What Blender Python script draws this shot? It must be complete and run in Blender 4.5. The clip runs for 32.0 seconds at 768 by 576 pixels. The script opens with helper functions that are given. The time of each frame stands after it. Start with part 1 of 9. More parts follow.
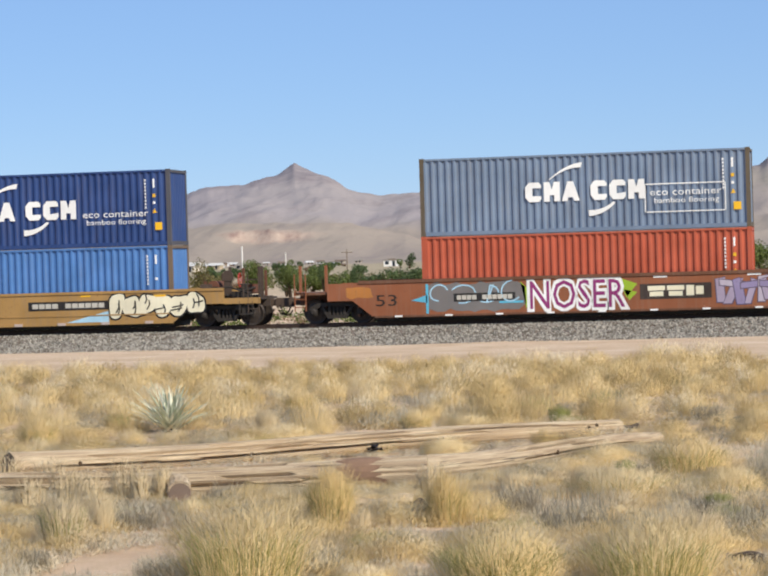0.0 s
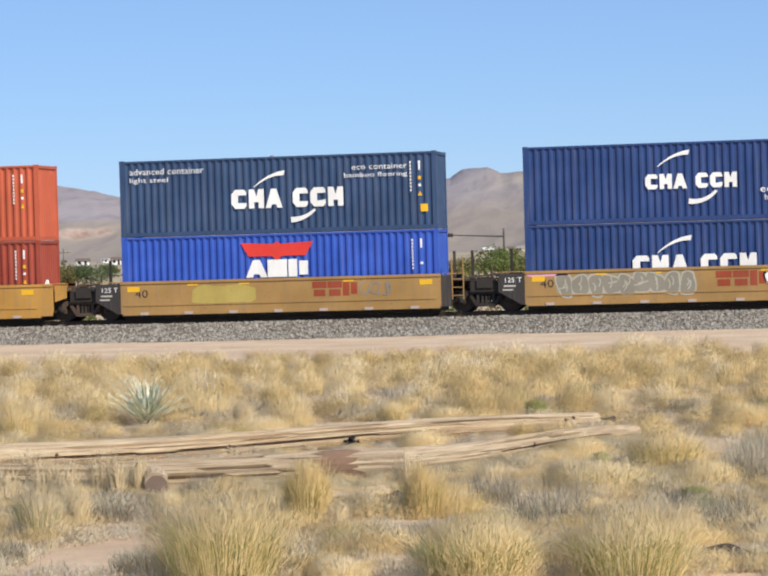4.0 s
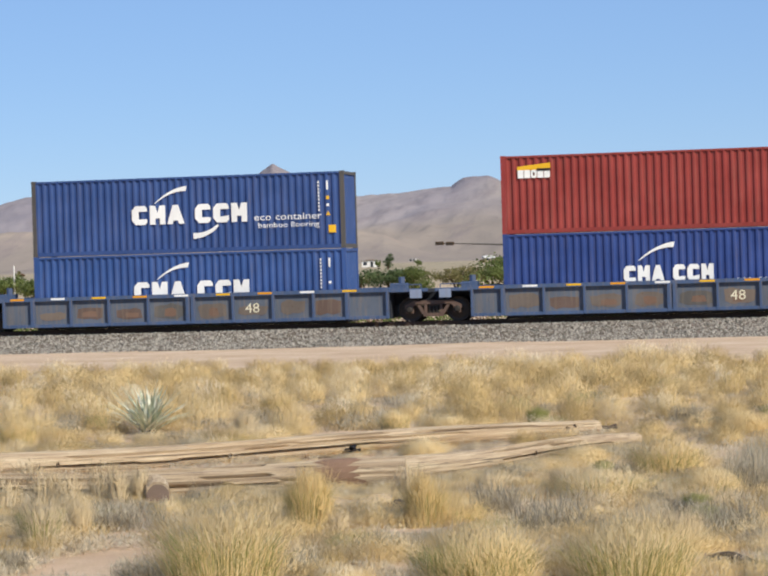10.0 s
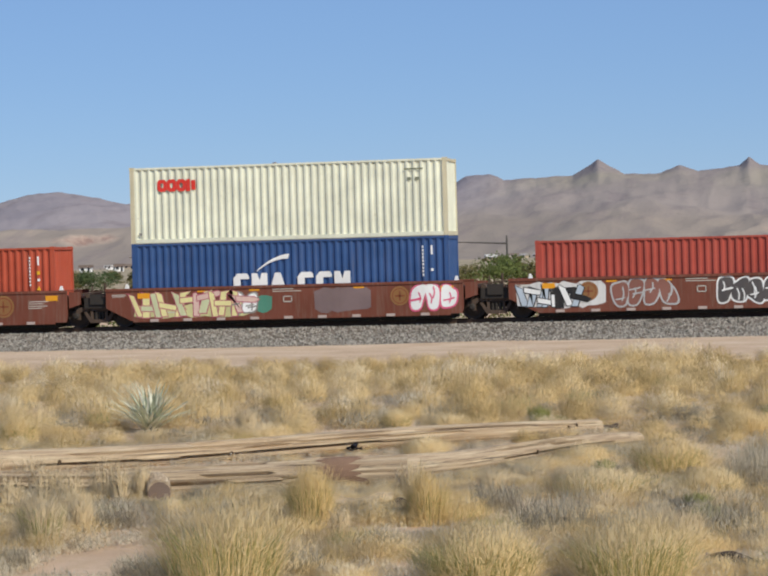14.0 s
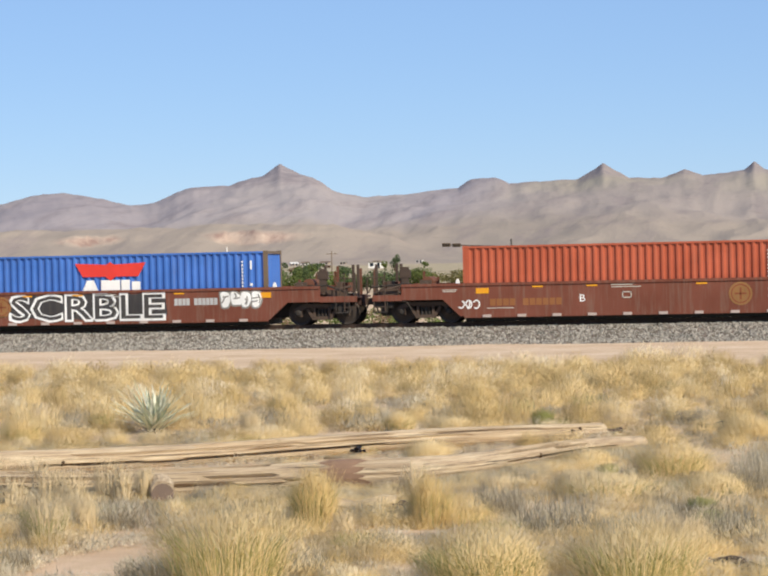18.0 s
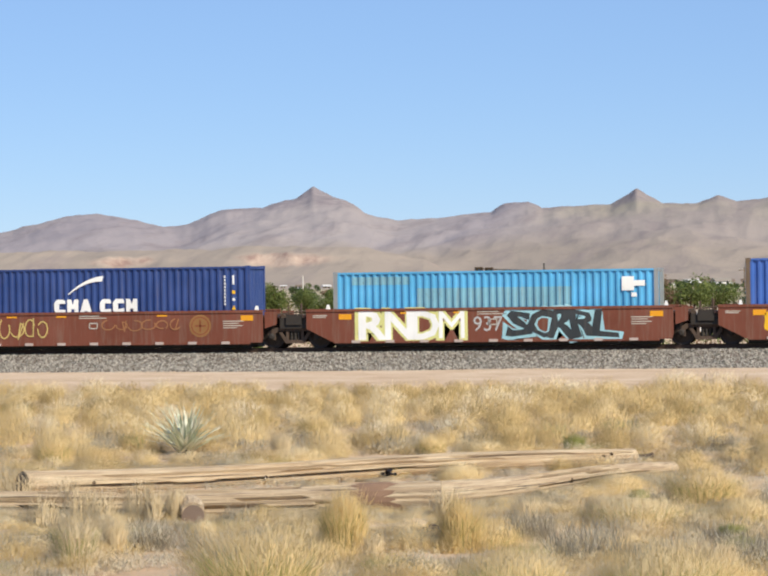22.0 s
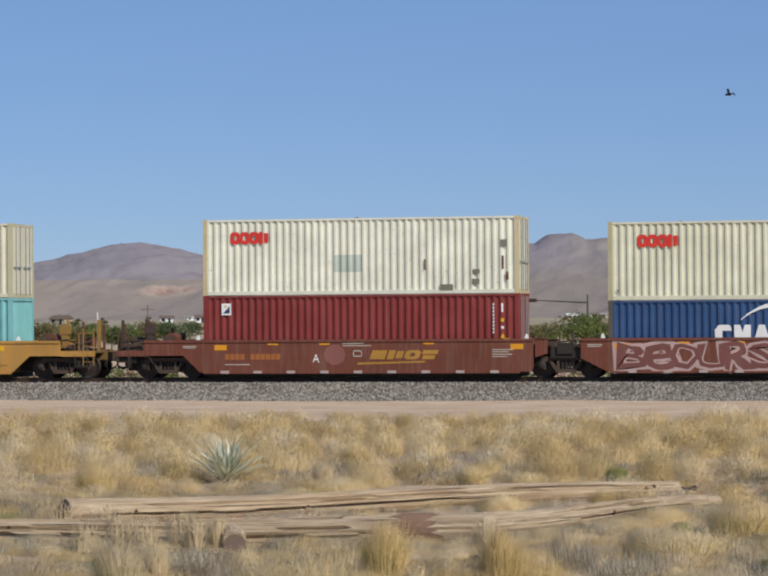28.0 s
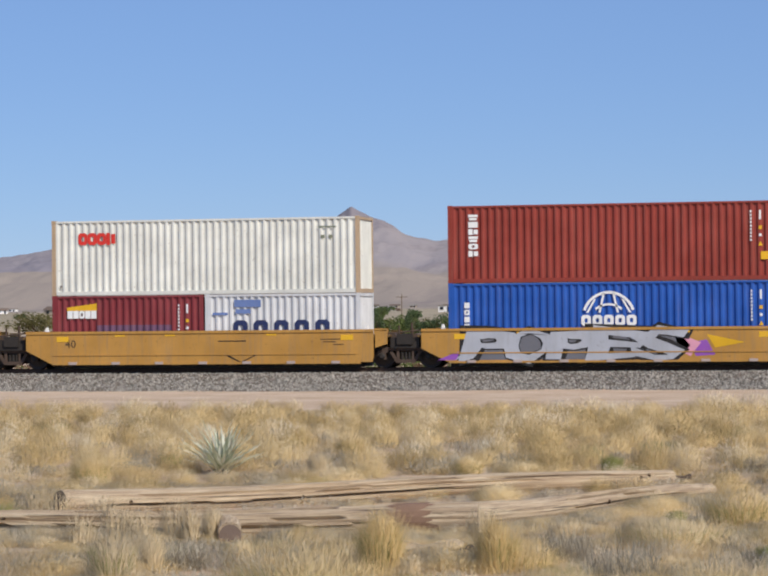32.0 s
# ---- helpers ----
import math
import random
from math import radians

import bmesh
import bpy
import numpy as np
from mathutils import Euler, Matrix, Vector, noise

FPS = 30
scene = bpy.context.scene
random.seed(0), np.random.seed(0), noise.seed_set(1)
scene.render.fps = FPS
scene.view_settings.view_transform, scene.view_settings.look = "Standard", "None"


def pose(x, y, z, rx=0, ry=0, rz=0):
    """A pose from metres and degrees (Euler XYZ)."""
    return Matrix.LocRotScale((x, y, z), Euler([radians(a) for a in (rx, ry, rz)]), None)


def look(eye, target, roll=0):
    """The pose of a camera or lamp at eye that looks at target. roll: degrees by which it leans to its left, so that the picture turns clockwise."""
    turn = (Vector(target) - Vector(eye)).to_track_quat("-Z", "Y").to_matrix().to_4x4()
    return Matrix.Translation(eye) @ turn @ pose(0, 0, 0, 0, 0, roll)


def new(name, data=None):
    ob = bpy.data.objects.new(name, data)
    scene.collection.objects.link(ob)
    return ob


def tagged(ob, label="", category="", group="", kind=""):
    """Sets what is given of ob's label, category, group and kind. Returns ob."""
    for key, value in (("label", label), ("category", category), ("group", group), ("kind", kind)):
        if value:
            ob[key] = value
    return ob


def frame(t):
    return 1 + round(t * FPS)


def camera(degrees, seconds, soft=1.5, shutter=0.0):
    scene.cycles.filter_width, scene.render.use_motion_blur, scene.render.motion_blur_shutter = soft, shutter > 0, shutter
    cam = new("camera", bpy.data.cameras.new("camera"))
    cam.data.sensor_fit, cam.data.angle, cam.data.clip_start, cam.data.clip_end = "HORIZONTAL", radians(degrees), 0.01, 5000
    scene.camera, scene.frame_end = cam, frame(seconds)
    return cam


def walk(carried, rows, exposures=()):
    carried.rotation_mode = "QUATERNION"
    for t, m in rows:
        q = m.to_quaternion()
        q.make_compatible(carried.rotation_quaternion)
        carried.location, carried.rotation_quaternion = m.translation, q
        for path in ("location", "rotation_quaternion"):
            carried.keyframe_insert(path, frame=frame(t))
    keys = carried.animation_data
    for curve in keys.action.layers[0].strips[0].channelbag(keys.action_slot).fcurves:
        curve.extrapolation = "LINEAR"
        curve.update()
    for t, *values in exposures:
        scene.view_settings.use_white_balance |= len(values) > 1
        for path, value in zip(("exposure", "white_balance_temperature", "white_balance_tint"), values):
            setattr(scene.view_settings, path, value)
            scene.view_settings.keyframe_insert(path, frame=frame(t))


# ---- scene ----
cam = camera(2 * math.degrees(math.atan(784 / 5000)), 32.0, soft=2.2)
EYE = Vector((0.0, 0.0, 1.75))


def aim(yaw, pitch, roll):
    """The hand-held camera's pose: turned left by yaw, up by pitch, leaning by roll (degrees)."""
    a, b = radians(yaw), radians(pitch)
    way = Vector((-math.sin(a) * math.cos(b), math.cos(a) * math.cos(b), math.sin(b)))
    return look(EYE, EYE + way * 100, roll)


EXPOSURES = ((0.0, -0.02, 6640, 10), (2.0, 0.01, 6640, 10), (3.0, 0.04, 6590, 10), (6.0, -0.10, 6560, 10), (7.0, -0.33, 6510, 10), (8.0, -0.35, 6510, 10), (9.0, 0.08, 6680, 10), (10.0, -0.05, 6660, 10), (11.0, -0.15, 6660, 10),
             (12.0, -0.15, 6660, 10), (13.0, 0.05, 6860, 10), (14.0, -0.33, 6540, 10), (17.0, 0.05, 6860, 10), (18.0, 0.08, 6960, 10), (20.0, 0.12, 6910, 10), (22.0, 0.09, 6880, 10), (23.0, 0.09, 6730, 10),
             (24.0, -0.39, 6530, 11), (25.0, -0.50, 6430, 12), (28.0, -0.50, 6410, 12), (30.0, -0.53, 6280, 15), (31.0, -0.17, 6460, 14), (32.0, -0.33, 6370, 14))
walk(cam, [
    (0, aim(10.740, -0.653, -1.730)), (0.5, aim(10.651, -0.721, -1.834)), (1, aim(10.611, -0.671, -1.775)), (1.5, aim(10.536, -0.601, -1.985)),
    (2, aim(10.422, -0.560, -2.279)), (2.5, aim(10.367, -0.602, -1.966)), (3, aim(10.298, -0.716, -1.755)), (3.5, aim(10.214, -0.855, -1.622)),
    (5.5, aim(10.190, -0.720, -1.716)), (6, aim(10.197, -0.683, -1.621)), (6.5, aim(10.194, -0.697, -1.683)), (7, aim(10.195, -0.701, -1.747)),
    (7.5, aim(10.196, -0.606, -1.739)), (8, aim(10.223, -0.473, -1.811)), (8.5, aim(10.251, -0.406, -1.884)), (9, aim(10.243, -0.420, -1.989)),
    (9.5, aim(10.259, -0.560, -1.753)), (10, aim(10.229, -0.648, -1.748)), (10.5, aim(10.169, -0.665, -1.668)), (11, aim(10.143, -0.617, -1.702)),
    (11.5, aim(10.140, -0.581, -1.744)), (12, aim(10.153, -0.566, -1.770)), (12.5, aim(10.196, -0.606, -1.725)), (13, aim(10.243, -0.629, -1.800)),
    (13.5, aim(10.269, -0.674, -1.669)), (14, aim(10.277, -0.682, -1.581)), (14.5, aim(10.286, -0.611, -1.395)), (16.5, aim(10.302, -0.530, -1.474)),
    (17, aim(10.319, -0.599, -1.338)), (17.5, aim(10.341, -0.618, -1.314)), (18, aim(10.378, -0.618, -1.267)), (18.5, aim(10.430, -0.615, -1.494)),
    (19, aim(10.462, -0.570, -1.443)), (19.5, aim(10.490, -0.536, -1.131)), (20, aim(10.554, -0.522, -0.807)), (20.5, aim(10.652, -0.480, -0.748)),
    (21, aim(10.756, -0.385, -0.834)), (21.5, aim(10.955, -0.231, -0.612)), (22, aim(11.124, -0.061, -0.783)), (22.5, aim(11.227, 0.083, -0.712)),
    (23, aim(11.296, 0.181, -0.709)), (23.5, aim(11.332, 0.149, -0.532)), (24, aim(11.405, 0.145, -0.527)), (24.5, aim(11.527, 0.210, -0.275)),
    (25, aim(11.696, 0.276, -0.292)), (25.5, aim(11.828, 0.349, -0.256)), (27.5, aim(12.120, 0.567, -0.460)), (28, aim(12.127, 0.657, -0.396)),
    (28.5, aim(12.138, 0.704, -0.477)), (29, aim(12.154, 0.719, -0.279)), (29.5, aim(12.154, 0.736, -0.276)), (30, aim(12.154, 0.723, -0.218)),
    (30.5, aim(12.120, 0.667, -0.397)), (31, aim(12.094, 0.587, -0.387)), (31.5, aim(12.059, 0.517, -0.383)), (32, aim(11.997, 0.422, -0.596)),
], EXPOSURES)


# ---- world and sun ----
SUN_ELEV, SUN_AZ = 40.0, 130.0       # azimuth clockwise from +y: behind the camera, to its right
world = bpy.data.worlds.new("desert_sky")
scene.world = world
world.use_nodes = True
wn = world.node_tree.nodes
sky = wn.new("ShaderNodeTexSky")
sky.sky_type, sky.sun_disc = "NISHITA", False
sky.sun_elevation, sky.sun_rotation = radians(SUN_ELEV), radians(SUN_AZ)
sky.altitude, sky.air_density, sky.dust_density, sky.ozone_density = 2000, 1.0, 0.05, 4.0
clear = wn.new("ShaderNodeMix")              # the dry air's clearer blue
clear.data_type, clear.blend_type = "RGBA", "MULTIPLY"
clear.inputs[0].default_value, clear.inputs[7].default_value = 1.0, (0.89, 0.975, 1.06, 1)
world.node_tree.links.new(sky.outputs[0], clear.inputs[6])
even = wn.new("ShaderNodeMix")               # an even veil of light over the whole sky
even.data_type = "RGBA"
even.inputs[0].default_value, even.inputs[7].default_value = 0.5, (2.60, 4.5, 8.6, 1)
world.node_tree.links.new(clear.outputs[2], even.inputs[6])
world.node_tree.links.new(even.outputs[2], wn["Background"].inputs[0])
wn["Background"].inputs[1].default_value = 0.106
sun_data = bpy.data.lights.new("sun", "SUN")
sun_data.energy, sun_data.angle, sun_data.color = 5.0, radians(0.53), (1.0, 0.935, 0.82)
sun = new("sun", sun_data)
_a, _e = radians(SUN_AZ), radians(SUN_ELEV)
SUN_FROM = Vector((math.sin(_a) * math.cos(_e), math.cos(_a) * math.cos(_e), math.sin(_e)))
sun.matrix_world = look(SUN_FROM * 300, (0, 0, 0))


# ---- materials ----
def rgb(h):
    """Linear colour from a hex string."""
    c = [int(h[i:i + 2], 16) / 255 for i in (0, 2, 4)]
    return tuple(v / 12.92 if v <= 0.04045 else ((v + 0.055) / 1.055) ** 2.4 for v in c)


def nodes(name):
    m = bpy.data.materials.new(name)
    m.use_nodes = True
    nt = m.node_tree
    return m, nt, nt.nodes["Principled BSDF"]


def add(nt, kind, **sets):
    n = nt.nodes.new(kind)
    for k, v in sets.items():
        if isinstance(v, bpy.types.NodeSocket):
            nt.links.new(v, n.inputs[k])
        elif k in n.inputs:
            n.inputs[k].default_value = v
    return n


def noise_tex(nt, vec, scale, detail=4.0, rough=0.55):
    n = nt.nodes.new("ShaderNodeTexNoise")
    n.inputs["Scale"].default_value, n.inputs["Detail"].default_value, n.inputs["Roughness"].default_value = scale, detail, rough
    nt.links.new(vec, n.inputs["Vector"])
    return n.outputs["Fac"]


def ramp(nt, fac, stops):
    n = nt.nodes.new("ShaderNodeValToRGB")
    el = n.color_ramp.elements
    while len(el) < len(stops):
        el.new(0.5)
    for e, (p, c) in zip(el, stops):
        e.position, e.color = p, (*c, 1) if len(c) == 3 else c
    nt.links.new(fac, n.inputs[0])
    return n.outputs[0]


def mix(nt, fac, a, b, mode="MIX"):
    n = nt.nodes.new("ShaderNodeMix")
    n.data_type, n.blend_type = "RGBA", mode
    for sock, v in ((n.inputs[0], fac), (n.inputs[6], a), (n.inputs[7], b)):
        if isinstance(v, bpy.types.NodeSocket):
            nt.links.new(v, sock)
        elif isinstance(v, (int, float)):
            sock.default_value = v
        else:
            sock.default_value = (*v, 1)
    return n.outputs[2]


def bump(nt, bsdf, height, strength, distance):
    n = nt.nodes.new("ShaderNodeBump")
    n.inputs["Strength"].default_value, n.inputs["Distance"].default_value = strength, distance
    nt.links.new(height, n.inputs["Height"])
    nt.links.new(n.outputs[0], bsdf.inputs["Normal"])


def coord(nt, kind="Object", stretch=(1, 1, 1)):
    tc = nt.nodes.new("ShaderNodeTexCoord")
    mp = nt.nodes.new("ShaderNodeMapping")
    mp.inputs["Scale"].default_value = stretch
    nt.links.new(tc.outputs[kind], mp.inputs["Vector"])
    return mp.outputs[0]


MATS = {}


def paint(hexa, dirt=0.25, rough=0.55, rust=0.12, spec=0.35):
    """Weathered enamel on steel: faded patches, streaks of dust, specks of rust."""
    key = ("paint", hexa, dirt, rough, rust)
    if key in MATS:
        return MATS[key]
    m, nt, b = nodes("paint_" + hexa)
    base = rgb(hexa)
    v = coord(nt)
    oi = nt.nodes.new("ShaderNodeObjectInfo")
    big = noise_tex(nt, v, 0.7, 3)
    streak = noise_tex(nt, coord(nt, "Object", (5, 5, 0.35)), 2.0, 4, 0.6)
    speck = noise_tex(nt, v, 9.0, 6, 0.7)
    light = tuple(min(1, c * 1.08 + 0.01) for c in base)
    dark = tuple(c * 0.86 for c in base)
    c1 = mix(nt, ramp(nt, big, ((0.3, (0, 0, 0)), (0.7, (1, 1, 1)))), dark, light)
    dust = (0.23, 0.18, 0.13)
    c2 = mix(nt, ramp(nt, streak, ((0.48, (0, 0, 0)), (0.85, (dirt,) * 3))), c1, dust)
    c3 = mix(nt, ramp(nt, speck, ((0.60, (0, 0, 0)), (0.74, (rust * 4 if rust * 4 < 1 else 1,) * 3))), c2, (0.10, 0.045, 0.022))
    nt.links.new(c3, b.inputs["Base Color"])
    b.inputs["Roughness"].default_value = rough
    b.inputs["Specular IOR Level"].default_value = spec
    bump(nt, b, noise_tex(nt, v, 14.0, 3), 0.08, 0.01)
    MATS[key] = m
    return m


def plain(name, hexa, rough=0.8, metal=0.0, vary=0.25, scale=3.0):
    key = ("plain", name, hexa)
    if key in MATS:
        return MATS[key]
    m, nt, b = nodes(name)
    base = rgb(hexa)
    v = coord(nt)
    f = noise_tex(nt, v, scale, 5, 0.6)
    c = mix(nt, f, tuple(x * (1 - vary) for x in base), tuple(min(1, x * (1 + vary)) for x in base))
    f2 = noise_tex(nt, v, scale * 9, 4, 0.6)
    c = mix(nt, ramp(nt, f2, ((0.5, (0, 0, 0)), (0.8, (0.35,) * 3))), c, tuple(x * 0.6 for x in base))
    nt.links.new(c, b.inputs["Base Color"])
    b.inputs["Roughness"].default_value, b.inputs["Metallic"].default_value = rough, metal
    b.inputs["Specular IOR Level"].default_value = 0.25
    bump(nt, b, f2, 0.2, 0.02)
    MATS[key] = m
    return m


def blade(name, tones, trans=0.35, scale=0.6, per_object=False, tone=False):
    """Dry grass or leaf: tones vary blade by blade and over the patch; some light passes through."""
    m, nt, b = nodes(name)
    if per_object:
        rnd = nt.nodes.new("ShaderNodeObjectInfo").outputs["Random"]
    else:
        rnd = nt.nodes.new("ShaderNodeNewGeometry").outputs["Random Per Island"]
    geo = nt.nodes.new("ShaderNodeNewGeometry")
    patch = noise_tex(nt, geo.outputs["Position"], scale, 3)
    if tone:
        att = nt.nodes.new("ShaderNodeAttribute")
        att.attribute_name = "tone"
        patch = att.outputs["Fac"]
    mm = nt.nodes.new("ShaderNodeMath")
    mm.operation = "MULTIPLY_ADD"
    nt.links.new(rnd, mm.inputs[0])
    mm.inputs[1].default_value = 0.13 if tone else 0.5
    nt.links.new(patch, mm.inputs[2])
    n = len(tones)
    c = ramp(nt, mm.outputs[0], [((0.05 if tone else 0.3) + (1.1 if tone else 0.6) * i / max(1, n - 1) * (0.95 / 1.1 if tone else 1), rgb(t)) for i, t in enumerate(tones)])
    nt.links.new(c, b.inputs["Base Color"])
    b.inputs["Roughness"].default_value, b.inputs["Specular IOR Level"].default_value = 0.75, 0.15
    tr = nt.nodes.new("ShaderNodeBsdfTranslucent")
    nt.links.new(c, tr.inputs[0])
    ms = nt.nodes.new("ShaderNodeMixShader")
    ms.inputs[0].default_value = trans
    out = nt.nodes["Material Output"]
    nt.links.new(b.outputs[0], ms.inputs[1])
    nt.links.new(tr.outputs[0], ms.inputs[2])
    nt.links.new(ms.outputs[0], out.inputs["Surface"])
    return m


def soil():
    m, nt, b = nodes("desert_soil")
    geo = nt.nodes.new("ShaderNodeNewGeometry")
    pos = geo.outputs["Position"]
    sep = nt.nodes.new("ShaderNodeSeparateXYZ")
    nt.links.new(pos, sep.inputs[0])
    f1 = noise_tex(nt, pos, 0.5, 5, 0.6)
    f2 = noise_tex(nt, pos, 7.0, 6, 0.7)
    f3 = noise_tex(nt, pos, 60.0, 3, 0.6)
    sand = ramp(nt, f1, ((0.3, rgb("bda184")), (0.5, rgb("ccb194")), (0.7, rgb("d8c2a6"))))
    sand = mix(nt, ramp(nt, f2, ((0.45, (0, 0, 0)), (0.75, (0.55,) * 3))), sand, rgb("ab9470"))
    sand = mix(nt, ramp(nt, f3, ((0.55, (0, 0, 0)), (0.7, (0.5,) * 3))), sand, rgb("97806a"))
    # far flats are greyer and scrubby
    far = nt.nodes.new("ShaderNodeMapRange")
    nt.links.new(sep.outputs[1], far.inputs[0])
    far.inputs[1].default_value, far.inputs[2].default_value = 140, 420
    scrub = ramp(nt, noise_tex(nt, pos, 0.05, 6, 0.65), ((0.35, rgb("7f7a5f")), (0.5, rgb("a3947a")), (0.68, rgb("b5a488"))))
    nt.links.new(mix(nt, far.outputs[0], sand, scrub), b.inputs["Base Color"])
    b.inputs["Roughness"].default_value, b.inputs["Specular IOR Level"].default_value = 0.95, 0.1
    bump(nt, b, f2, 0.5, 0.06)
    return m


def rock():
    """Bare desert range: distance haze put into a mauve-grey colour above, tan slopes and pale pink tuff cliffs below,
    a thin green flush to the east.
    """
    m, nt, b = nodes("mountain_rock")
    geo = nt.nodes.new("ShaderNodeNewGeometry")
    pos = geo.outputs["Position"]
    sep = nt.nodes.new("ShaderNodeSeparateXYZ")
    nt.links.new(pos, sep.inputs[0])

    def span(sock, a, b_, lo=0.0, hi=1.0):
        n = nt.nodes.new("ShaderNodeMapRange")
        nt.links.new(sock, n.inputs[0])
        for k, v in zip((1, 2, 3, 4), (a, b_, lo, hi)):
            n.inputs[k].default_value = v
        return n.outputs[0]

    def times(p, q):
        n = nt.nodes.new("ShaderNodeMath")
        n.operation = "MULTIPLY"
        nt.links.new(p, n.inputs[0])
        nt.links.new(q, n.inputs[1])
        return n.outputs[0]
    mp = nt.nodes.new("ShaderNodeMapping")
    mp.inputs["Scale"].default_value = (1, 0.16, 0.6)
    nt.links.new(pos, mp.inputs[0])
    f1 = noise_tex(nt, mp.outputs[0], 0.0032, 5, 0.55)
    f2 = noise_tex(nt, mp.outputs[0], 0.020, 8, 0.68)
    f3 = noise_tex(nt, pos, 0.05, 5, 0.6)
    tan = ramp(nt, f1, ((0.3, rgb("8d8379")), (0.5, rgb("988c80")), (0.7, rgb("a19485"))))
    # farther slopes: distance haze put into a low-contrast mauve-grey
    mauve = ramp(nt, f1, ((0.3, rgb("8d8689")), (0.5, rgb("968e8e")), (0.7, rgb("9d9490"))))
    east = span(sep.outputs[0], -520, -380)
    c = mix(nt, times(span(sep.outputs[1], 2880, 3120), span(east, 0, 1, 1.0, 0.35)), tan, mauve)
    flush = times(times(east, span(sep.outputs[2], 128, 114)), times(span(sep.outputs[2], 70, 105), span(f1, 0.42, 0.6, 0.0, 0.6)))
    c = mix(nt, flush, c, rgb("969278"))
    c = mix(nt, ramp(nt, f2, ((0.50, (0, 0, 0)), (0.68, (0.55,) * 3))), c, rgb("7c7273"))
    c = mix(nt, ramp(nt, f3, ((0.58, (0, 0, 0)), (0.72, (0.25,) * 3))), c, rgb("75695f"))
    c = mix(nt, times(span(sep.outputs[2], 114, 126, 0.0, 0.7), span(f3, 0.3, 0.6)), c, rgb("7d7477"))
    nz = nt.nodes.new("ShaderNodeSeparateXYZ")
    nt.links.new(geo.outputs["Normal"], nz.inputs[0])
    pale = times(span(nz.outputs[2], 0.93, 0.80), span(sep.outputs[1], 2950, 2850))
    c = mix(nt, pale, c, ramp(nt, f3, ((0.35, rgb("8c756b")), (0.5, rgb("a99485")), (0.65, rgb("b9a593")))))
    nt.links.new(c, b.inputs["Base Color"])
    b.inputs["Roughness"].default_value, b.inputs["Specular IOR Level"].default_value = 1.0, 0.0
    bump(nt, b, f2, 0.35, 9.0)
    return m


def timber():
    """Sun-bleached pole wood: pale grain, brown streaks, hair-fine and broad drying cracks."""
    m, nt, b = nodes("weathered_timber")
    f = noise_tex(nt, coord(nt, "Object", (0.4, 7, 7)), 3.0, 7, 0.7)
    g = noise_tex(nt, coord(nt, "Object", (0.13, 15, 15)), 3.0, 6, 0.75)
    fine = noise_tex(nt, coord(nt, "Object", (0.22, 42, 42)), 3.0, 4, 0.7)
    c = ramp(nt, f, ((0.28, rgb("8d775c")), (0.48, rgb("b9a283")), (0.7, rgb("d5c3a2"))))
    c = mix(nt, ramp(nt, fine, ((0.50, (0, 0, 0)), (0.66, (0.6,) * 3))), c, rgb("7a6650"))
    c = mix(nt, ramp(nt, g, ((0.56, (0, 0, 0)), (0.62, (0.9,) * 3))), c, rgb("44362a"))
    nt.links.new(c, b.inputs["Base Color"])
    b.inputs["Roughness"].default_value = 0.9
    bump(nt, b, g, 0.7, 0.03)
    return m


RED_TIMBER = plain("decayed_red_timber", "7f6552", 0.95, 0, 0.45, 6.0)
SOIL, ROCK, TIMBER = soil(), rock(), timber()
# dark steel of the running gear, also of the added slabs that stand for shade
STEEL_DARK = plain("dark_steel", "37322d", 0.7)
STEEL_BROWN = plain("dusty_cast_steel", "57483d", 0.8)
RUSTY = plain("rusty_iron", "6b4636", 0.9)
RAIL = plain("rail_steel", "59483d", 0.6, 0.3)
WHEEL_TREAD = plain("wheel_steel", "4a423c", 0.5, 0.5)
RUBBER = plain("black_rubber", "181716", 0.85)
BALLAST = blade("ballast_granite", ("3b3a35", "5f5c55", "827d72", "a8a194", "645c52"), 0.0, 1.5)
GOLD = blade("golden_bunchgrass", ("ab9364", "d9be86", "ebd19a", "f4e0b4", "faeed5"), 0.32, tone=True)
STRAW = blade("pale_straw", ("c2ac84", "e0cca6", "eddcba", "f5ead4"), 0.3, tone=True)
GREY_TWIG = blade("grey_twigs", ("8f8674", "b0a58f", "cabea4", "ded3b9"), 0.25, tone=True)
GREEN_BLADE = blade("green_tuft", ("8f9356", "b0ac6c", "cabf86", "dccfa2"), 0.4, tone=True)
YUCCA_LEAF = blade("yucca_leaf", ("a3ab8c", "babfa2", "ced0b6", "dcdac4"), 0.15, per_object=True)
LEAF_BRIGHT = blade("fresh_leaves", ("465229", "5a6634", "707a47"), 0.3)
LEAF_OLIVE = blade("olive_leaves", ("4a4a2c", "5f5c38", "787048"), 0.25)
LEAF_DARK = blade("dark_leaves", ("34432a", "465636", "5a6844"), 0.25)
LEAF_BROWN = blade("brown_twigs", ("5a4636", "725a46", "8a725c"), 0.2)
BARK = plain("bark", "5a4a3a", 0.95)


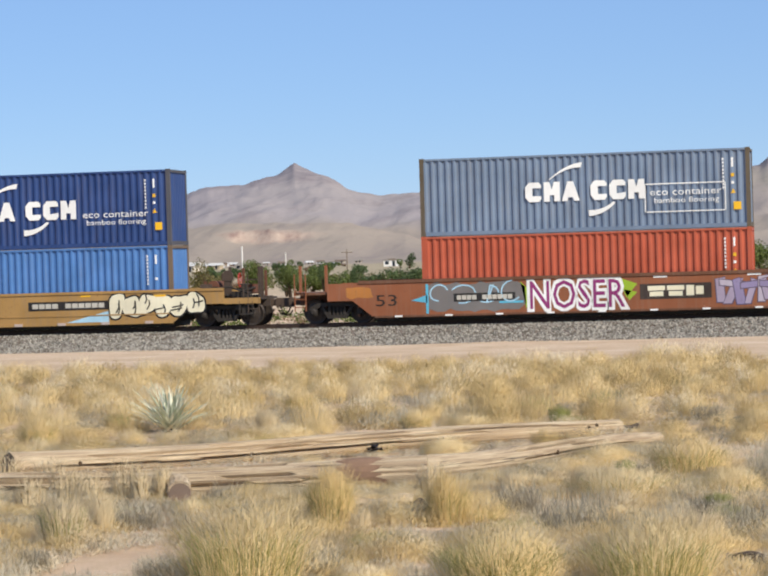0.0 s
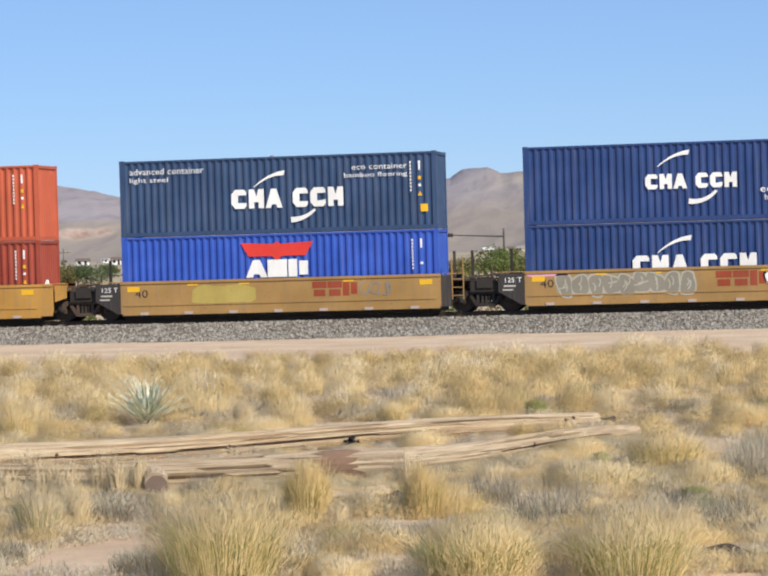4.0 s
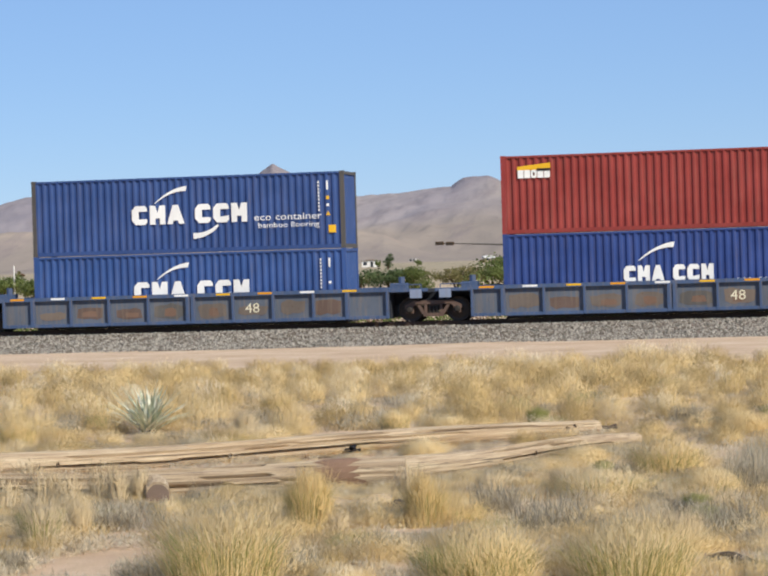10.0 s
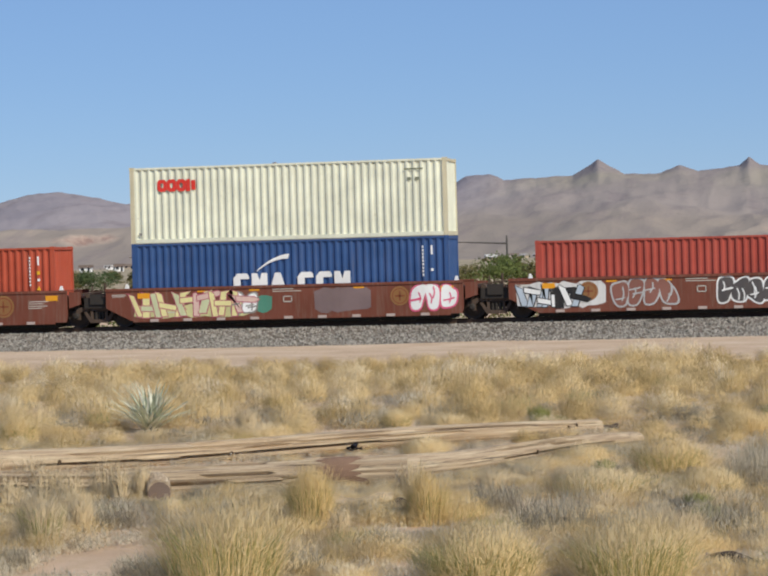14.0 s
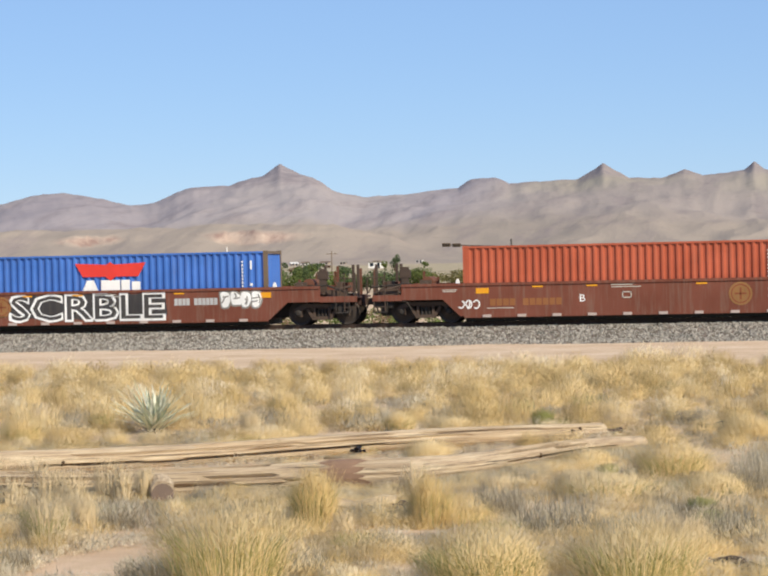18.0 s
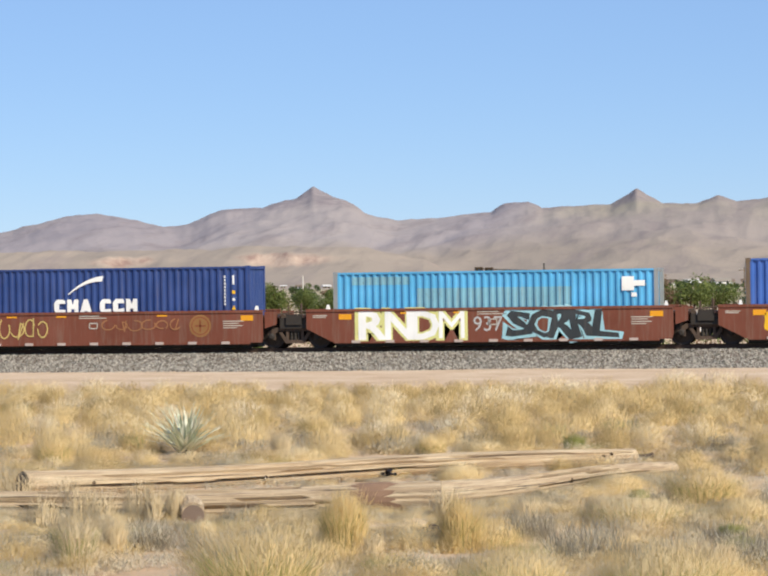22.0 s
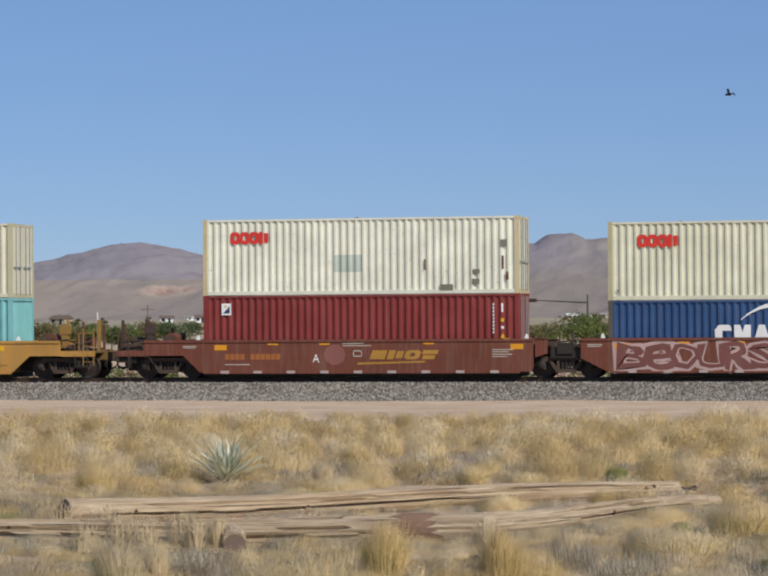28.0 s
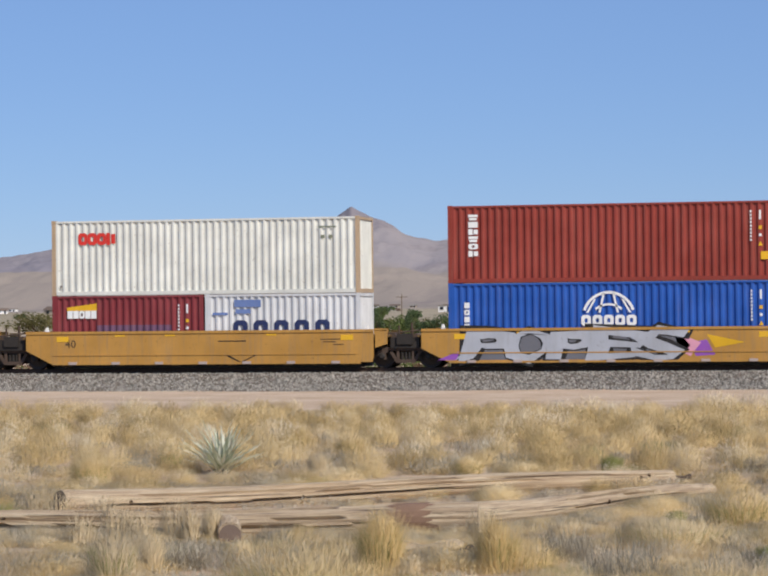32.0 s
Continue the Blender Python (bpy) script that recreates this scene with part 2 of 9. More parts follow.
# ---- mesh helpers ----
def part(name, bm, material, parent=None, label="", m=None):
    """Links a bmesh (or a ready mesh) as one mesh object."""
    if isinstance(bm, bmesh.types.BMesh):
        me = bpy.data.meshes.new(name)
        bm.to_mesh(me)
        bm.free()
        me.materials.append(material)
    else:
        me = bm
    ob = new(name, me)
    if parent is not None:
        ob.parent = parent
    if m is not None:
        ob.matrix_basis = m
    if label:
        ob["label"] = label
    return ob


def box(bm, x0, x1, y0, y1, z0, z1):
    v = [bm.verts.new(p) for p in ((x0, y0, z0), (x1, y0, z0), (x1, y1, z0), (x0, y1, z0), (x0, y0, z1), (x1, y0, z1), (x1, y1, z1), (x0, y1, z1))]
    for f in ((3, 2, 1, 0), (4, 5, 6, 7), (0, 1, 5, 4), (1, 2, 6, 5), (2, 3, 7, 6), (3, 0, 4, 7)):
        bm.faces.new([v[i] for i in f])
    return bm


def prism(bm, pts, y0, y1):
    """Extrudes the outline pts (x, z, counter-clockwise from the front) from y0 to y1."""
    a = [bm.verts.new((x, y0, z)) for x, z in pts]
    b = [bm.verts.new((x, y1, z)) for x, z in pts]
    bm.faces.new(a)
    bm.faces.new(b[::-1])
    n = len(pts)
    for i in range(n):
        bm.faces.new((a[(i + 1) % n], a[i], b[i], b[(i + 1) % n]))
    return bm


def rod(bm, p0, p1, r0, r1=None, n=8, caps=True):
    p0, p1 = Vector(p0), Vector(p1)
    r1 = r0 if r1 is None else r1
    d = (p1 - p0).normalized()
    u = d.orthogonal().normalized()
    w = d.cross(u)
    rings = []
    for p, r in ((p0, r0), (p1, r1)):
        rings.append([bm.verts.new(p + (u * math.cos(2 * math.pi * i / n) + w * math.sin(2 * math.pi * i / n)) * r) for i in range(n)])
    for i in range(n):
        bm.faces.new((rings[0][i], rings[0][(i + 1) % n], rings[1][(i + 1) % n], rings[1][i]))
    if caps:
        bm.faces.new(rings[0][::-1])
        bm.faces.new(rings[1])
    return bm


def lathe(bm, profile, n=20, axis="y"):
    """Turns (radius, along) pairs about an axis."""
    rings = []
    for r, a in profile:
        ring = []
        for i in range(n):
            c, s = math.cos(2 * math.pi * i / n) * r, math.sin(2 * math.pi * i / n) * r
            ring.append(bm.verts.new((c, a, s) if axis == "y" else ((a, c, s) if axis == "x" else (c, s, a))))
        rings.append(ring)
    for k in range(len(rings) - 1):
        for i in range(n):
            bm.faces.new((rings[k][i], rings[k][(i + 1) % n], rings[k + 1][(i + 1) % n], rings[k + 1][i]))
    bm.faces.new(rings[0][::-1])
    bm.faces.new(rings[-1])
    return bm


CACHE = {}


def shared(key, material, make):
    """A mesh built once per key and material and shared by alike parts."""
    k = (key, material.name)
    if k not in CACHE:
        bm = bmesh.new()
        make(bm)
        me = bpy.data.meshes.new(key if isinstance(key, str) else str(key[0]))
        bm.to_mesh(me)
        bm.free()
        me.materials.append(material)
        CACHE[k] = me
    return CACHE[k]


def mesh_np(name, verts, faces, material, smooth=False, tone=None, normals=None):
    if normals is not None:                      # wind slivers outwards and to the sun, or their dome normals flip dark
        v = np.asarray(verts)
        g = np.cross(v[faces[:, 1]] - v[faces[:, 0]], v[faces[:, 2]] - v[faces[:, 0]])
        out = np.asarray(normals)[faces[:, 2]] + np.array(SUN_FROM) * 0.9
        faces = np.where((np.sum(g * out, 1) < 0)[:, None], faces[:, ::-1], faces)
    me = bpy.data.meshes.new(name)
    k = faces.shape[1]
    me.vertices.add(len(verts))
    me.vertices.foreach_set("co", np.asarray(verts, np.float32).ravel())
    me.loops.add(faces.size)
    me.loops.foreach_set("vertex_index", faces.astype(np.int32).ravel())
    me.polygons.add(len(faces))
    me.polygons.foreach_set("loop_start", np.arange(0, faces.size, k, dtype=np.int32))
    me.polygons.foreach_set("loop_total", np.full(len(faces), k, np.int32))
    me.polygons.foreach_set("use_smooth", np.full(len(faces), smooth))
    me.update(calc_edges=True)
    if tone is not None:
        me.attributes.new("tone", "FLOAT", "POINT").data.foreach_set("value", np.asarray(tone, np.float32))
    if normals is not None:
        n = np.asarray(normals, np.float32)
        n /= np.linalg.norm(n, axis=1)[:, None] + 1e-9
        me.polygons.foreach_set("use_smooth", np.ones(len(faces), bool))
        me.attributes.new("custom_normal", "FLOAT_VECTOR", "POINT").data.foreach_set("vector", n.ravel())
    me.materials.append(material)
    return me


# ---- lettering, made before the rest ----
WORDS = {}


def word_mesh(body, thick=0.0):
    """Flat letters of the built-in font, scaled to one unit of width and height, in the x-z plane."""
    key = (body, thick)
    if key in WORDS:
        return WORDS[key]
    cu = bpy.data.curves.new("lettering", "FONT")
    cu.body, cu.resolution_u, cu.offset, cu.fill_mode = body, 2, thick, "BOTH"
    cu.dimensions = "2D"
    ob = new("lettering", cu)
    dg = bpy.context.evaluated_depsgraph_get()
    dg.update()
    me = bpy.data.meshes.new_from_object(ob.evaluated_get(dg))
    co = np.zeros(len(me.vertices) * 3)
    me.vertices.foreach_get("co", co)
    co = co.reshape(-1, 3)
    tri = []
    me.calc_loop_triangles()
    for t in me.loop_triangles:
        tri.append(tuple(t.vertices))
    if not thick:
        lo, hi = co.min(0), co.max(0)
    else:
        lo, hi = word_mesh(body)[2]
    WORDS[key] = (co[:, :2], np.array(tri), (lo, hi))
    bpy.data.objects.remove(ob)
    bpy.data.curves.remove(cu)
    bpy.data.meshes.remove(me)
    return WORDS[key]


def lettering(name, parent, body, x, z, w, h, material, y=-0.006, thick=0.0, label="", slant=0.0, wild=None):
    """Painted letters on a side that faces -y: lower left corner x, z; size w by h. wild: (x, z, h, swing) leans and swells them like sprayed ones."""
    co, tri, (lo, hi) = word_mesh(body, thick)
    u = (co[:, 0] - lo[0]) / (hi[0] - lo[0]) * w
    v = (co[:, 1] - lo[1]) / (hi[1] - lo[1]) * h
    xs, zs = x + u + slant * v, z + v
    if wild:
        wx, wz, wh, swing = wild
        k, q = (xs - wx) / wh, (zs - wz) / wh
        xs = xs + swing * wh * (0.55 * np.sin(k * 4.1 + 0.6) * (q - 0.5) + 0.16 * np.sin(k * 9.7 + q * 5.0))
        zs = zs + swing * wh * (0.22 * np.sin(k * 5.3 + 1.9) * (q - 0.35) + 0.18 * np.sin(k * 2.3 + q * 3.0))
    verts = np.stack([xs, np.full(len(u), y), zs], 1)
    return part(name, mesh_np(name, verts, tri, material), material, parent, label)


for _w in ("eco container", "bamboo flooring", "advanced container", "light steel", "45", "40", "53", "48", "125 T", "AOK", "A", "B", "D", "937", "IVY LEAGUE"):
    word_mesh(_w)
for _w, _fat, _bold in (("BeOURSLAVe", 0.05, 0.02), ("COLA", 0.045, 0.06), ("LAGER", 0.06, 0.03), ("NOSER", 0.07, 0), ("NOZ", 0.05, 0), ("POPES", 0.035, 0.04), ("PSOLE", 0.03, 0.06), ("RNDM", 0.05, 0.03), ("SAUTE", 0.035, 0.035), ("SCRBLE", 0.045, 0), ("SCRRL", 0.05, 0.03), ("WTF..", 0.05, 0)):
    for _c in (_w if _bold else (_w,)):
        _b = 0.0 if _c == "M" else _bold
        word_mesh(_c, _b)
        word_mesh(_c, _fat + _b)


# ---- ground, line and distance ----
TRACK_Y, RAIL_Z = 91.22, -0.59        # centre of the line, top of rail


def ground_z(x, y):
    """The plain: it falls gently to the line and runs on almost level to the range."""
    y = np.asarray(y, float)
    z = np.where(y < 86, -0.0147 * y, -1.27)
    z = np.where(y > 250, -1.27 + (np.minimum(y, 2600) - 250) * 0.0008, z)
    return z


def build_ground():
    ys = np.concatenate([np.linspace(-60, 12, 10), np.linspace(13, 90, 150), np.linspace(92, 260, 30), np.geomspace(280, 4900, 30)])
    us = np.linspace(-1, 1, 121)
    verts = []
    for y in ys:
        half = 60 + max(0, y) * 1.1
        for u in us:
            x = -0.2 * max(y, 0) + half * u
            z = float(ground_z(x, y))
            if 10 < y < 86 and abs(u) < 0.5:
                z += 0.05 * noise.noise((x * 0.7, y * 0.7, 0)) + 0.02 * noise.noise((x * 3, y * 3, 5))
            verts.append((x, y, z))
    n, k = len(us), len(ys)
    i = np.arange((k - 1) * n).reshape(k - 1, n)[:, :-1].ravel()
    faces = np.stack([i, i + 1, i + 1 + n, i + n], 1)
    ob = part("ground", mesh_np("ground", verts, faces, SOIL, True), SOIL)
    return tagged(ob, "sandy desert ground with bare tan soil", "ground", kind="structure")


ground = build_ground()


def ridge(a):
    """The skyline as slopes from the eye, by azimuth slope a: the rolling plateau, and the cones and the butte upon it."""
    ex = math.exp
    low = 0.0262 + 0.0050 / (1 + ex(-(a + 0.160) / 0.013)) - 0.0045 / (1 + ex(max(-50, min(50, (a + 0.366) / 0.008))))
    low += 0.0005 * ex(-((a + 0.317) / 0.012) ** 2) - 0.0017 * ex(-((a + 0.287) / 0.011) ** 2)
    low += 0.0052 * ex(-((a + 0.326) / 0.024) ** 2) + 0.0068 * ex(-((a + 0.245) / 0.030) ** 2) + 0.0046 * ex(-((a + 0.213) / 0.012) ** 2)
    top = 0.0062 * max(0.0, 1 - abs(a + 0.2265) / 0.022) + 0.0020 * ex(-((a + 0.266) / 0.009) ** 2)
    top += 0.0052 * max(0.0, 1 - abs(a + 0.0910) / 0.0105) + 0.0014 * ex(-abs(a + 0.0910) / 0.009)
    top += 0.0030 * max(0.0, 1 - abs(a + 0.0583) / 0.0075) + 0.0024 * max(0.0, 1 - abs(a + 0.0301) / 0.004) + 0.0034 * ex(-abs(a + 0.0301) / 0.012)
    top += 0.0029 * min(1.0, max(0.0, (0.0104 - abs(a + 0.1405)) / 0.0055)) ** 0.8
    tip = 0.0032 * max(0.0, 1.0 - abs(a + 0.2258) / 0.0080)
    return low, top, tip


def build_range():
    """The bare mountains behind the town, as one relief from the fans to the back of the crest."""
    azs = np.concatenate([np.linspace(-0.62, -0.40, 60, endpoint=False), np.linspace(-0.40, 0.03, 620, endpoint=False), np.linspace(0.03, 0.22, 50)])
    rs = np.concatenate([np.linspace(1500, 2360, 16), np.linspace(2380, 2700, 44), np.linspace(2725, 3900, 56), np.linspace(3950, 4700, 8)])
    verts = []
    for r in rs:
        f = min(1.0, max(0.0, (r - 2300) / (3800 - 2300)))
        back = max(0.0, (r - 3900) / 800)
        s = f * f * (3 - 2 * f)
        swell = math.sin(math.pi * min(1, f)) ** 0.7 if f < 1 else 0.0
        g2 = min(1.0, max(0.0, (f - 0.62) / 0.38))
        g3 = min(1.0, max(0.0, (f - 0.93) / 0.07))
        g = float(ground_z(0, r)) + 0.6
        for a in azs:
            x = a * r
            low, top, tip = ridge(a + 0.0016 * noise.noise((x * 0.004, r * 0.004, 3)) * (1 - f))
            rough = 0.0005 * noise.fractal((a * 160, r * 0.004, 1.0), 1.0, 2.2, 3) * min(1.0, f * 1.1)
            crest = (low + rough + top * g2 * g2 * (3 - 2 * g2) + tip * g3) * 3850 + 1.75
            z = g + (crest - g) * (0.25 * f + 0.75 * s)
            if swell:
                n1 = noise.fractal((x * 0.0016, r * 0.0016, 1.0), 1.0, 2.1, 4)
                n2 = abs(noise.fractal((x * 0.0040, r * 0.0020, 7.0), 0.9, 2.2, 4))
                z += (n1 * 12 - n2 * 20 - 5 * abs(noise.noise((x * 0.02, r * 0.005, 2.0)))) * swell
            # low benches with pale cliffs before the range
            if r < 3300 and a < -0.15:
                wob = noise.noise((x * 0.0045, 9, 1)) + 0.4 * noise.noise((x * 0.02, 4, 1))
                m = 43 + 7 * noise.noise((x * 0.0035, 3, 2)) + 4 * noise.noise((x * 0.017, 5, 2)) + 2 * noise.noise((x * 0.06, r * 0.03, 2)) - max(0.0, (a + 0.205) * 500)
                k = (r - 2400 - 70 * wob) / 260
                k1 = min(1.0, max(0.0, k))
                cliff = 0.04 + 0.28 * max(math.exp(-((a + 0.237) / 0.024) ** 4), 0.8 * math.exp(-((a + 0.312) / 0.017) ** 4)) * (0.8 + 0.5 * noise.noise((x * 0.012, 2, 8)))
                up = k1 * (1 - cliff) + cliff * min(1.0, max(0.0, (k - 0.72) * 18))
                fade = max(0.0, min(1.0, (-0.15 - a) / 0.03)) * (1.0 if r < 2900 else max(0.0, 1 - (r - 2900) / 400))
                z = max(z, g + m * up * fade)
            z -= back * back * 60 + (4.0 if r < 1501 else 0.0)
            verts.append((x, r, z))
    n, k = len(azs), len(rs)
    i = np.arange((k - 1) * n).reshape(k - 1, n)[:, :-1].ravel()
    faces = np.stack([i, i + 1, i + 1 + n, i + n], 1)
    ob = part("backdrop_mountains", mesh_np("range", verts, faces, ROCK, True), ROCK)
    return tagged(ob, "bare mauve-grey desert mountains with a pointed peak", "mountains", kind="structure")


build_range()


def build_bed():
    """The raised bed of crushed stone under the line, with its sleepers and rails."""
    bm = bmesh.new()
    prof = ((84.7, -1.30), (86.3, -1.17), (88.3, -0.97), (89.35, -0.80), (89.9, -0.76), (92.55, -0.76), (93.1, -0.80), (94.4, -1.32), (94.4, -1.8), (88.1, -1.8))
    x0, x1 = -620.0, 120.0
    a = [bm.verts.new((x0, y, z)) for y, z in prof]
    b = [bm.verts.new((x1, y, z)) for y, z in prof]
    for i in range(len(prof)):
        j = (i + 1) % len(prof)
        bm.faces.new((a[i], b[i], b[j], a[j]))
    bed_mat = plain("ballast_bed", "75695f", 0.95, 0, 0.4, 9.0)
    bed = part("ballast_bed", bm, bed_mat)
    tagged(bed, "grey crushed-stone railway bed", "railway bed", kind="structure")
    rng = np.random.default_rng(5)
    n = 40000
    x = rng.uniform(-48, 8, n)
    y = rng.uniform(84.5, 90.2, n)
    y = np.where(y < 85.4, y + rng.uniform(0, 1, n) ** 2, y)
    z = np.interp(y, (84.7, 86.3, 88.3, 89.35, 90.3), (-1.29, -1.17, -0.97, -0.80, -0.75))
    octa = np.array(((1, 0, 0), (-1, 0, 0), (0, 1, 0), (0, -1, 0), (0, 0, 1), (0, 0, -1)), float)
    tri = np.array(((0, 2, 4), (2, 1, 4), (1, 3, 4), (3, 0, 4), (2, 0, 5), (1, 2, 5), (3, 1, 5), (0, 3, 5)))
    size = rng.uniform(0.03, 0.075, (n, 1, 1)) * rng.uniform(0.6, 1.3, (n, 6, 1))
    rot = rng.uniform(0, 6.28, n)
    c, s = np.cos(rot), np.sin(rot)
    v = octa[None] * size
    v = np.stack([v[..., 0] * c[:, None] - v[..., 1] * s[:, None], v[..., 0] * s[:, None] + v[..., 1] * c[:, None], v[..., 2] * 0.8], -1)
    v += np.stack([x, y, z + 0.01], 1)[:, None]
    f = tri[None] + (np.arange(n) * 6)[:, None, None]
    stones = part("ballast_stones", mesh_np("ballast_stones", v.reshape(-1, 3), f.reshape(-1, 3), BALLAST), BALLAST)
    tagged(stones, "loose angular grey and buff ballast stones", "ballast", kind="stuff")
    for y in (TRACK_Y - 0.755, TRACK_Y + 0.755):
        bm = bmesh.new()
        box(bm, x0, x1, y - 0.036, y + 0.036, RAIL_Z - 0.04, RAIL_Z)
        box(bm, x0, x1, y - 0.009, y + 0.009, RAIL_Z - 0.15, RAIL_Z - 0.04)
        box(bm, x0, x1, y - 0.07, y + 0.07, RAIL_Z - 0.172, RAIL_Z - 0.15)
        tagged(part("rail", bm, RAIL), "brown-sided steel running rail", "rail", "rails of the line", "structure")
    sleeper = shared("sleeper", plain("sleeper_wood", "4c3d31", 0.95), lambda bm: box(bm, -0.12, 0.12, -1.3, 1.3, -0.17, 0))
    for i in range(120):
        part("sleeper", sleeper, None, bed, m=pose(-50 + i * 0.5, TRACK_Y, RAIL_Z - 0.172))


build_bed()


# ---- grasses ----
def tuft_arrays(rng, n, spread, height, lean, width, droop=0.35, base=0.35):
    """Blades of one tuft as triangles: each blade two joined pieces, curved outwards."""
    ang = rng.uniform(0, 2 * math.pi, n)
    rad = spread * base * np.sqrt(rng.uniform(0, 1, n))
    out = lean * rng.uniform(0.15, 1.0, n) * spread
    h = height * rng.uniform(0.55, 1.0, n) * (1 - 0.45 * (out / max(spread, 1e-6)) ** 2)
    dx, dy = np.cos(ang), np.sin(ang)
    twist = ang + rng.uniform(-1.5, 1.5, n)
    wx, wy = -np.sin(twist) * width, np.cos(twist) * width
    x0, y0 = dx * rad, dy * rad
    mx, my = x0 + dx * out * 0.45, y0 + dy * out * 0.45
    tx, ty = x0 + dx * out * (1 + droop), y0 + dy * out * (1 + droop)
    zero = np.zeros(n)
    v = np.stack([np.stack([x0 - wx, y0 - wy, zero - 0.03], 1), np.stack([x0 + wx, y0 + wy, zero - 0.03], 1),
                  np.stack([mx - wx * 0.8, my - wy * 0.8, h * 0.66], 1), np.stack([mx + wx * 0.8, my + wy * 0.8, h * 0.66], 1),
                  np.stack([tx, ty, h], 1)], 1)
    f = np.array(((0, 1, 3), (0, 3, 2), (2, 3, 4)))[None] + (np.arange(n) * 5)[:, None, None]
    return v.reshape(-1, 3), f.reshape(-1, 3)


def puff_arrays(rng, n, spread, height, width, low=0.0):
    """The feathery shell of a tuft: short seed stalks standing off an uneven, many-lobed dome."""
    lobes = rng.uniform(-1, 1, (6, 3)) * (0.30, 0.30, 0.08)
    size = rng.uniform(0.60, 0.82, 6)
    k = rng.integers(0, 6, n)
    d = rng.normal(size=(n, 3))
    d[:, 2] = np.abs(d[:, 2]) * 0.9 + low
    d /= np.linalg.norm(d, axis=1)[:, None]
    rad = rng.uniform(0.35, 1.0, n) ** 0.5 * size[k]
    p = (lobes[k] + d * rad[:, None]) * (spread, spread, height * 1.2)
    p[:, 2] = np.maximum(p[:, 2], 0.02)
    way = d * 0.5 + rng.normal(size=(n, 3)) * 0.5 + (0, 0, 0.35)
    way /= np.linalg.norm(way, axis=1)[:, None]
    ln = (height * rng.uniform(0.10, 0.26, n))[:, None]
    a = rng.uniform(0, 6.28, n)
    side = np.stack([np.cos(a), np.sin(a), np.zeros(n)], 1) * width
    v = np.stack([p - way * ln * 0.5 - side, p - way * ln * 0.5 + side, p + way * ln * 0.5], 1)
    return v.reshape(-1, 3), np.arange(n * 3).reshape(n, 3)


def join(*sheets):
    vs, fs, c = [], [], 0
    for v, f in sheets:
        vs.append(v)
        fs.append(f + c)
        c += len(v)
    return np.concatenate(vs), np.concatenate(fs)


def twig_arrays(rng, n, spread, height, width):
    """A dry shrub: forked, scattered twigs over a denser foot."""
    ang, up = rng.uniform(0, 2 * math.pi, n), rng.uniform(0.15, 1.0, n)
    r0 = spread * 0.42 * np.sqrt(rng.uniform(0, 1, n))
    x0, y0 = np.cos(ang) * r0, np.sin(ang) * r0
    z0 = height * 0.55 * rng.uniform(0, 1, n) ** 1.4
    a2 = rng.uniform(0, 2 * math.pi, n)
    ln = rng.uniform(0.15, 0.5, n)
    x1, y1 = x0 + np.cos(a2) * ln * spread * 0.35, y0 + np.sin(a2) * ln * spread * 0.35
    z1 = np.minimum(height * (1.05 - 0.5 * (r0 / spread / 0.42) ** 2), z0 + up * height * 0.55)
    wx, wy = -np.sin(a2) * width, np.cos(a2) * width
    v = np.stack([np.stack([x0 - wx, y0 - wy, z0], 1), np.stack([x0 + wx, y0 + wy, z0], 1), np.stack([x1, y1, z1], 1)], 1)
    f = np.arange(n * 3).reshape(n, 3)
    return v.reshape(-1, 3), f


RNG = np.random.default_rng(11)
MATS_G = {"gold": GOLD, "straw": STRAW, "grey": GREY_TWIG, "green": GREEN_BLADE}


def stems_of(kind, w, h, dense):
    """The upright stems of one tuft."""
    thin = 1 / dense ** 0.5
    if kind == "straw":
        return tuft_arrays(RNG, int(300 * dense), w * 0.5, h, 0.8, 0.0016 * thin, 0.3, 0.5)
    if kind == "green":
        return tuft_arrays(RNG, int(300 * dense), w * 0.5, h * 0.85, 0.6, 0.0028 * thin, 0.3, 0.75)
    return tuft_arrays(RNG, int(330 * dense), w * 0.5, h * 0.9, 0.9, 0.0017 * thin, 0.2, 0.6)


def heads_of(kind, w, h, dense):
    """The feathery heads of one tuft."""
    thin = 1 / dense ** 0.5
    n = {"gold": 1700, "green": 700, "straw": 420}[kind]
    return puff_arrays(RNG, int(n * dense), w * 0.5, h * 0.92, (0.0034 if dense < 0.8 else 0.0030) * thin)


def one_tuft(kind, w, h, dense):
    if kind == "grey":
        return twig_arrays(RNG, int(620 * dense), w, h, 0.0036 / dense ** 0.5)
    return join(stems_of(kind, w, h, dense), heads_of(kind, w, h, dense))


TUFT_WORDS = {"gold": ("dense golden dry bunchgrass tuft", "grass"), "straw": ("thin pale straw grass tuft", "grass"),
              "grey": ("grey leafless dry desert shrub", "shrub"), "green": ("yellow-green bunchgrass tuft on sandy ground", "grass")}


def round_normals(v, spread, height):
    """Dome normals for a tuft: the rounded light and shade is put into the normals of its flat slivers."""
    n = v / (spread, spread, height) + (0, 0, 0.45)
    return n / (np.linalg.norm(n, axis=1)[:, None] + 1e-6)


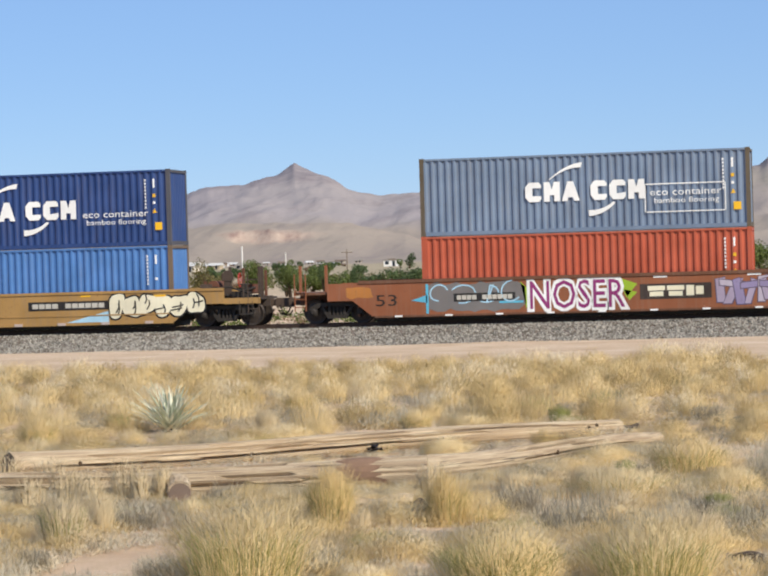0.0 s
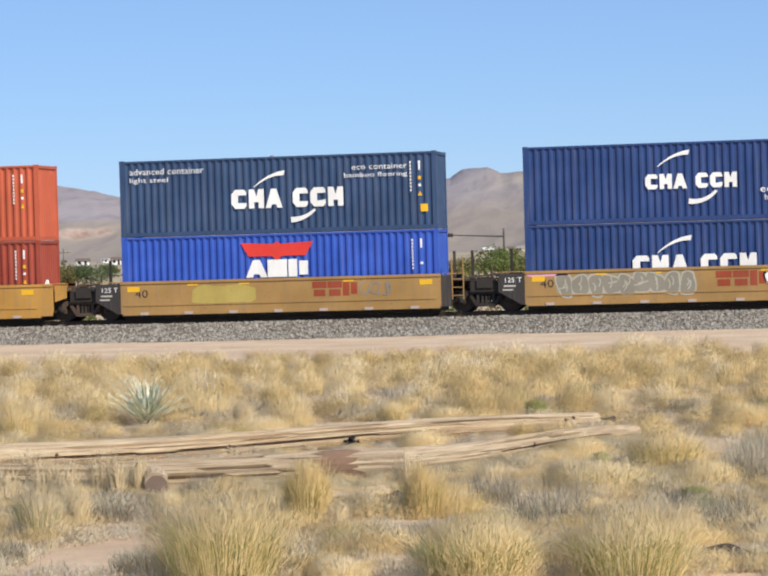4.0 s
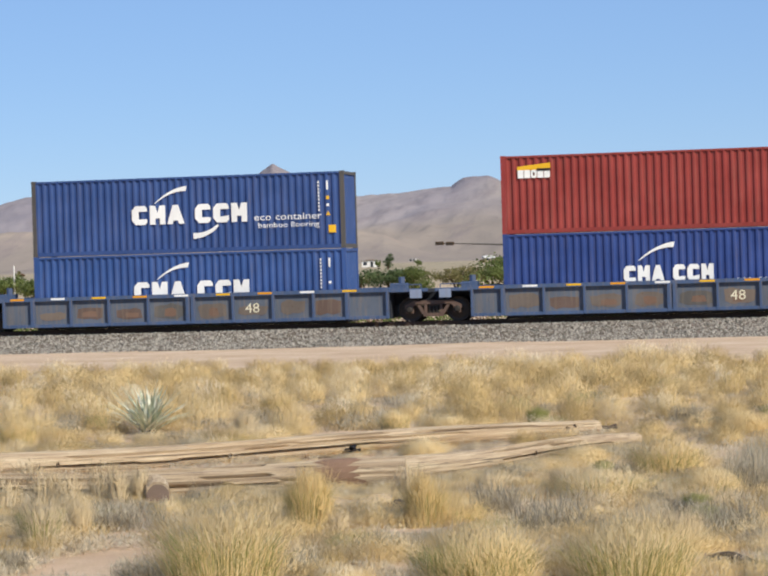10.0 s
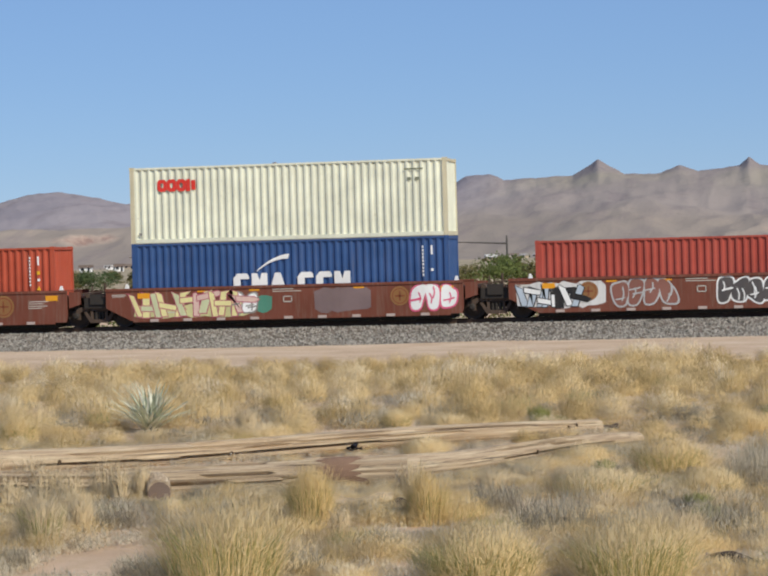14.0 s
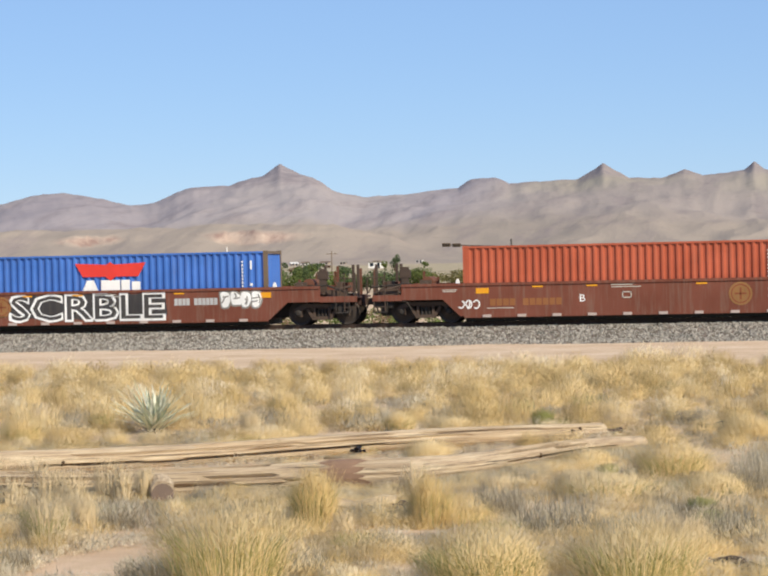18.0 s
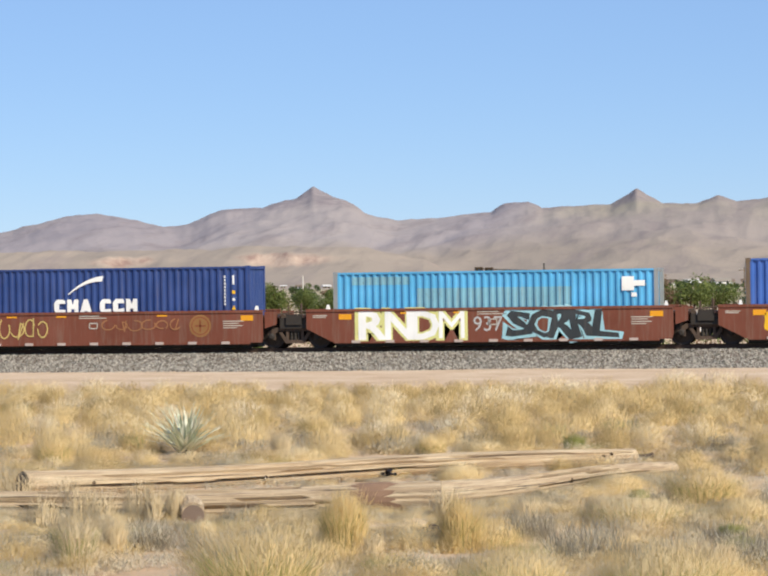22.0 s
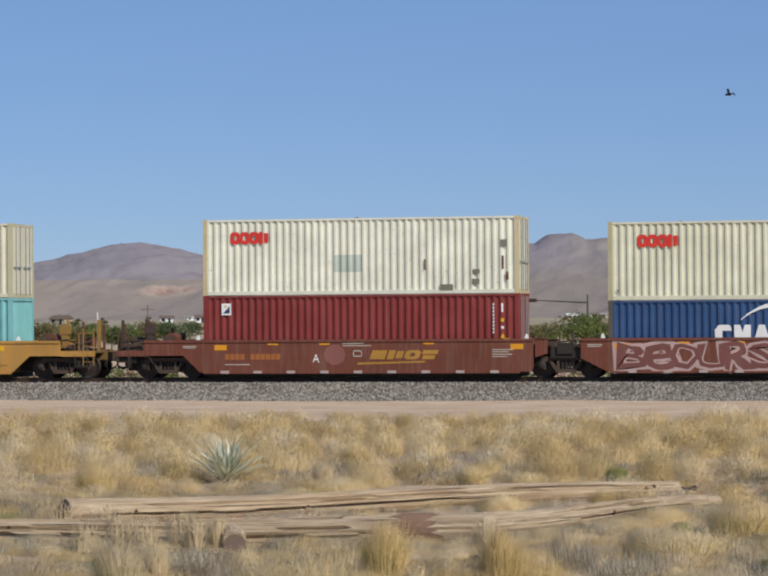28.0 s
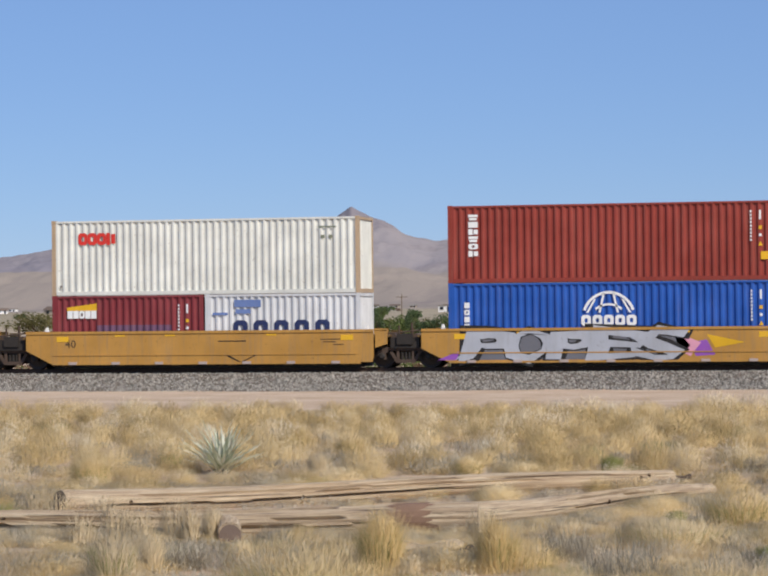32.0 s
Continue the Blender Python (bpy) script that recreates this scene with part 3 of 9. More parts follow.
def tuft(kind, x, y, w, h, dense=1.0, tone=None, green=0.0):
    """One tuft that can be told apart: stems, feathery heads and, in some, fresh green blades at the foot."""
    t = RNG.uniform(0.2, 0.6) if tone is None else tone
    label, cat = TUFT_WORDS[kind]
    at = pose(x, y, float(ground_z(x, y)))
    if kind == "grey":
        root = new("dry_shrub")
        root.matrix_basis = at
        # foot twigs take the darkest tone: shade low in the shrub, painted in
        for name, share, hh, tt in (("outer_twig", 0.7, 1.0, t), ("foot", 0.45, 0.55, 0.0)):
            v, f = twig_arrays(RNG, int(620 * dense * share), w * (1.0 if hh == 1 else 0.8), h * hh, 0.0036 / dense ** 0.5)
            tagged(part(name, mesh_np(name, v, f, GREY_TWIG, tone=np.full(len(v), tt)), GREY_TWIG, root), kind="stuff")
        return tagged(root, label, cat, "shrubs of the plain")
    root = new("grass_tuft")
    root.matrix_basis = at
    # stems toned darker than heads: the tuft's lower shade put into colour
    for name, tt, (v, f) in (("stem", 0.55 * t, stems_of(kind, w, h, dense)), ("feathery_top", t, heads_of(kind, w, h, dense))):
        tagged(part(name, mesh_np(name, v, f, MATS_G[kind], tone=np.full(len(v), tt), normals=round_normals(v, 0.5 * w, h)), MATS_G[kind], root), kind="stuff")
    if green:
        v, f = tuft_arrays(RNG, int(240 * dense * green), w * 0.34, h * 0.62, 0.6, 0.0034 / dense ** 0.5, 0.3, 0.8)
        tagged(part("green_blade", mesh_np("green_blade", v, f, GREEN_BLADE, tone=np.full(len(v), 0.1)), GREEN_BLADE, root, "fresh green blades at the foot"), kind="stuff")
    return tagged(root, label, cat, "tufts of the plain")


# the tufts that can be told apart, nearest to the camera: place, width, height, tone, green at the foot
for row in ((-3.65, 14.43, 0.90, 0.67, 0.40, 1.0), (-9.78, 28.64, 0.52, 0.46, 0.35, 0.6), (-7.43, 28.74, 1.38, 0.24, 0.6, 0), (-6.86, 28.89, 0.87, 0.30, 0.55, 0), (-3.85, 17.89, 0.38, 0.63, 0.2, 0.8),
            (-4.24, 25.45, 0.56, 0.32, 0.5, 0), (-2.98, 18.00, 0.34, 0.53, 0.15, 0.7), (-2.82, 18.17, 0.60, 0.29, 0.3, 0.3), (-2.06, 14.26, 0.78, 0.48, 0.34, 1.9), (-2.92, 14.48, 0.41, 0.16, 0.6, 0),
            (-1.53, 23.17, 0.80, 0.42, 0.3, 0.6), (-1.91, 20.53, 0.99, 0.35, 0.5, 0.3), (-1.00, 20.23, 0.55, 0.32, 0.45, 0.2), (-1.16, 14.27, 0.85, 0.53, 0.42, 1.2), (-5.46, 30.70, 0.42, 0.36, 0.4, 0.8),
            (-4.80, 30.74, 0.58, 0.28, 0.5, 0), (-8.37, 36.78, 0.48, 0.37, 0.4, 0.5), (-5.06, 18.30, 0.26, 0.27, 0.55, 0), (-2.49, 24.42, 0.59, 0.27, 0.5, 0.1), (-1.0, 29.1, 0.8, 0.40, 0.4, 0), (-0.5, 24.6, 0.7, 0.36, 0.4, 0)):
    tuft("gold", row[0], row[1], row[2] * 1.22, row[3] * 1.05, 3.2, row[4] + 0.18, row[5])
for row in ((-10.06, 32.83, 0.36, 0.28), (-6.11, 18.09, 0.20, 0.22), (-3.80, 32.22, 0.32, 0.29), (-2.12, 23.08, 0.21, 0.18), (-1.04, 19.18, 0.23, 0.19), (-0.9, 18.0, 0.3, 0.2)):
    tuft("green", row[0], row[1], row[2], row[3], 2.0, 0.15)
for row in ((-5.45, 17.95, 0.56, 0.33), (-4.29, 14.89, 0.42, 0.20), (-3.01, 16.22, 0.40, 0.22), (-3.33, 14.84, 0.48, 0.26), (-2.60, 19.02, 0.44, 0.35), (-5.20, 33.11, 0.73, 0.32), (-6.92, 35.45, 0.99, 0.30), (-1.96, 17.20, 0.62, 0.42),
            (-0.74, 17.34, 0.52, 0.32), (-0.68, 20.86, 0.46, 0.54), (-1.85, 32.22, 0.48, 0.30), (-10.25, 31.97, 0.58, 0.23), (-5.34, 15.42, 0.25, 0.19), (-0.55, 22.6, 0.5, 0.45)):
    tuft("grey", row[0], row[1], row[2] * 1.15, row[3], 2.2, RNG.uniform(0.1, 0.5))
for row in ((-5.65, 16.98, 0.51, 0.48, 0.5), (-5.92, 20.55, 0.22, 0.43, 0), (-5.56, 17.67, 0.25, 0.39, 0), (-7.55, 31.26, 0.38, 0.39, 0), (-2.88, 20.75, 0.33, 0.29, 0), (-1.03, 16.97, 0.41, 0.27, 0), (-3.59, 17.69, 0.21, 0.21, 0), (-2.32, 21.44, 0.34, 0.26, 0)):
    tuft("straw", row[0], row[1], row[2], row[3], 1.0 if row[2] < 0.24 else 2.4, 0.4, row[4])
# tall thin stalks before the poles
for row in ((-6.72, 20.32, 0.42, 0.50), (-6.45, 20.15, 0.36, 0.42), (-6.18, 20.28, 0.34, 0.54), (-5.98, 20.1, 0.24, 0.46), (-6.9, 19.9, 0.4, 0.38), (-3.55, 20.6, 0.3, 0.4), (-8.2, 22.95, 0.5, 0.36), (-8.45, 23.1, 0.4, 0.42), (-7.75, 23.0, 0.5, 0.3)):
    tuft("straw", row[0], row[1], row[2], row[3], 0.45, 0.35)


def plain_of_grass():
    """All further tufts of the plain, one sheet of each sort."""
    sets = {k: ([], [], [], []) for k in MATS_G}
    base = {}
    for k in MATS_G:
        for far in (0, 1, 2):
            base[k, far] = []
            for _ in range(8):
                dense = (0.9, 0.5, 0.2)[far]
                if k == "grey":
                    v, f = one_tuft(k, 1.0, 0.5, dense)
                    base[k, far].append((v, f, np.ones(len(v))))
                else:
                    a, b = stems_of(k, 1.0, 0.5, dense), heads_of(k, 1.0, 0.5, dense)
                    # 0.55 darkens the stems, shade below the heads put into the tone
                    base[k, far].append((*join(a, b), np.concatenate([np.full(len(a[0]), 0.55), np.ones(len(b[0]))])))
    rng = np.random.default_rng(23)
    count = {k: 0 for k in MATS_G}

    def put(kind, xx, yy, w, h, tone, far):
        v, f, mul = base[kind, far][rng.integers(8)]
        a = rng.uniform(0, 6.28)
        c, s = math.cos(a) * w, math.sin(a) * w
        vs, fs, ts, ns = sets[kind]
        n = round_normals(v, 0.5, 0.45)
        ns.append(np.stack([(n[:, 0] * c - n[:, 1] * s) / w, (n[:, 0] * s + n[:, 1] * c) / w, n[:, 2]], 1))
        vs.append(np.stack([v[:, 0] * c - v[:, 1] * s + xx, v[:, 0] * s + v[:, 1] * c + yy, v[:, 2] * h + float(ground_z(xx, yy))], 1))
        fs.append(f + count[kind])
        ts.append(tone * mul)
        count[kind] += len(v)

    placed = []
    # the belt of rounded tufts towards the line
    y = 27.0
    while y < 57.5:
        step = 0.62
        for _ in range(int((0.46 * y + 2) / (0.62 if y > 40 else 0.8))):
            yy = y + rng.uniform(0, step)
            xx = -0.41 * yy - 1 + rng.uniform(0, 1) * (0.43 * yy + 2)
            if noise.noise((xx * 0.22, yy * 0.16, 3.0)) < (-0.46 if yy < 44 else -0.55) or (xx + 8.95) ** 2 + (yy - 31.0) ** 2 < 0.8 or (yy > 54 and rng.uniform() < (yy - 54) * 0.22):
                continue
            r = rng.uniform()
            if yy > 38:
                kind = "gold" if r < 0.90 else "straw" if r < 0.93 else "grey" if r < 0.98 else "green"
            else:
                kind = "gold" if r < 0.56 else "straw" if r < 0.68 else "grey" if r < 0.93 else "green"
            w = rng.uniform(0.55, 1.05) * (0.72 + 0.0145 * (yy - 27)) * (1.3 if rng.uniform() < 0.2 else 1.0) if kind == "gold" else rng.uniform(0.4, 0.85)
            h = (0.62 + 0.38 * w) * rng.uniform(0.85, 1.2) if kind == "gold" else rng.uniform(0.4, 0.7)
            if yy < 31.5:
                h *= 0.62
            if placed and np.min((np.array(placed)[-260:, 0] - xx) ** 2 + ((np.array(placed)[-260:, 1] - yy) * 0.62) ** 2 - (np.array(placed)[-260:, 2] * 0.35 + w * 0.35) ** 2) < 0:
                continue
            placed.append((xx, yy, w))
            put(kind, xx, yy, w, h, rng.uniform(0.05, 0.85), 1 if yy > 34 else 0)
        y += step
    # low dry cover between the tufts
    for _ in range(1300):
        yy = 27.0 + 30.5 * rng.uniform()
        xx = -0.41 * yy - 1 + rng.uniform(0, 1) * (0.43 * yy + 2)
        if (xx + 8.95) ** 2 + (yy - 31.2) ** 2 < 0.35 or (yy > 53 and rng.uniform() < (yy - 53) * 0.2):
            continue
        r = rng.uniform()
        put("gold" if r < 0.45 else "straw" if r < 0.8 else "grey", xx, yy, rng.uniform(0.5, 1.1), rng.uniform(0.2, 0.42) * (0.7 if yy < 31 else 1.0), rng.uniform(0.2, 0.7), 2)
    # sparse ground cover round the poles and before them
    y = 14.6
    while y < 27.5:
        for _ in range(int((0.46 * y + 2) / 0.33)):
            yy = y + rng.uniform(0, 0.45)
            xx = -0.41 * yy - 1 + rng.uniform(0, 1) * (0.43 * yy + 2)
            bare = noise.noise((xx * 0.55, yy * 0.4, 6.0))
            pole = 20.0 + (xx + 8.0) * 0.6 < yy < 24.3 + (xx + 8.0) * 0.85 and xx > -9.2
            if bare < -0.45 or pole and rng.uniform() < 0.95 or (xx + 4.8) ** 2 + ((yy - 15.8) * 0.5) ** 2 < 0.5 or (xx + 0.6) ** 2 + ((yy - 15.4) * 0.6) ** 2 < 0.2:
                continue
            front = 17.0 + (xx + 8) * 0.6 < yy < 21.5 + (xx + 8.0) * 0.6
            r = rng.uniform()
            kind = "grey" if r < 0.18 else "straw" if r < 0.45 else "gold" if r < 0.94 else "green"
            w = rng.uniform(0.35, 0.8)
            h = rng.uniform(0.24, 0.5) * (0.6 if front else 1.0)
            put(kind, xx, yy, w, h, rng.uniform(0.1, 0.75), 0)
        y += 0.45
    # low grass against the front of the poles
    for _ in range(520):
        k = rng.uniform()
        xx = -9.0 + 7.0 * k
        yy = (20.75 + 0.1 * (xx + 9) if xx < -3.7 else 21.4 + (xx + 3.7) * 3.0) - 0.25 - 0.9 * rng.uniform() ** 1.5
        if (xx + 5.6) ** 2 < 0.03:
            continue
        r = rng.uniform()
        put("grey" if r < 0.35 else "straw" if r < 0.7 else "gold", xx, yy, rng.uniform(0.25, 0.55), rng.uniform(0.14, 0.42), rng.uniform(0.2, 0.8), 0)
    # low litter of broken stems on the soil
    for _ in range(2600):
        yy = 14.4 + 14 * rng.uniform() ** 1.3
        xx = -0.41 * yy - 1 + rng.uniform(0, 1) * (0.43 * yy + 2)
        if (xx + 4.75) ** 2 + ((yy - 15.7) * 0.5) ** 2 < 0.3:
            continue
        put("grey" if rng.uniform() < 0.4 else "straw", xx, yy, rng.uniform(0.2, 0.5), rng.uniform(0.10, 0.30), rng.uniform(0.4, 1.0), 2)
    # short stubble at the edge of the open strip before the line
    for _ in range(150):
        yy = rng.uniform(53, 60)
        xx = -0.41 * yy - 1 + rng.uniform(0, 1) * (0.43 * yy + 2)
        put("straw" if rng.uniform() < 0.6 else "gold", xx, yy, rng.uniform(0.3, 0.7), rng.uniform(0.2, 0.5), rng.uniform(0.3, 0.7), 1)
    for k, (vs, fs, ts, ns) in sets.items():
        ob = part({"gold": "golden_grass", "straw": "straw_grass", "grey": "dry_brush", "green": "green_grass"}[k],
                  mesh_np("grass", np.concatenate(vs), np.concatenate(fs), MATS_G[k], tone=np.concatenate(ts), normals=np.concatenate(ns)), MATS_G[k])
        tagged(ob, {"gold": "golden dry bunchgrass covering the plain", "straw": "thin straw grass between the tufts",
                    "grey": "low grey dry brush between the grass", "green": "scattered yellow-green grass tufts"}[k], "grass", kind="stuff")


plain_of_grass()


def pole_log(p0, p1, r0, r1, label, seed, knots=6, cut=True, wood=None, decay=None):
    """A felled timber pole: slightly crooked, checked along the grain, with knots and a cut end."""
    rnd = random.Random(seed)
    p0, p1 = Vector(p0), Vector(p1)
    length = (p1 - p0).length
    bm = bmesh.new()
    segs, n = 60, 44
    rings = []
    grain = [rnd.uniform(-0.04, 0.02) for _ in range(n)]
    cracks = [(23, 0.05, 0.6, 0.45), (24, 0.10, 0.55, 0.45)] if cut and length > 2 else []
    cracks += [(rnd.randint(13, 25), q, q + rnd.uniform(0.12, 0.35), rnd.uniform(0.65, 0.82)) for q in (rnd.uniform(0, 0.7) for _ in range(9 if length > 1 else 0))]
    for i in range(segs + 1):
        t = i / segs
        r = r0 + (r1 - r0) * t
        off = 0.02 * math.sin(t * 7 + seed)
        ring = []
        for j in range(n):
            a = 2 * math.pi * j / n
            rr = r * (1 + grain[j] + 0.03 * noise.noise((t * length * 1.2, math.cos(a) * 1.5, math.sin(a) * 1.5 + seed)))
            for ja, ta, tb, deep in cracks:        # long drying cracks
                if ta < t < tb and j == ja + int(1.5 * noise.noise((t * 6, ja, seed)) + 0.5):
                    rr *= deep
            ring.append(bm.verts.new((t * length, math.cos(a) * rr, math.sin(a) * rr + off)))
        rings.append(ring)
    for i in range(segs):
        for j in range(n):
            bm.faces.new((rings[i][j], rings[i + 1][j], rings[i + 1][(j + 1) % n], rings[i][(j + 1) % n]))
    bm.faces.new(rings[0])
    bm.faces.new(rings[-1][::-1])
    rot = (p1 - p0).to_track_quat("X", "Z").to_matrix().to_4x4()
    log = part("timber_pole", bm, wood or TIMBER, m=Matrix.Translation(p0) @ rot)
    dark = plain("knot_wood", "4a3a2b", 0.95)
    for k in range(knots):
        t, a = rnd.uniform(0.05, 0.95), rnd.uniform(2.3, 3.5)
        r = r0 + (r1 - r0) * t
        bm = bmesh.new()
        lathe(bm, ((0.012, -0.02), (0.024, 0.0), (0.018, 0.006), (0.006, 0.009)), 8, "z")
        part("knot", bm, dark, log, m=Matrix.Translation((t * length, math.cos(a) * r, math.sin(a) * r)) @ pose(0, 0, 0, math.degrees(a) - 90))
    if decay:                                      # a rotten red-brown stretch
        bm = bmesh.new()
        rr = []
        for i in range(9):
            ring = []
            for j in range(20):                    # a ragged edge that follows the grain
                t = decay[0] + (decay[1] - decay[0]) * (i / 8 + 0.35 * (2 * i / 8 - 1) * noise.noise((j * 2.3, seed, 1.5)))
                r = (r0 + (r1 - r0) * t) * (0.985 + 0.05 * math.sin(math.pi * i / 8))
                a = 2 * math.pi * j / 20
                ring.append(bm.verts.new((t * length, math.cos(a) * r, math.sin(a) * r + 0.02 * math.sin(t * 7 + seed))))
            rr.append(ring)
        for i in range(8):
            for j in range(20):
                bm.faces.new((rr[i][j], rr[i + 1][j], rr[i + 1][(j + 1) % 20], rr[i][(j + 1) % 20]))
        part("decayed_wood", bm, RED_TIMBER, log, "reddish-brown decayed wood")
    if not cut:
        return tagged(log, label, "timber pole", "felled poles in the grass")
    bm = bmesh.new()
    lathe(bm, ((r0 * 0.25, 0.02), (r0 * 0.6, 0.012), (r0 * 0.93, 0.0)), 16, "x")
    part("cut_end", bm, plain("end_grain", "77665a", 0.95), log, "dark weathered end grain", m=pose(-0.024, 0, 0))
    return tagged(log, label, "timber pole", "felled poles in the grass")


def gz(x, y):
    return float(ground_z(x, y))


pole_log((-8.35, 23.5, gz(-8.3, 23.5) + 0.13), (-2.75, 29.3, gz(-2.75, 29.3) + 0.10), 0.138, 0.10, "weathered grey-brown timber pole with cracks and knots", 3, 4)
pole_log((-9.0, 20.75, gz(-9, 20.8) + 0.11), (-3.72, 21.45, gz(-3.7, 21.4) + 0.14), 0.115, 0.165, "weathered brown pole with a decayed end in grass", 7, 3, True, None, (0.84, 0.93))
pole_log((-4.0, 21.75, gz(-4.0, 21.7) + 0.14), (-2.11, 27.0, gz(-2.1, 27.0) + 0.09), 0.15, 0.085, "pale weathered broken pole behind tall grass", 9, 2, False)
pole_log((-5.66, 20.2, gz(-5.6, 20.2) + 0.10), (-5.83, 20.75, gz(-5.8, 20.7) + 0.12), 0.105, 0.11, "short log stub with a dark end", 15, 1)
pole_log((-3.99, 19.35, gz(-4, 19.35) + 0.06), (-3.49, 19.4, gz(-3.5, 19.4) + 0.06), 0.07, 0.075, "split pale timber piece on the sand", 21, 1)
pole_log((-3.44, 19.12, gz(-3.4, 19.1) + 0.05), (-3.24, 19.2, gz(-3.2, 19.2) + 0.05), 0.065, 0.065, "dark short log end on the sand", 25, 0, True, plain("dark_wood", "4a4038", 0.95))
pole_log((-3.0, 29.9, gz(-3, 29.9) + 0.05), (-2.6, 30.2, gz(-2.6, 30.2) + 0.05), 0.05, 0.04, "thin dark pole lying in the grass", 31, 2, True, plain("dark_wood", "4a4038", 0.95))
pole_log((-1.64, 30.48, gz(-1.64, 30.5) + 0.05), (-1.37, 31.0, gz(-1.4, 31.0) + 0.05), 0.06, 0.05, "thin dark pole lying in the grass", 33, 1, True, plain("dark_wood", "4a4038", 0.95))
# this log's shadowed look is put into its dark wood colour
pole_log((-0.77, 15.42, gz(-0.8, 15.4) + 0.05), (-0.36, 15.2, gz(-0.4, 15.2) + 0.03), 0.035, 0.04, "dark log half sunk in sand", 37, 1, True, plain("dark_wood", "4a4038", 0.95))


def yucca(x, y, w, h, n=75):
    root = new("yucca")
    root.matrix_basis = pose(x, y, gz(x, y))
    rnd = random.Random(4)
    bm = bmesh.new()
    prof = ((0, 0.014), (0.25, 0.022), (0.6, 0.017), (1.0, 0.001))
    prev = None
    for s, ww in prof:
        z = s
        row = [bm.verts.new((0.22 * s * s, -ww, z)), bm.verts.new((0.22 * s * s - 0.006, 0, z)), bm.verts.new((0.22 * s * s, ww, z))]
        if prev:
            for i in range(2):
                bm.faces.new((prev[i], prev[i + 1], row[i + 1], row[i]))
        prev = row
    me = bpy.data.meshes.new("leaf")
    bm.to_mesh(me)
    bm.free()
    me.materials.append(YUCCA_LEAF)
    for i in range(n):
        ln = rnd.uniform(0.75, 1.1) * h
        tilt = rnd.uniform(0, 1) ** 0.8 * 58
        part("leaf", me, None, root, m=pose(rnd.uniform(-0.08, 0.08), rnd.uniform(-0.08, 0.08), 0.0, 0, 0, rnd.uniform(0, 360)) @ pose(0, 0, 0, 0, tilt, rnd.uniform(-20, 20)) @ Matrix.Diagonal((ln, 1.0, ln, 1)))
    bm = bmesh.new()
    lathe(bm, ((0.11, -0.03), (0.10, 0.05), (0.05, 0.11)), 10, "z")
    part("stem", bm, BARK, root)
    return tagged(root, "pale grey-green yucca with stiff pointed leaves", "yucca")


yucca(-8.95, 31.6, 1.0, 0.66, 130)


# ---- beyond the line: road, trees, town ----
def road():
    bm = bmesh.new()
    box(bm, -400, 300, 134, 142, -1.30, -1.25)
    tagged(part("road", bm, plain("pale_road", "a8957c", 0.9, 0, 0.15, 0.6)), "pale dusty road beyond the railway", "road", kind="structure")


road()


def leaves_mesh(rng, n, w, h, size, hollow=0.45):
    """Leaf clusters filling an uneven crown."""
    lobes = [(rng.uniform(-0.32, 0.32) * w, rng.uniform(-0.3, 0.3) * w, h * rng.uniform(0.3, 0.8), rng.uniform(0.2, 0.36)) for _ in range(7)]
    lob = np.array(lobes)[rng.integers(0, 7, n)]
    d = rng.normal(size=(n, 3))
    d /= np.linalg.norm(d, axis=1)[:, None]
    rad = (hollow + (1 - hollow) * rng.uniform(0, 1, n)) * lob[:, 3]
    p = np.stack([lob[:, 0] + d[:, 0] * rad * w, lob[:, 1] + d[:, 1] * rad * w, np.maximum(0.06 * h, lob[:, 2] + d[:, 2] * rad * h)], 1)
    a = rng.normal(size=(n, 3))
    a /= np.linalg.norm(a, axis=1)[:, None]
    b = np.cross(a, d)
    b /= np.linalg.norm(b, axis=1)[:, None] + 1e-6
    s = (size * rng.uniform(0.6, 1.4, n))[:, None]
    v = np.stack([p - a * s, p + b * s * 0.6, p + a * s, p - b * s * 0.6], 1)
    return v.reshape(-1, 3), np.arange(n * 4).reshape(n, 4)


def tree(az, y, w, h, leaf, label, seed, n=1500, name="desert_tree", leaf_size=0.045):
    rng = np.random.default_rng(seed)
    x = az * y
    root = new(name)
    root.matrix_basis = pose(x, y, gz(x, y))
    bm = bmesh.new()
    for k in range(5):
        a = rng.uniform(0, 6.28)
        tip = (math.cos(a) * w * 0.25, math.sin(a) * w * 0.25, h * rng.uniform(0.5, 0.75))
        mid = (tip[0] * 0.3, tip[1] * 0.3, h * 0.28)
        rod(bm, (rng.uniform(-0.06, 0.06), rng.uniform(-0.06, 0.06), -0.1), mid, 0.035 * h, 0.025 * h, 6)
        rod(bm, mid, tip, 0.025 * h, 0.008 * h, 6)
    part("trunk", bm, BARK, root)
    v, f = leaves_mesh(rng, n, w, h, leaf_size * w ** 0.5)
    part("crown", mesh_np("crown", v, f, leaf), leaf, root)
    return tagged(root, label, "tree", "trees beyond the line")


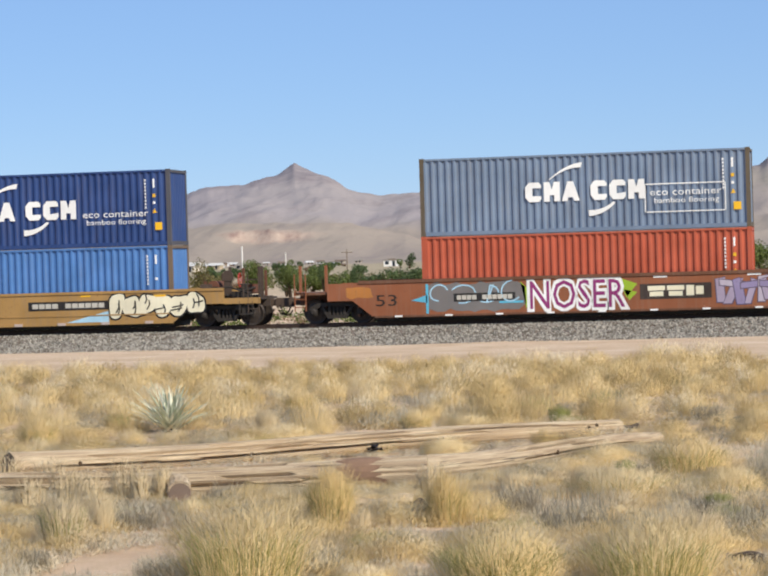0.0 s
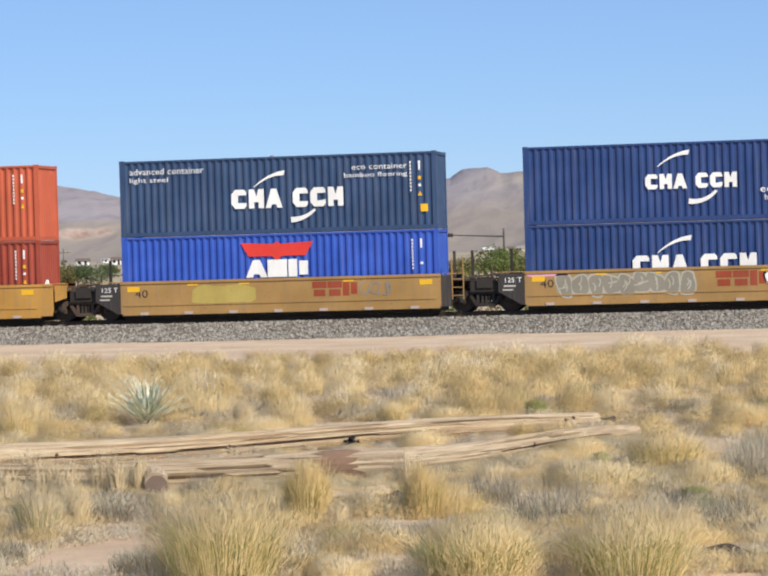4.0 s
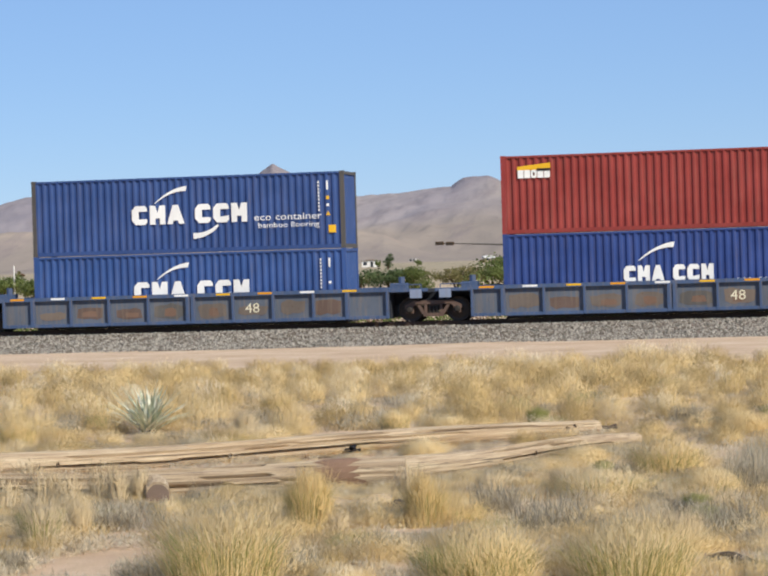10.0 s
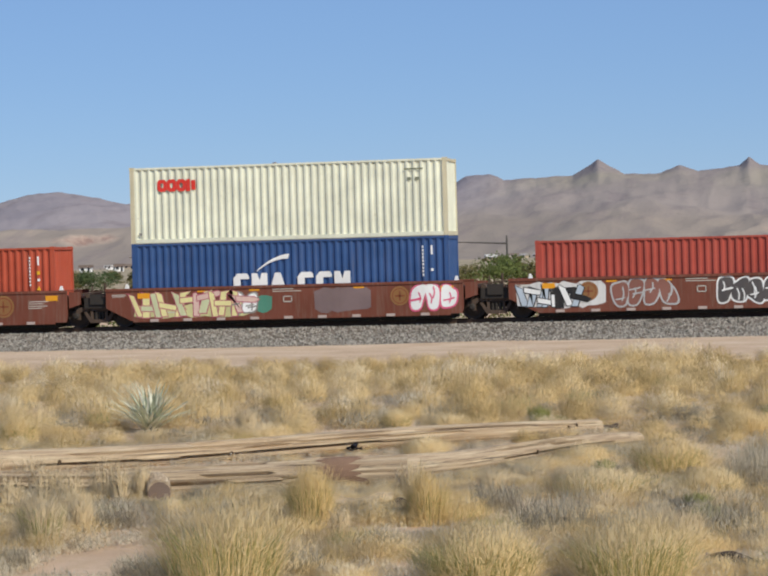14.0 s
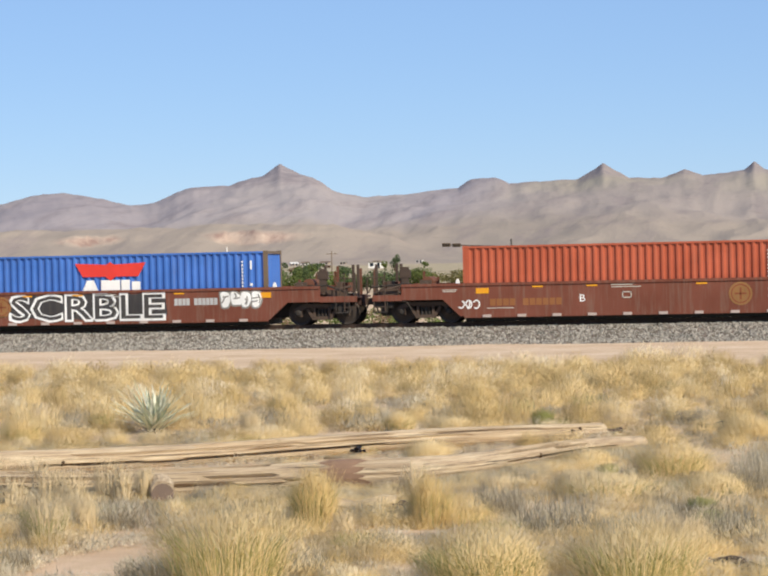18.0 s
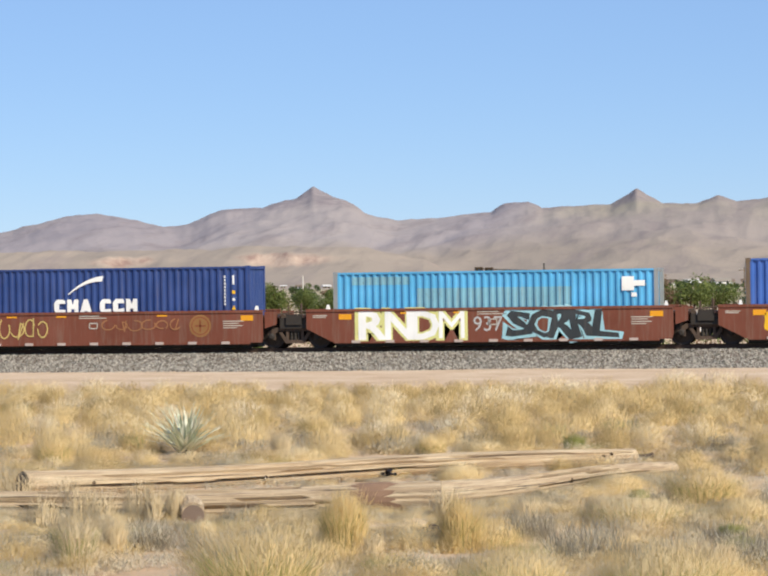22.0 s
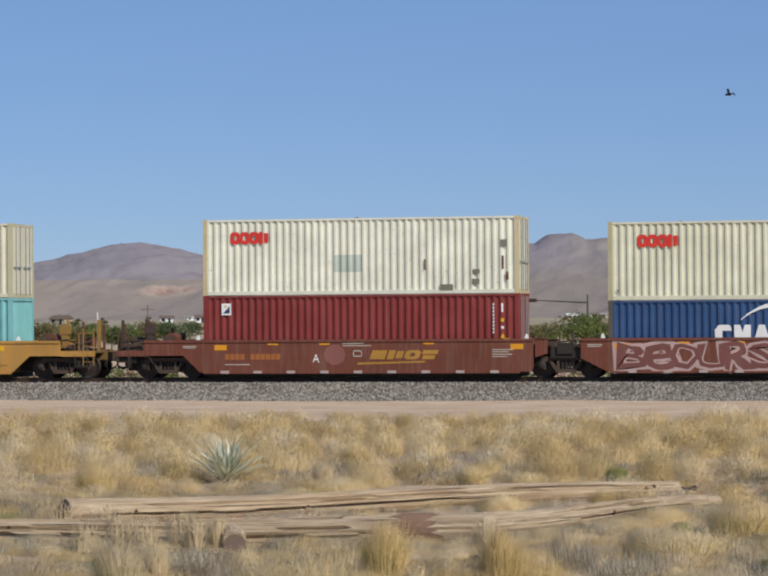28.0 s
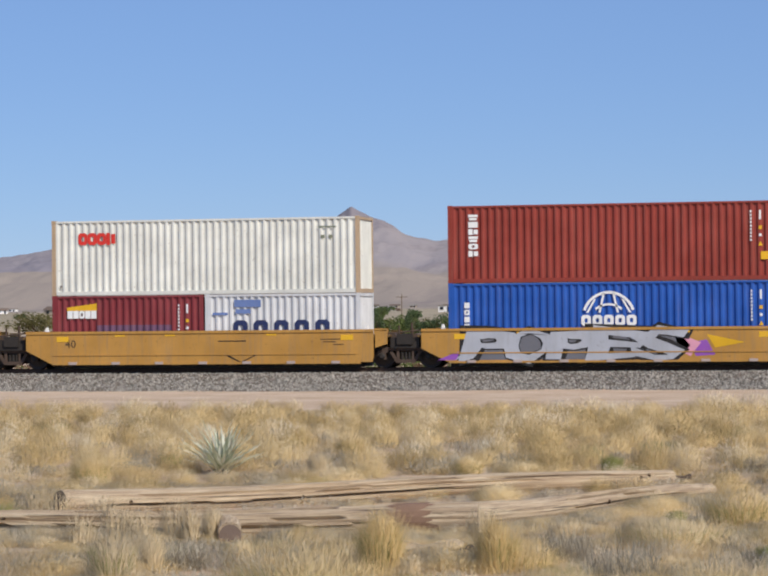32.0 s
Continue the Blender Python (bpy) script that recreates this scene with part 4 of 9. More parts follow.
for i, (az, y, w, h) in enumerate(((-0.2425, 195, 3.4, 4.0), (-0.0335, 190, 4.2, 3.6), (-0.0700, 200, 4.8, 3.3), (-0.2295, 205, 2.4, 3.6), (-0.0605, 225, 4.5, 2.9), (0.0, 190, 5, 3.2), (-0.345, 230, 6, 3.0),
                                   (-0.1345, 200, 5.6, 3.0), (-0.1660, 200, 3.2, 2.5), (-0.2100, 205, 5.0, 2.2), (-0.3300, 205, 4.0, 2.8), (-0.2200, 205, 3.0, 2.6))):
    tree(az, y, w, h, LEAF_BRIGHT, "fresh green desert tree beyond the railway", 40 + i, 3000)
for i, (az, y, w, h) in enumerate(((-0.2655, 172, 2.6, 3.6), (-0.231, 215, 3.4, 2.9), (-0.283, 180, 3.0, 2.4), (-0.2149, 200, 1.1, 3.0), (-0.150, 235, 5.0, 2.6), (-0.2009, 200, 1.4, 2.5),
                                   (-0.118, 230, 5, 2.4), (-0.19, 235, 6, 2.4), (-0.318, 230, 6, 2.7), (-0.304, 225, 4, 2.5), (-0.365, 225, 5, 2.7), (-0.05, 235, 5, 2.6), (-0.100, 240, 5, 2.4), (-0.178, 240, 5, 2.4))):
    tree(az, y, w, h, (LEAF_OLIVE, LEAF_DARK)[i % 2], "dark olive desert tree beyond the railway", 70 + i, 2200)
for i, (az, y, w, h) in enumerate(((-0.0850, 205, 2.6, 4.4), (-0.107, 225, 5.0, 2.4), (-0.255, 185, 2.5, 2.0), (-0.276, 190, 2.6, 2.4), (-0.095, 230, 4.0, 2.1), (-0.0775, 200, 2.0, 2.6))):
    tree(az, y, w, h, LEAF_BROWN, "bare brown twiggy shrub beyond the railway", 100 + i, 2200, "roadside_shrub")


_t = random.Random(31)
for i in range(110):
    y = _t.uniform(330, 800) if i % 2 else _t.uniform(700, 1900)
    az = _t.choice((_t.uniform(-0.40, 0.04), _t.uniform(-0.30, -0.20), _t.uniform(-0.14, -0.04)))
    leaf = _t.choice((LEAF_OLIVE, LEAF_DARK, LEAF_DARK, LEAF_BRIGHT, LEAF_BROWN))
    tree(az, y, _t.uniform(1.8, 4.2), _t.uniform(1.4, 3.0) * (1.5 if _t.random() < 0.12 else 1.0), leaf, "low tree among the houses of the town", 300 + i, 420, "town_tree", 0.13)


def verge(name, leaf, seed, count, label):
    """Weeds and low shrubs on the far side of the line."""
    rng = np.random.default_rng(seed)
    vs, fs, c = [], [], 0
    for i in range(count):
        y = rng.uniform(97, 132)
        x = rng.uniform(-0.42, 0.06) * y
        v, f = leaves_mesh(rng, 80, rng.uniform(0.7, 1.9), rng.uniform(0.3, 1.0), 0.06)
        vs.append(v + np.array((x, y, gz(x, y))))
        fs.append(f + c)
        c += len(v)
    tagged(part(name, mesh_np("verge", np.concatenate(vs), np.concatenate(fs), leaf), leaf), label, "weeds", kind="stuff")


verge("green_verge", LEAF_BRIGHT, 19, 260, "fresh green weeds beyond the railway")
verge("dry_verge", LEAF_BROWN, 20, 140, "dry brown weeds beyond the railway")


def scrub_belt():
    rng = np.random.default_rng(9)
    vs, fs, c = [], [], 0
    for i in range(260):
        y = rng.uniform(235, 420)
        x = rng.uniform(-0.42, 0.06) * y
        v, f = leaves_mesh(rng, 60, rng.uniform(1.5, 4.5), rng.uniform(0.7, 1.7), 0.16)
        vs.append(v + np.array((x, y, gz(x, y))))
        fs.append(f + c)
        c += len(v)
    tagged(part("scrub_belt", mesh_np("scrub", np.concatenate(vs), np.concatenate(fs), LEAF_OLIVE), LEAF_OLIVE), "low olive scrub along the edge of town", "scrub", kind="stuff")


scrub_belt()


def house(x, y, w, d, h, wall_hex, roof_hex, seed, flat=False):
    rnd = random.Random(seed)
    root = new("house")
    root.matrix_basis = pose(x, y, gz(x, y) - 0.3, 0, 0, rnd.uniform(-25, 25))
    wall_mat, roof_mat = plain("stucco_" + wall_hex, wall_hex, 0.9, 0, 0.08, 1.0), plain("roofing_" + roof_hex, roof_hex, 0.85, 0, 0.15, 1.0)
    bm = bmesh.new()
    box(bm, -w / 2, w / 2, -d / 2, d / 2, 0, h)
    part("wall", bm, wall_mat, root)
    bm = bmesh.new()
    if flat:
        box(bm, -w / 2 - 0.15, w / 2 + 0.15, -d / 2 - 0.15, d / 2 + 0.15, h, h + 0.35)
    else:
        e, p = 0.5, h + d * 0.22
        a = [bm.verts.new(q) for q in ((-w / 2 - e, -d / 2 - e, h - 0.1), (w / 2 + e, -d / 2 - e, h - 0.1), (w / 2 + e, d / 2 + e, h - 0.1), (-w / 2 - e, d / 2 + e, h - 0.1), (-w / 2 - e, 0, p), (w / 2 + e, 0, p))]
        for q in ((0, 1, 5, 4), (2, 3, 4, 5), (0, 4, 3), (1, 2, 5), (3, 2, 1, 0)):
            bm.faces.new([a[i] for i in q])
    part("roof", bm, roof_mat, root)
    glass = plain("dark_window", "2e3238", 0.2, 0, 0.1, 1)
    nwin = max(2, int(w / 3.5))
    for k in range(nwin):
        xx = -w / 2 + (k + 0.5) * w / nwin
        door = k == nwin // 2
        bm = bmesh.new()
        if door:
            box(bm, xx - 0.5, xx + 0.5, -d / 2 - 0.06, -d / 2 + 0.1, 0.3, 2.4)
        else:
            box(bm, xx - 0.7, xx + 0.7, -d / 2 - 0.06, -d / 2 + 0.1, 1.1, 2.3)
        part("door" if door else "window", bm, glass, root)
    return tagged(root, "small pale stuccoed house in the desert town", "house", "houses of the town")


_r = random.Random(77)
for i in range(70):
    y = _r.uniform(900, 2200)
    az = _r.choice((_r.uniform(-0.40, 0.04), _r.uniform(-0.30, -0.22), _r.uniform(-0.13, -0.05)))
    wall = _r.choice(("e8e4dc", "cfc3b2", "b9a990", "f0eeea", "a8957c", "c4bcb2", "b0a08c"))
    roof = _r.choice(("8d8478", "a09a92", "6f5f52", "c9c5be", "7a6a5c"))
    house(az * y, y, _r.uniform(3.5, 7), _r.uniform(4.5, 7), _r.uniform(2.0, 2.7), wall, roof, i, _r.random() < 0.35)


def utility_pole(az, y, h, arm=True, hexa="7b6a58"):
    x = az * y
    root = new("utility_pole")
    root.matrix_basis = pose(x, y, gz(x, y))
    mat = plain("pole_" + hexa, hexa, 0.9)
    bm = bmesh.new()
    rod(bm, (0, 0, -0.3), (0, 0, h), 0.0003 * y ** 0.9 + 0.06, 0.0002 * y ** 0.9 + 0.045, 8)
    part("shaft", bm, mat, root)
    if arm:
        bm = bmesh.new()
        box(bm, -1.2, 1.2, -0.08, 0.08, h - 0.75, h - 0.58)
        part("crossarm", bm, mat, root)
        for k in (-1.0, -0.4, 0.4, 1.0):
            bm = bmesh.new()
            rod(bm, (k, 0, h - 0.58), (k, 0, h - 0.36), 0.06, 0.04, 6)
            part("insulator", bm, plain("insulator", "b9b4a8", 0.4), root)
    return tagged(root, "wooden utility pole with a crossarm" if arm else "slender pale pole beside the road", "utility pole", "poles beyond the line")


utility_pole(-0.2312, 300, 4.3, False, "c9c4bb")
utility_pole(-0.2499, 210, 4.6, False, "d8d4cc")
utility_pole(-0.3405, 230, 3.6, False, "dcd8d0")
utility_pole(-0.318, 400, 5.0)
utility_pole(-0.048, 500, 5.6)
utility_pole(-0.205, 520, 5.4)
utility_pole(-0.288, 480, 5.2)


def signal_mast(az, y, h, az_tip):
    """A road signal hung out over the street on a long arm."""
    root = new("traffic_signal")
    root.matrix_basis = pose(az * y, y, gz(az * y, y))
    grey = plain("signal_pole", "5a5650", 0.6, 0.3)
    bm = bmesh.new()
    rod(bm, (0, 0, -0.2), (0, 0, h), 0.17, 0.11, 10)
    part("pole", bm, grey, root)
    reach = (az_tip - az) * y
    bm = bmesh.new()
    rod(bm, (0, 0, h - 1.05), (reach, 0, h - 0.6), 0.11, 0.06, 8)
    part("mast_arm", bm, grey, root)
    for k in (0.0, 0.16):
        bm = bmesh.new()
        box(bm, -0.24, 0.24, -0.2, 0.2, -0.55, 0.55)
        bmesh.ops.bevel(bm, geom=bm.edges[:], offset=0.05, segments=1, affect="EDGES")
        head = part("signal_head", bm, BARK, root, m=pose(reach * (1 - k), -0.15, h - 0.62 - 0.45 * k, 0, 90, 0))
        for j in (-0.34, 0.0, 0.34):
            bm = bmesh.new()
            lathe(bm, ((0.12, -0.21), (0.14, -0.30), (0.10, -0.30), (0.02, -0.22)), 10)
            part("lens_hood", bm, STEEL_DARK, head, m=pose(0, 0, j))
    return tagged(root, "grey traffic signal on a long mast arm", "traffic signal")


signal_mast(-0.1295, 320, 5.6, -0.1565)


def parked_car(az, y, hexa, label, pickup=False, turn=0):
    """A parked vehicle: lower body, cabin with glass, four wheels, lamps."""
    root = new("parked_car")
    x = az * y
    root.matrix_basis = pose(x, y, -1.25 if 134 <= y <= 142 else gz(x, y), 0, 0, turn)
    body_mat = paint(hexa, 0.1, 0.3, 0.0, 0.5)
    glass = plain("car_glass", "20262c", 0.1, 0, 0.05)
    if pickup:
        low = ((-2.6, 0.35), (2.55, 0.35), (2.65, 0.62), (2.6, 0.92), (1.3, 1.02), (-2.6, 1.02))
        top = ((-0.7, 1.0), (1.35, 1.0), (0.75, 1.68), (-0.5, 1.72))
    else:
        low = ((-2.2, 0.3), (2.2, 0.3), (2.3, 0.55), (2.15, 0.82), (1.1, 0.92), (-2.1, 0.98), (-2.3, 0.7))
        top = ((-2.0, 0.96), (1.15, 0.9), (0.4, 1.42), (-1.5, 1.46))
    bm = bmesh.new()
    prism(bm, low, -0.88, 0.88)
    bmesh.ops.bevel(bm, geom=bm.edges[:], offset=0.05, segments=1, affect="EDGES")
    part("body", bm, body_mat, root)
    bm = bmesh.new()
    prism(bm, top, -0.74, 0.74)
    part("cabin", bm, body_mat, root)
    for s in (-1, 1):
        bm = bmesh.new()
        c = sum((Vector((p[0], 0, p[1])) for p in top), Vector()) / 4
        prism(bm, [(c.x + (p[0] - c.x) * 0.82, c.z + (p[1] - c.z) * 0.68) for p in top], s * 0.745 - 0.012, s * 0.745 + 0.012)
        part("side_window", bm, glass, root)
        bm = bmesh.new()
        box(bm, 2.2 if not pickup else 2.58, 2.32 if not pickup else 2.68, s * 0.6 - 0.16, s * 0.6 + 0.16, 0.58, 0.72)
        part("headlight", bm, plain("lamp_glass", "d8dde0", 0.15), root)
    wheel = shared("car_wheel", RUBBER, lambda b: lathe(b, ((0.2, -0.1), (0.31, -0.1), (0.33, -0.05), (0.33, 0.05), (0.31, 0.1), (0.2, 0.1)), 16))
    rim = shared("car_rim", plain("rim", "9a9a9a", 0.4, 0.6), lambda b: lathe(b, ((0.02, -0.112), (0.19, -0.108), (0.2, 0.108), (0.02, 0.112)), 12))
    for wx in (-1.4, 1.4):
        for s in (-0.8, 0.8):
            wob = part("wheel", wheel, None, root, m=pose(wx, s, 0.33))
            part("rim", rim, None, wob)
    return tagged(root, label, "car", "vehicles by the road")


parked_car(-0.0712, 132, "eceae6", "white saloon car parked beyond the railway")
parked_car(-0.0325, 131, "e6e6e2", "white pickup truck parked beyond the railway", True)


def storage_trailer(az0, az1, y):
    root = new("storage_trailer")
    x0, x1 = az0 * y, az1 * y
    root.matrix_basis = pose(x0, y, gz(x0, y))
    cream = paint("e9dcc0", 0.15, 0.6, 0.02)
    w = x1 - x0
    bm = bmesh.new()
    box(bm, 0, w, 0, 2.4, 0.0, 1.55)
    part("body", bm, cream, root)
    for k in range(int(w / 1.0) + 1):
        bm = bmesh.new()
        box(bm, k * 1.0 - 0.03, k * 1.0 + 0.03, -0.03, -0.002, 0.02, 1.52)
        part("seam", bm, cream, root)
    tagged(root, "cream-coloured low storage shed beyond the railway", "shed")


storage_trailer(-0.272, -0.247, 128)


# ---- the train ----
SIDE_Y = 90.0                        # near side of the containers


def run(t):
    """How far the train has gone at t seconds."""
    return 14.3276 * t + 0.014159 * t * t + 0.0000122 * t ** 3


MOVING, WHEELS = [], []


def set_on_train(ob, u, z=0.0):
    ob.matrix_basis = pose(u, SIDE_Y, RAIL_Z + z)
    MOVING.append((ob, u, z))


def outline(name, parent, pts, material, y=-0.006, label=""):
    """A flat painted shape on a side."""
    bm = bmesh.new()
    bm.faces.new([bm.verts.new((x, y, z)) for x, z in pts])
    return part(name, bm, material, parent, label)


def plates(name, parent, shapes, material, y=-0.006, label=""):
    if name in ("graffiti", "repaint_patch", "sticker", "caution_label") and 1 < len(shapes) < 9:
        for pts in shapes:
            outline(name, parent, pts, material, y, label)
        return None
    bm = bmesh.new()
    for pts in shapes:
        bm.faces.new([bm.verts.new((x, y, z)) for x, z in pts])
    return part(name, bm, material, parent, label)


def rect(x0, x1, z0, z1, skew=0.0):
    return ((x0, z0), (x1, z0), (x1 + skew, z1), (x0 + skew, z1))


def glyph(kind, x, z, w, h):
    """Plain block shapes for painted marks: rings, bitten and notched blocks, wedges, bars."""
    k = 0.34
    if kind == "o":
        a, b = w * k, h * 0.30
        c, d = w * 0.22, h * 0.18
        out = [(x + c, z), (x + w - c, z), (x + w, z + d), (x + w, z + h - d), (x + w - c, z + h), (x + c, z + h), (x, z + h - d), (x, z + d)]
        inn = [(x + a + (px - x) / w * (w - 2 * a), z + b + (pz - z) / h * (h - 2 * b)) for px, pz in out]
        return [(out[i], out[(i + 1) % 8], inn[(i + 1) % 8], inn[i]) for i in range(8)]
    if kind in "cg":                              # a block with a bite out of its right side
        e, p, q = 0.24, 0.30, (0.36 if kind == "g" else 0.30)
        return [((x + w * e, z), (x + w * 0.86, z), (x + w, z + h * 0.14), (x + w, z + h * q), (x + w * 0.45, z + h * p), (x, z + h * 0.24)),
                ((x + w * e, z + h), (x, z + h * 0.76), (x + w * 0.45, z + h * 0.70), (x + w, z + h * 0.70), (x + w, z + h * 0.86), (x + w * 0.86, z + h)),
                ((x, z + h * 0.24), (x + w * 0.45, z + h * p), (x + w * 0.45, z + h * 0.70), (x, z + h * 0.76))]
    if kind == "m":                               # a block with a notch in its top
        return [((x, z), (x + w * 0.36, z), (x + w * 0.36, z + h), (x, z + h)), ((x + w * 0.64, z), (x + w, z), (x + w, z + h), (x + w * 0.64, z + h)),
                ((x + w * 0.36, z + h * 0.32), (x + w * 0.64, z + h * 0.32), (x + w * 0.64, z + h), (x + w * 0.5, z + h * 0.62), (x + w * 0.36, z + h))]
    if kind == "a":                               # a wedge
        return [((x - w * 0.06, z), (x + w * 0.30, z), (x + w * 0.36, z + h * 0.18), (x + w * 0.64, z + h * 0.18), (x + w * 0.70, z), (x + w * 1.06, z), (x + w * 0.68, z + h), (x + w * 0.32, z + h))]
    if kind in "te":
        return [rect(x, x + w, z + h * 0.55, z + h), rect(x + w * 0.1, x + w * 0.9, z, z + h * 0.45)]
    if kind in "lhin":
        return [rect(x, x + w * 0.45, z, z + h), rect(x + w * 0.55, x + w, z + h * 0.1, z + h * 0.9)]
    if kind == " ":
        return []
    return [rect(x, x + w, z, z + h)]


def mark(parent, kinds, x, z, w, h, material, name="painted_mark", y=-0.006, gap=0.14, slant=0.0):
    """A row of plain block shapes, left to right."""
    room = [0.5 if k == " " and "m" in kinds else 1.0 for k in kinds]
    cell = w / sum(room)
    rest = []
    for i, k in enumerate(kinds):
        shapes = glyph(k, x + sum(room[:i]) * cell + cell * gap / 2, z, cell * (1 - gap), h)
        if slant:
            shapes = [[(a + (b - z) * slant, b) for a, b in s] for s in shapes]
        if shapes and name == "painted_mark":
            plates(name, parent, shapes, material, y)
        rest += shapes
    if name != "painted_mark":                    # too small to pick apart
        tagged(plates(name, parent, rest, material, y), kind="stuff")


def mark_down(parent, kinds, x, z_top, w, h, material):
    """A column of plain block shapes, top to bottom."""
    n = len(kinds)
    cell = h / n
    for i, k in enumerate(kinds):
        plates("painted_mark", parent, glyph(k, x, z_top - (i + 1) * cell + cell * 0.1, w, cell * 0.8), material, -0.011)


def quads_arc(cx, cz, r0, r1, a0, a1, n=10, taper=0.0):
    out = []
    for i in range(n):
        b0, b1 = radians(a0 + (a1 - a0) * i / n), radians(a0 + (a1 - a0) * (i + 1) / n)
        k0, k1 = r1 - (r1 - r0) * (1 - taper * i / n), r1 - (r1 - r0) * (1 - taper * (i + 1) / n)
        out.append(((cx + math.cos(b0) * k0, cz + math.sin(b0) * k0), (cx + math.cos(b0) * r1, cz + math.sin(b0) * r1), (cx + math.cos(b1) * r1, cz + math.sin(b1) * r1), (cx + math.cos(b1) * k1, cz + math.sin(b1) * k1)))
    return out


WHITE = paint("efeee8", 0.12, 0.6, 0.02)
CREAM = paint("e8dfc0", 0.15, 0.6, 0.03)
BLACK = paint("201e1d", 0.2, 0.6, 0.02)
AMBER = paint("e8b31e", 0.15, 0.6, 0.02)
ORANGE_REFLECT = paint("e39a12", 0.15, 0.5, 0.02)
SIGN_RED = paint("dd3a2e", 0.12, 0.6, 0.02)
GOLD_PAINT = paint("b98835", 0.25, 0.6, 0.03)
GREY_PAINT = paint("8c8880", 0.2, 0.6, 0.02)
SILVER = paint("b7b6b2", 0.15, 0.55, 0.02)
TEAL = paint("7fb5b2", 0.15, 0.6, 0.02)
CYAN = paint("5cb3cc", 0.15, 0.6, 0.02)
MAGENTA = paint("8c2f6b", 0.12, 0.6, 0.02)
PINK = paint("e7a3b4", 0.12, 0.6, 0.02)
PURPLE = paint("9a58b4", 0.12, 0.6, 0.02)
LIME = paint("9ab82e", 0.12, 0.6, 0.02)
PALE_YELLOW = paint("e6dc9a", 0.15, 0.6, 0.02)
NAVY = paint("23315c", 0.15, 0.6, 0.02)
SKYBLUE = paint("a9cfe0", 0.15, 0.6, 0.02)


# ---- containers ----
W = 2.438
POST = 0.16


def corrugated(bm, x0, x1, y, z0, z1, outward, depth=0.056, pitch=0.278):
    """A wall of trapezoid corrugations along x, between z0 and z1."""
    n = max(1, round((x1 - x0) / pitch))
    p = (x1 - x0) / n
    xs, ys = [], []
    for i in range(n):
        for f, d in ((0.0, 0), (0.25, 0), (0.5, 1), (0.75, 1)):
            xs.append(x0 + (i + f) * p)
            ys.append(y - outward * depth * d)
    xs.append(x1)
    ys.append(y)
    lo = [bm.verts.new((a, b, z0)) for a, b in zip(xs, ys)]
    hi = [bm.verts.new((a, b, z1)) for a, b in zip(xs, ys)]
    for i in range(len(xs) - 1):
        q = (lo[i], lo[i + 1], hi[i + 1], hi[i])
        bm.faces.new(q if outward < 0 else q[::-1])


def corrugated_end(bm, x, z0, z1, outward):
    n = 9
    p = (W - 2 * POST) / n
    ys, xs = [], []
    for i in range(n):
        for f, d in ((0.0, 0), (0.3, 0), (0.5, 1), (0.8, 1)):
            ys.append(POST + (i + f) * p)
            xs.append(x - outward * 0.045 * d)
    ys.append(W - POST)
    xs.append(x)
    lo = [bm.verts.new((a, b, z0)) for a, b in zip(xs, ys)]
    hi = [bm.verts.new((a, b, z1)) for a, b in zip(xs, ys)]
    for i in range(len(xs) - 1):
        bm.faces.new((lo[i], lo[i + 1], hi[i + 1], hi[i]) if outward > 0 else (hi[i], hi[i + 1], lo[i + 1], lo[i]))


def faded(h):
    """A hex colour gone duller and browner with years of sun and dust."""
    r, g, b = (int(h[i:i + 2], 16) for i in (0, 2, 4))
    if b > 1.5 * r and b > 1.25 * g:
        r, g, b = r * 0.92, g * 0.98, b * 0.94
    elif r > 1.3 * g:
        r, g, b = r * 0.97, g * 0.97, b * 0.88
    return "%02x%02x%02x" % (int(r), int(g), int(b))


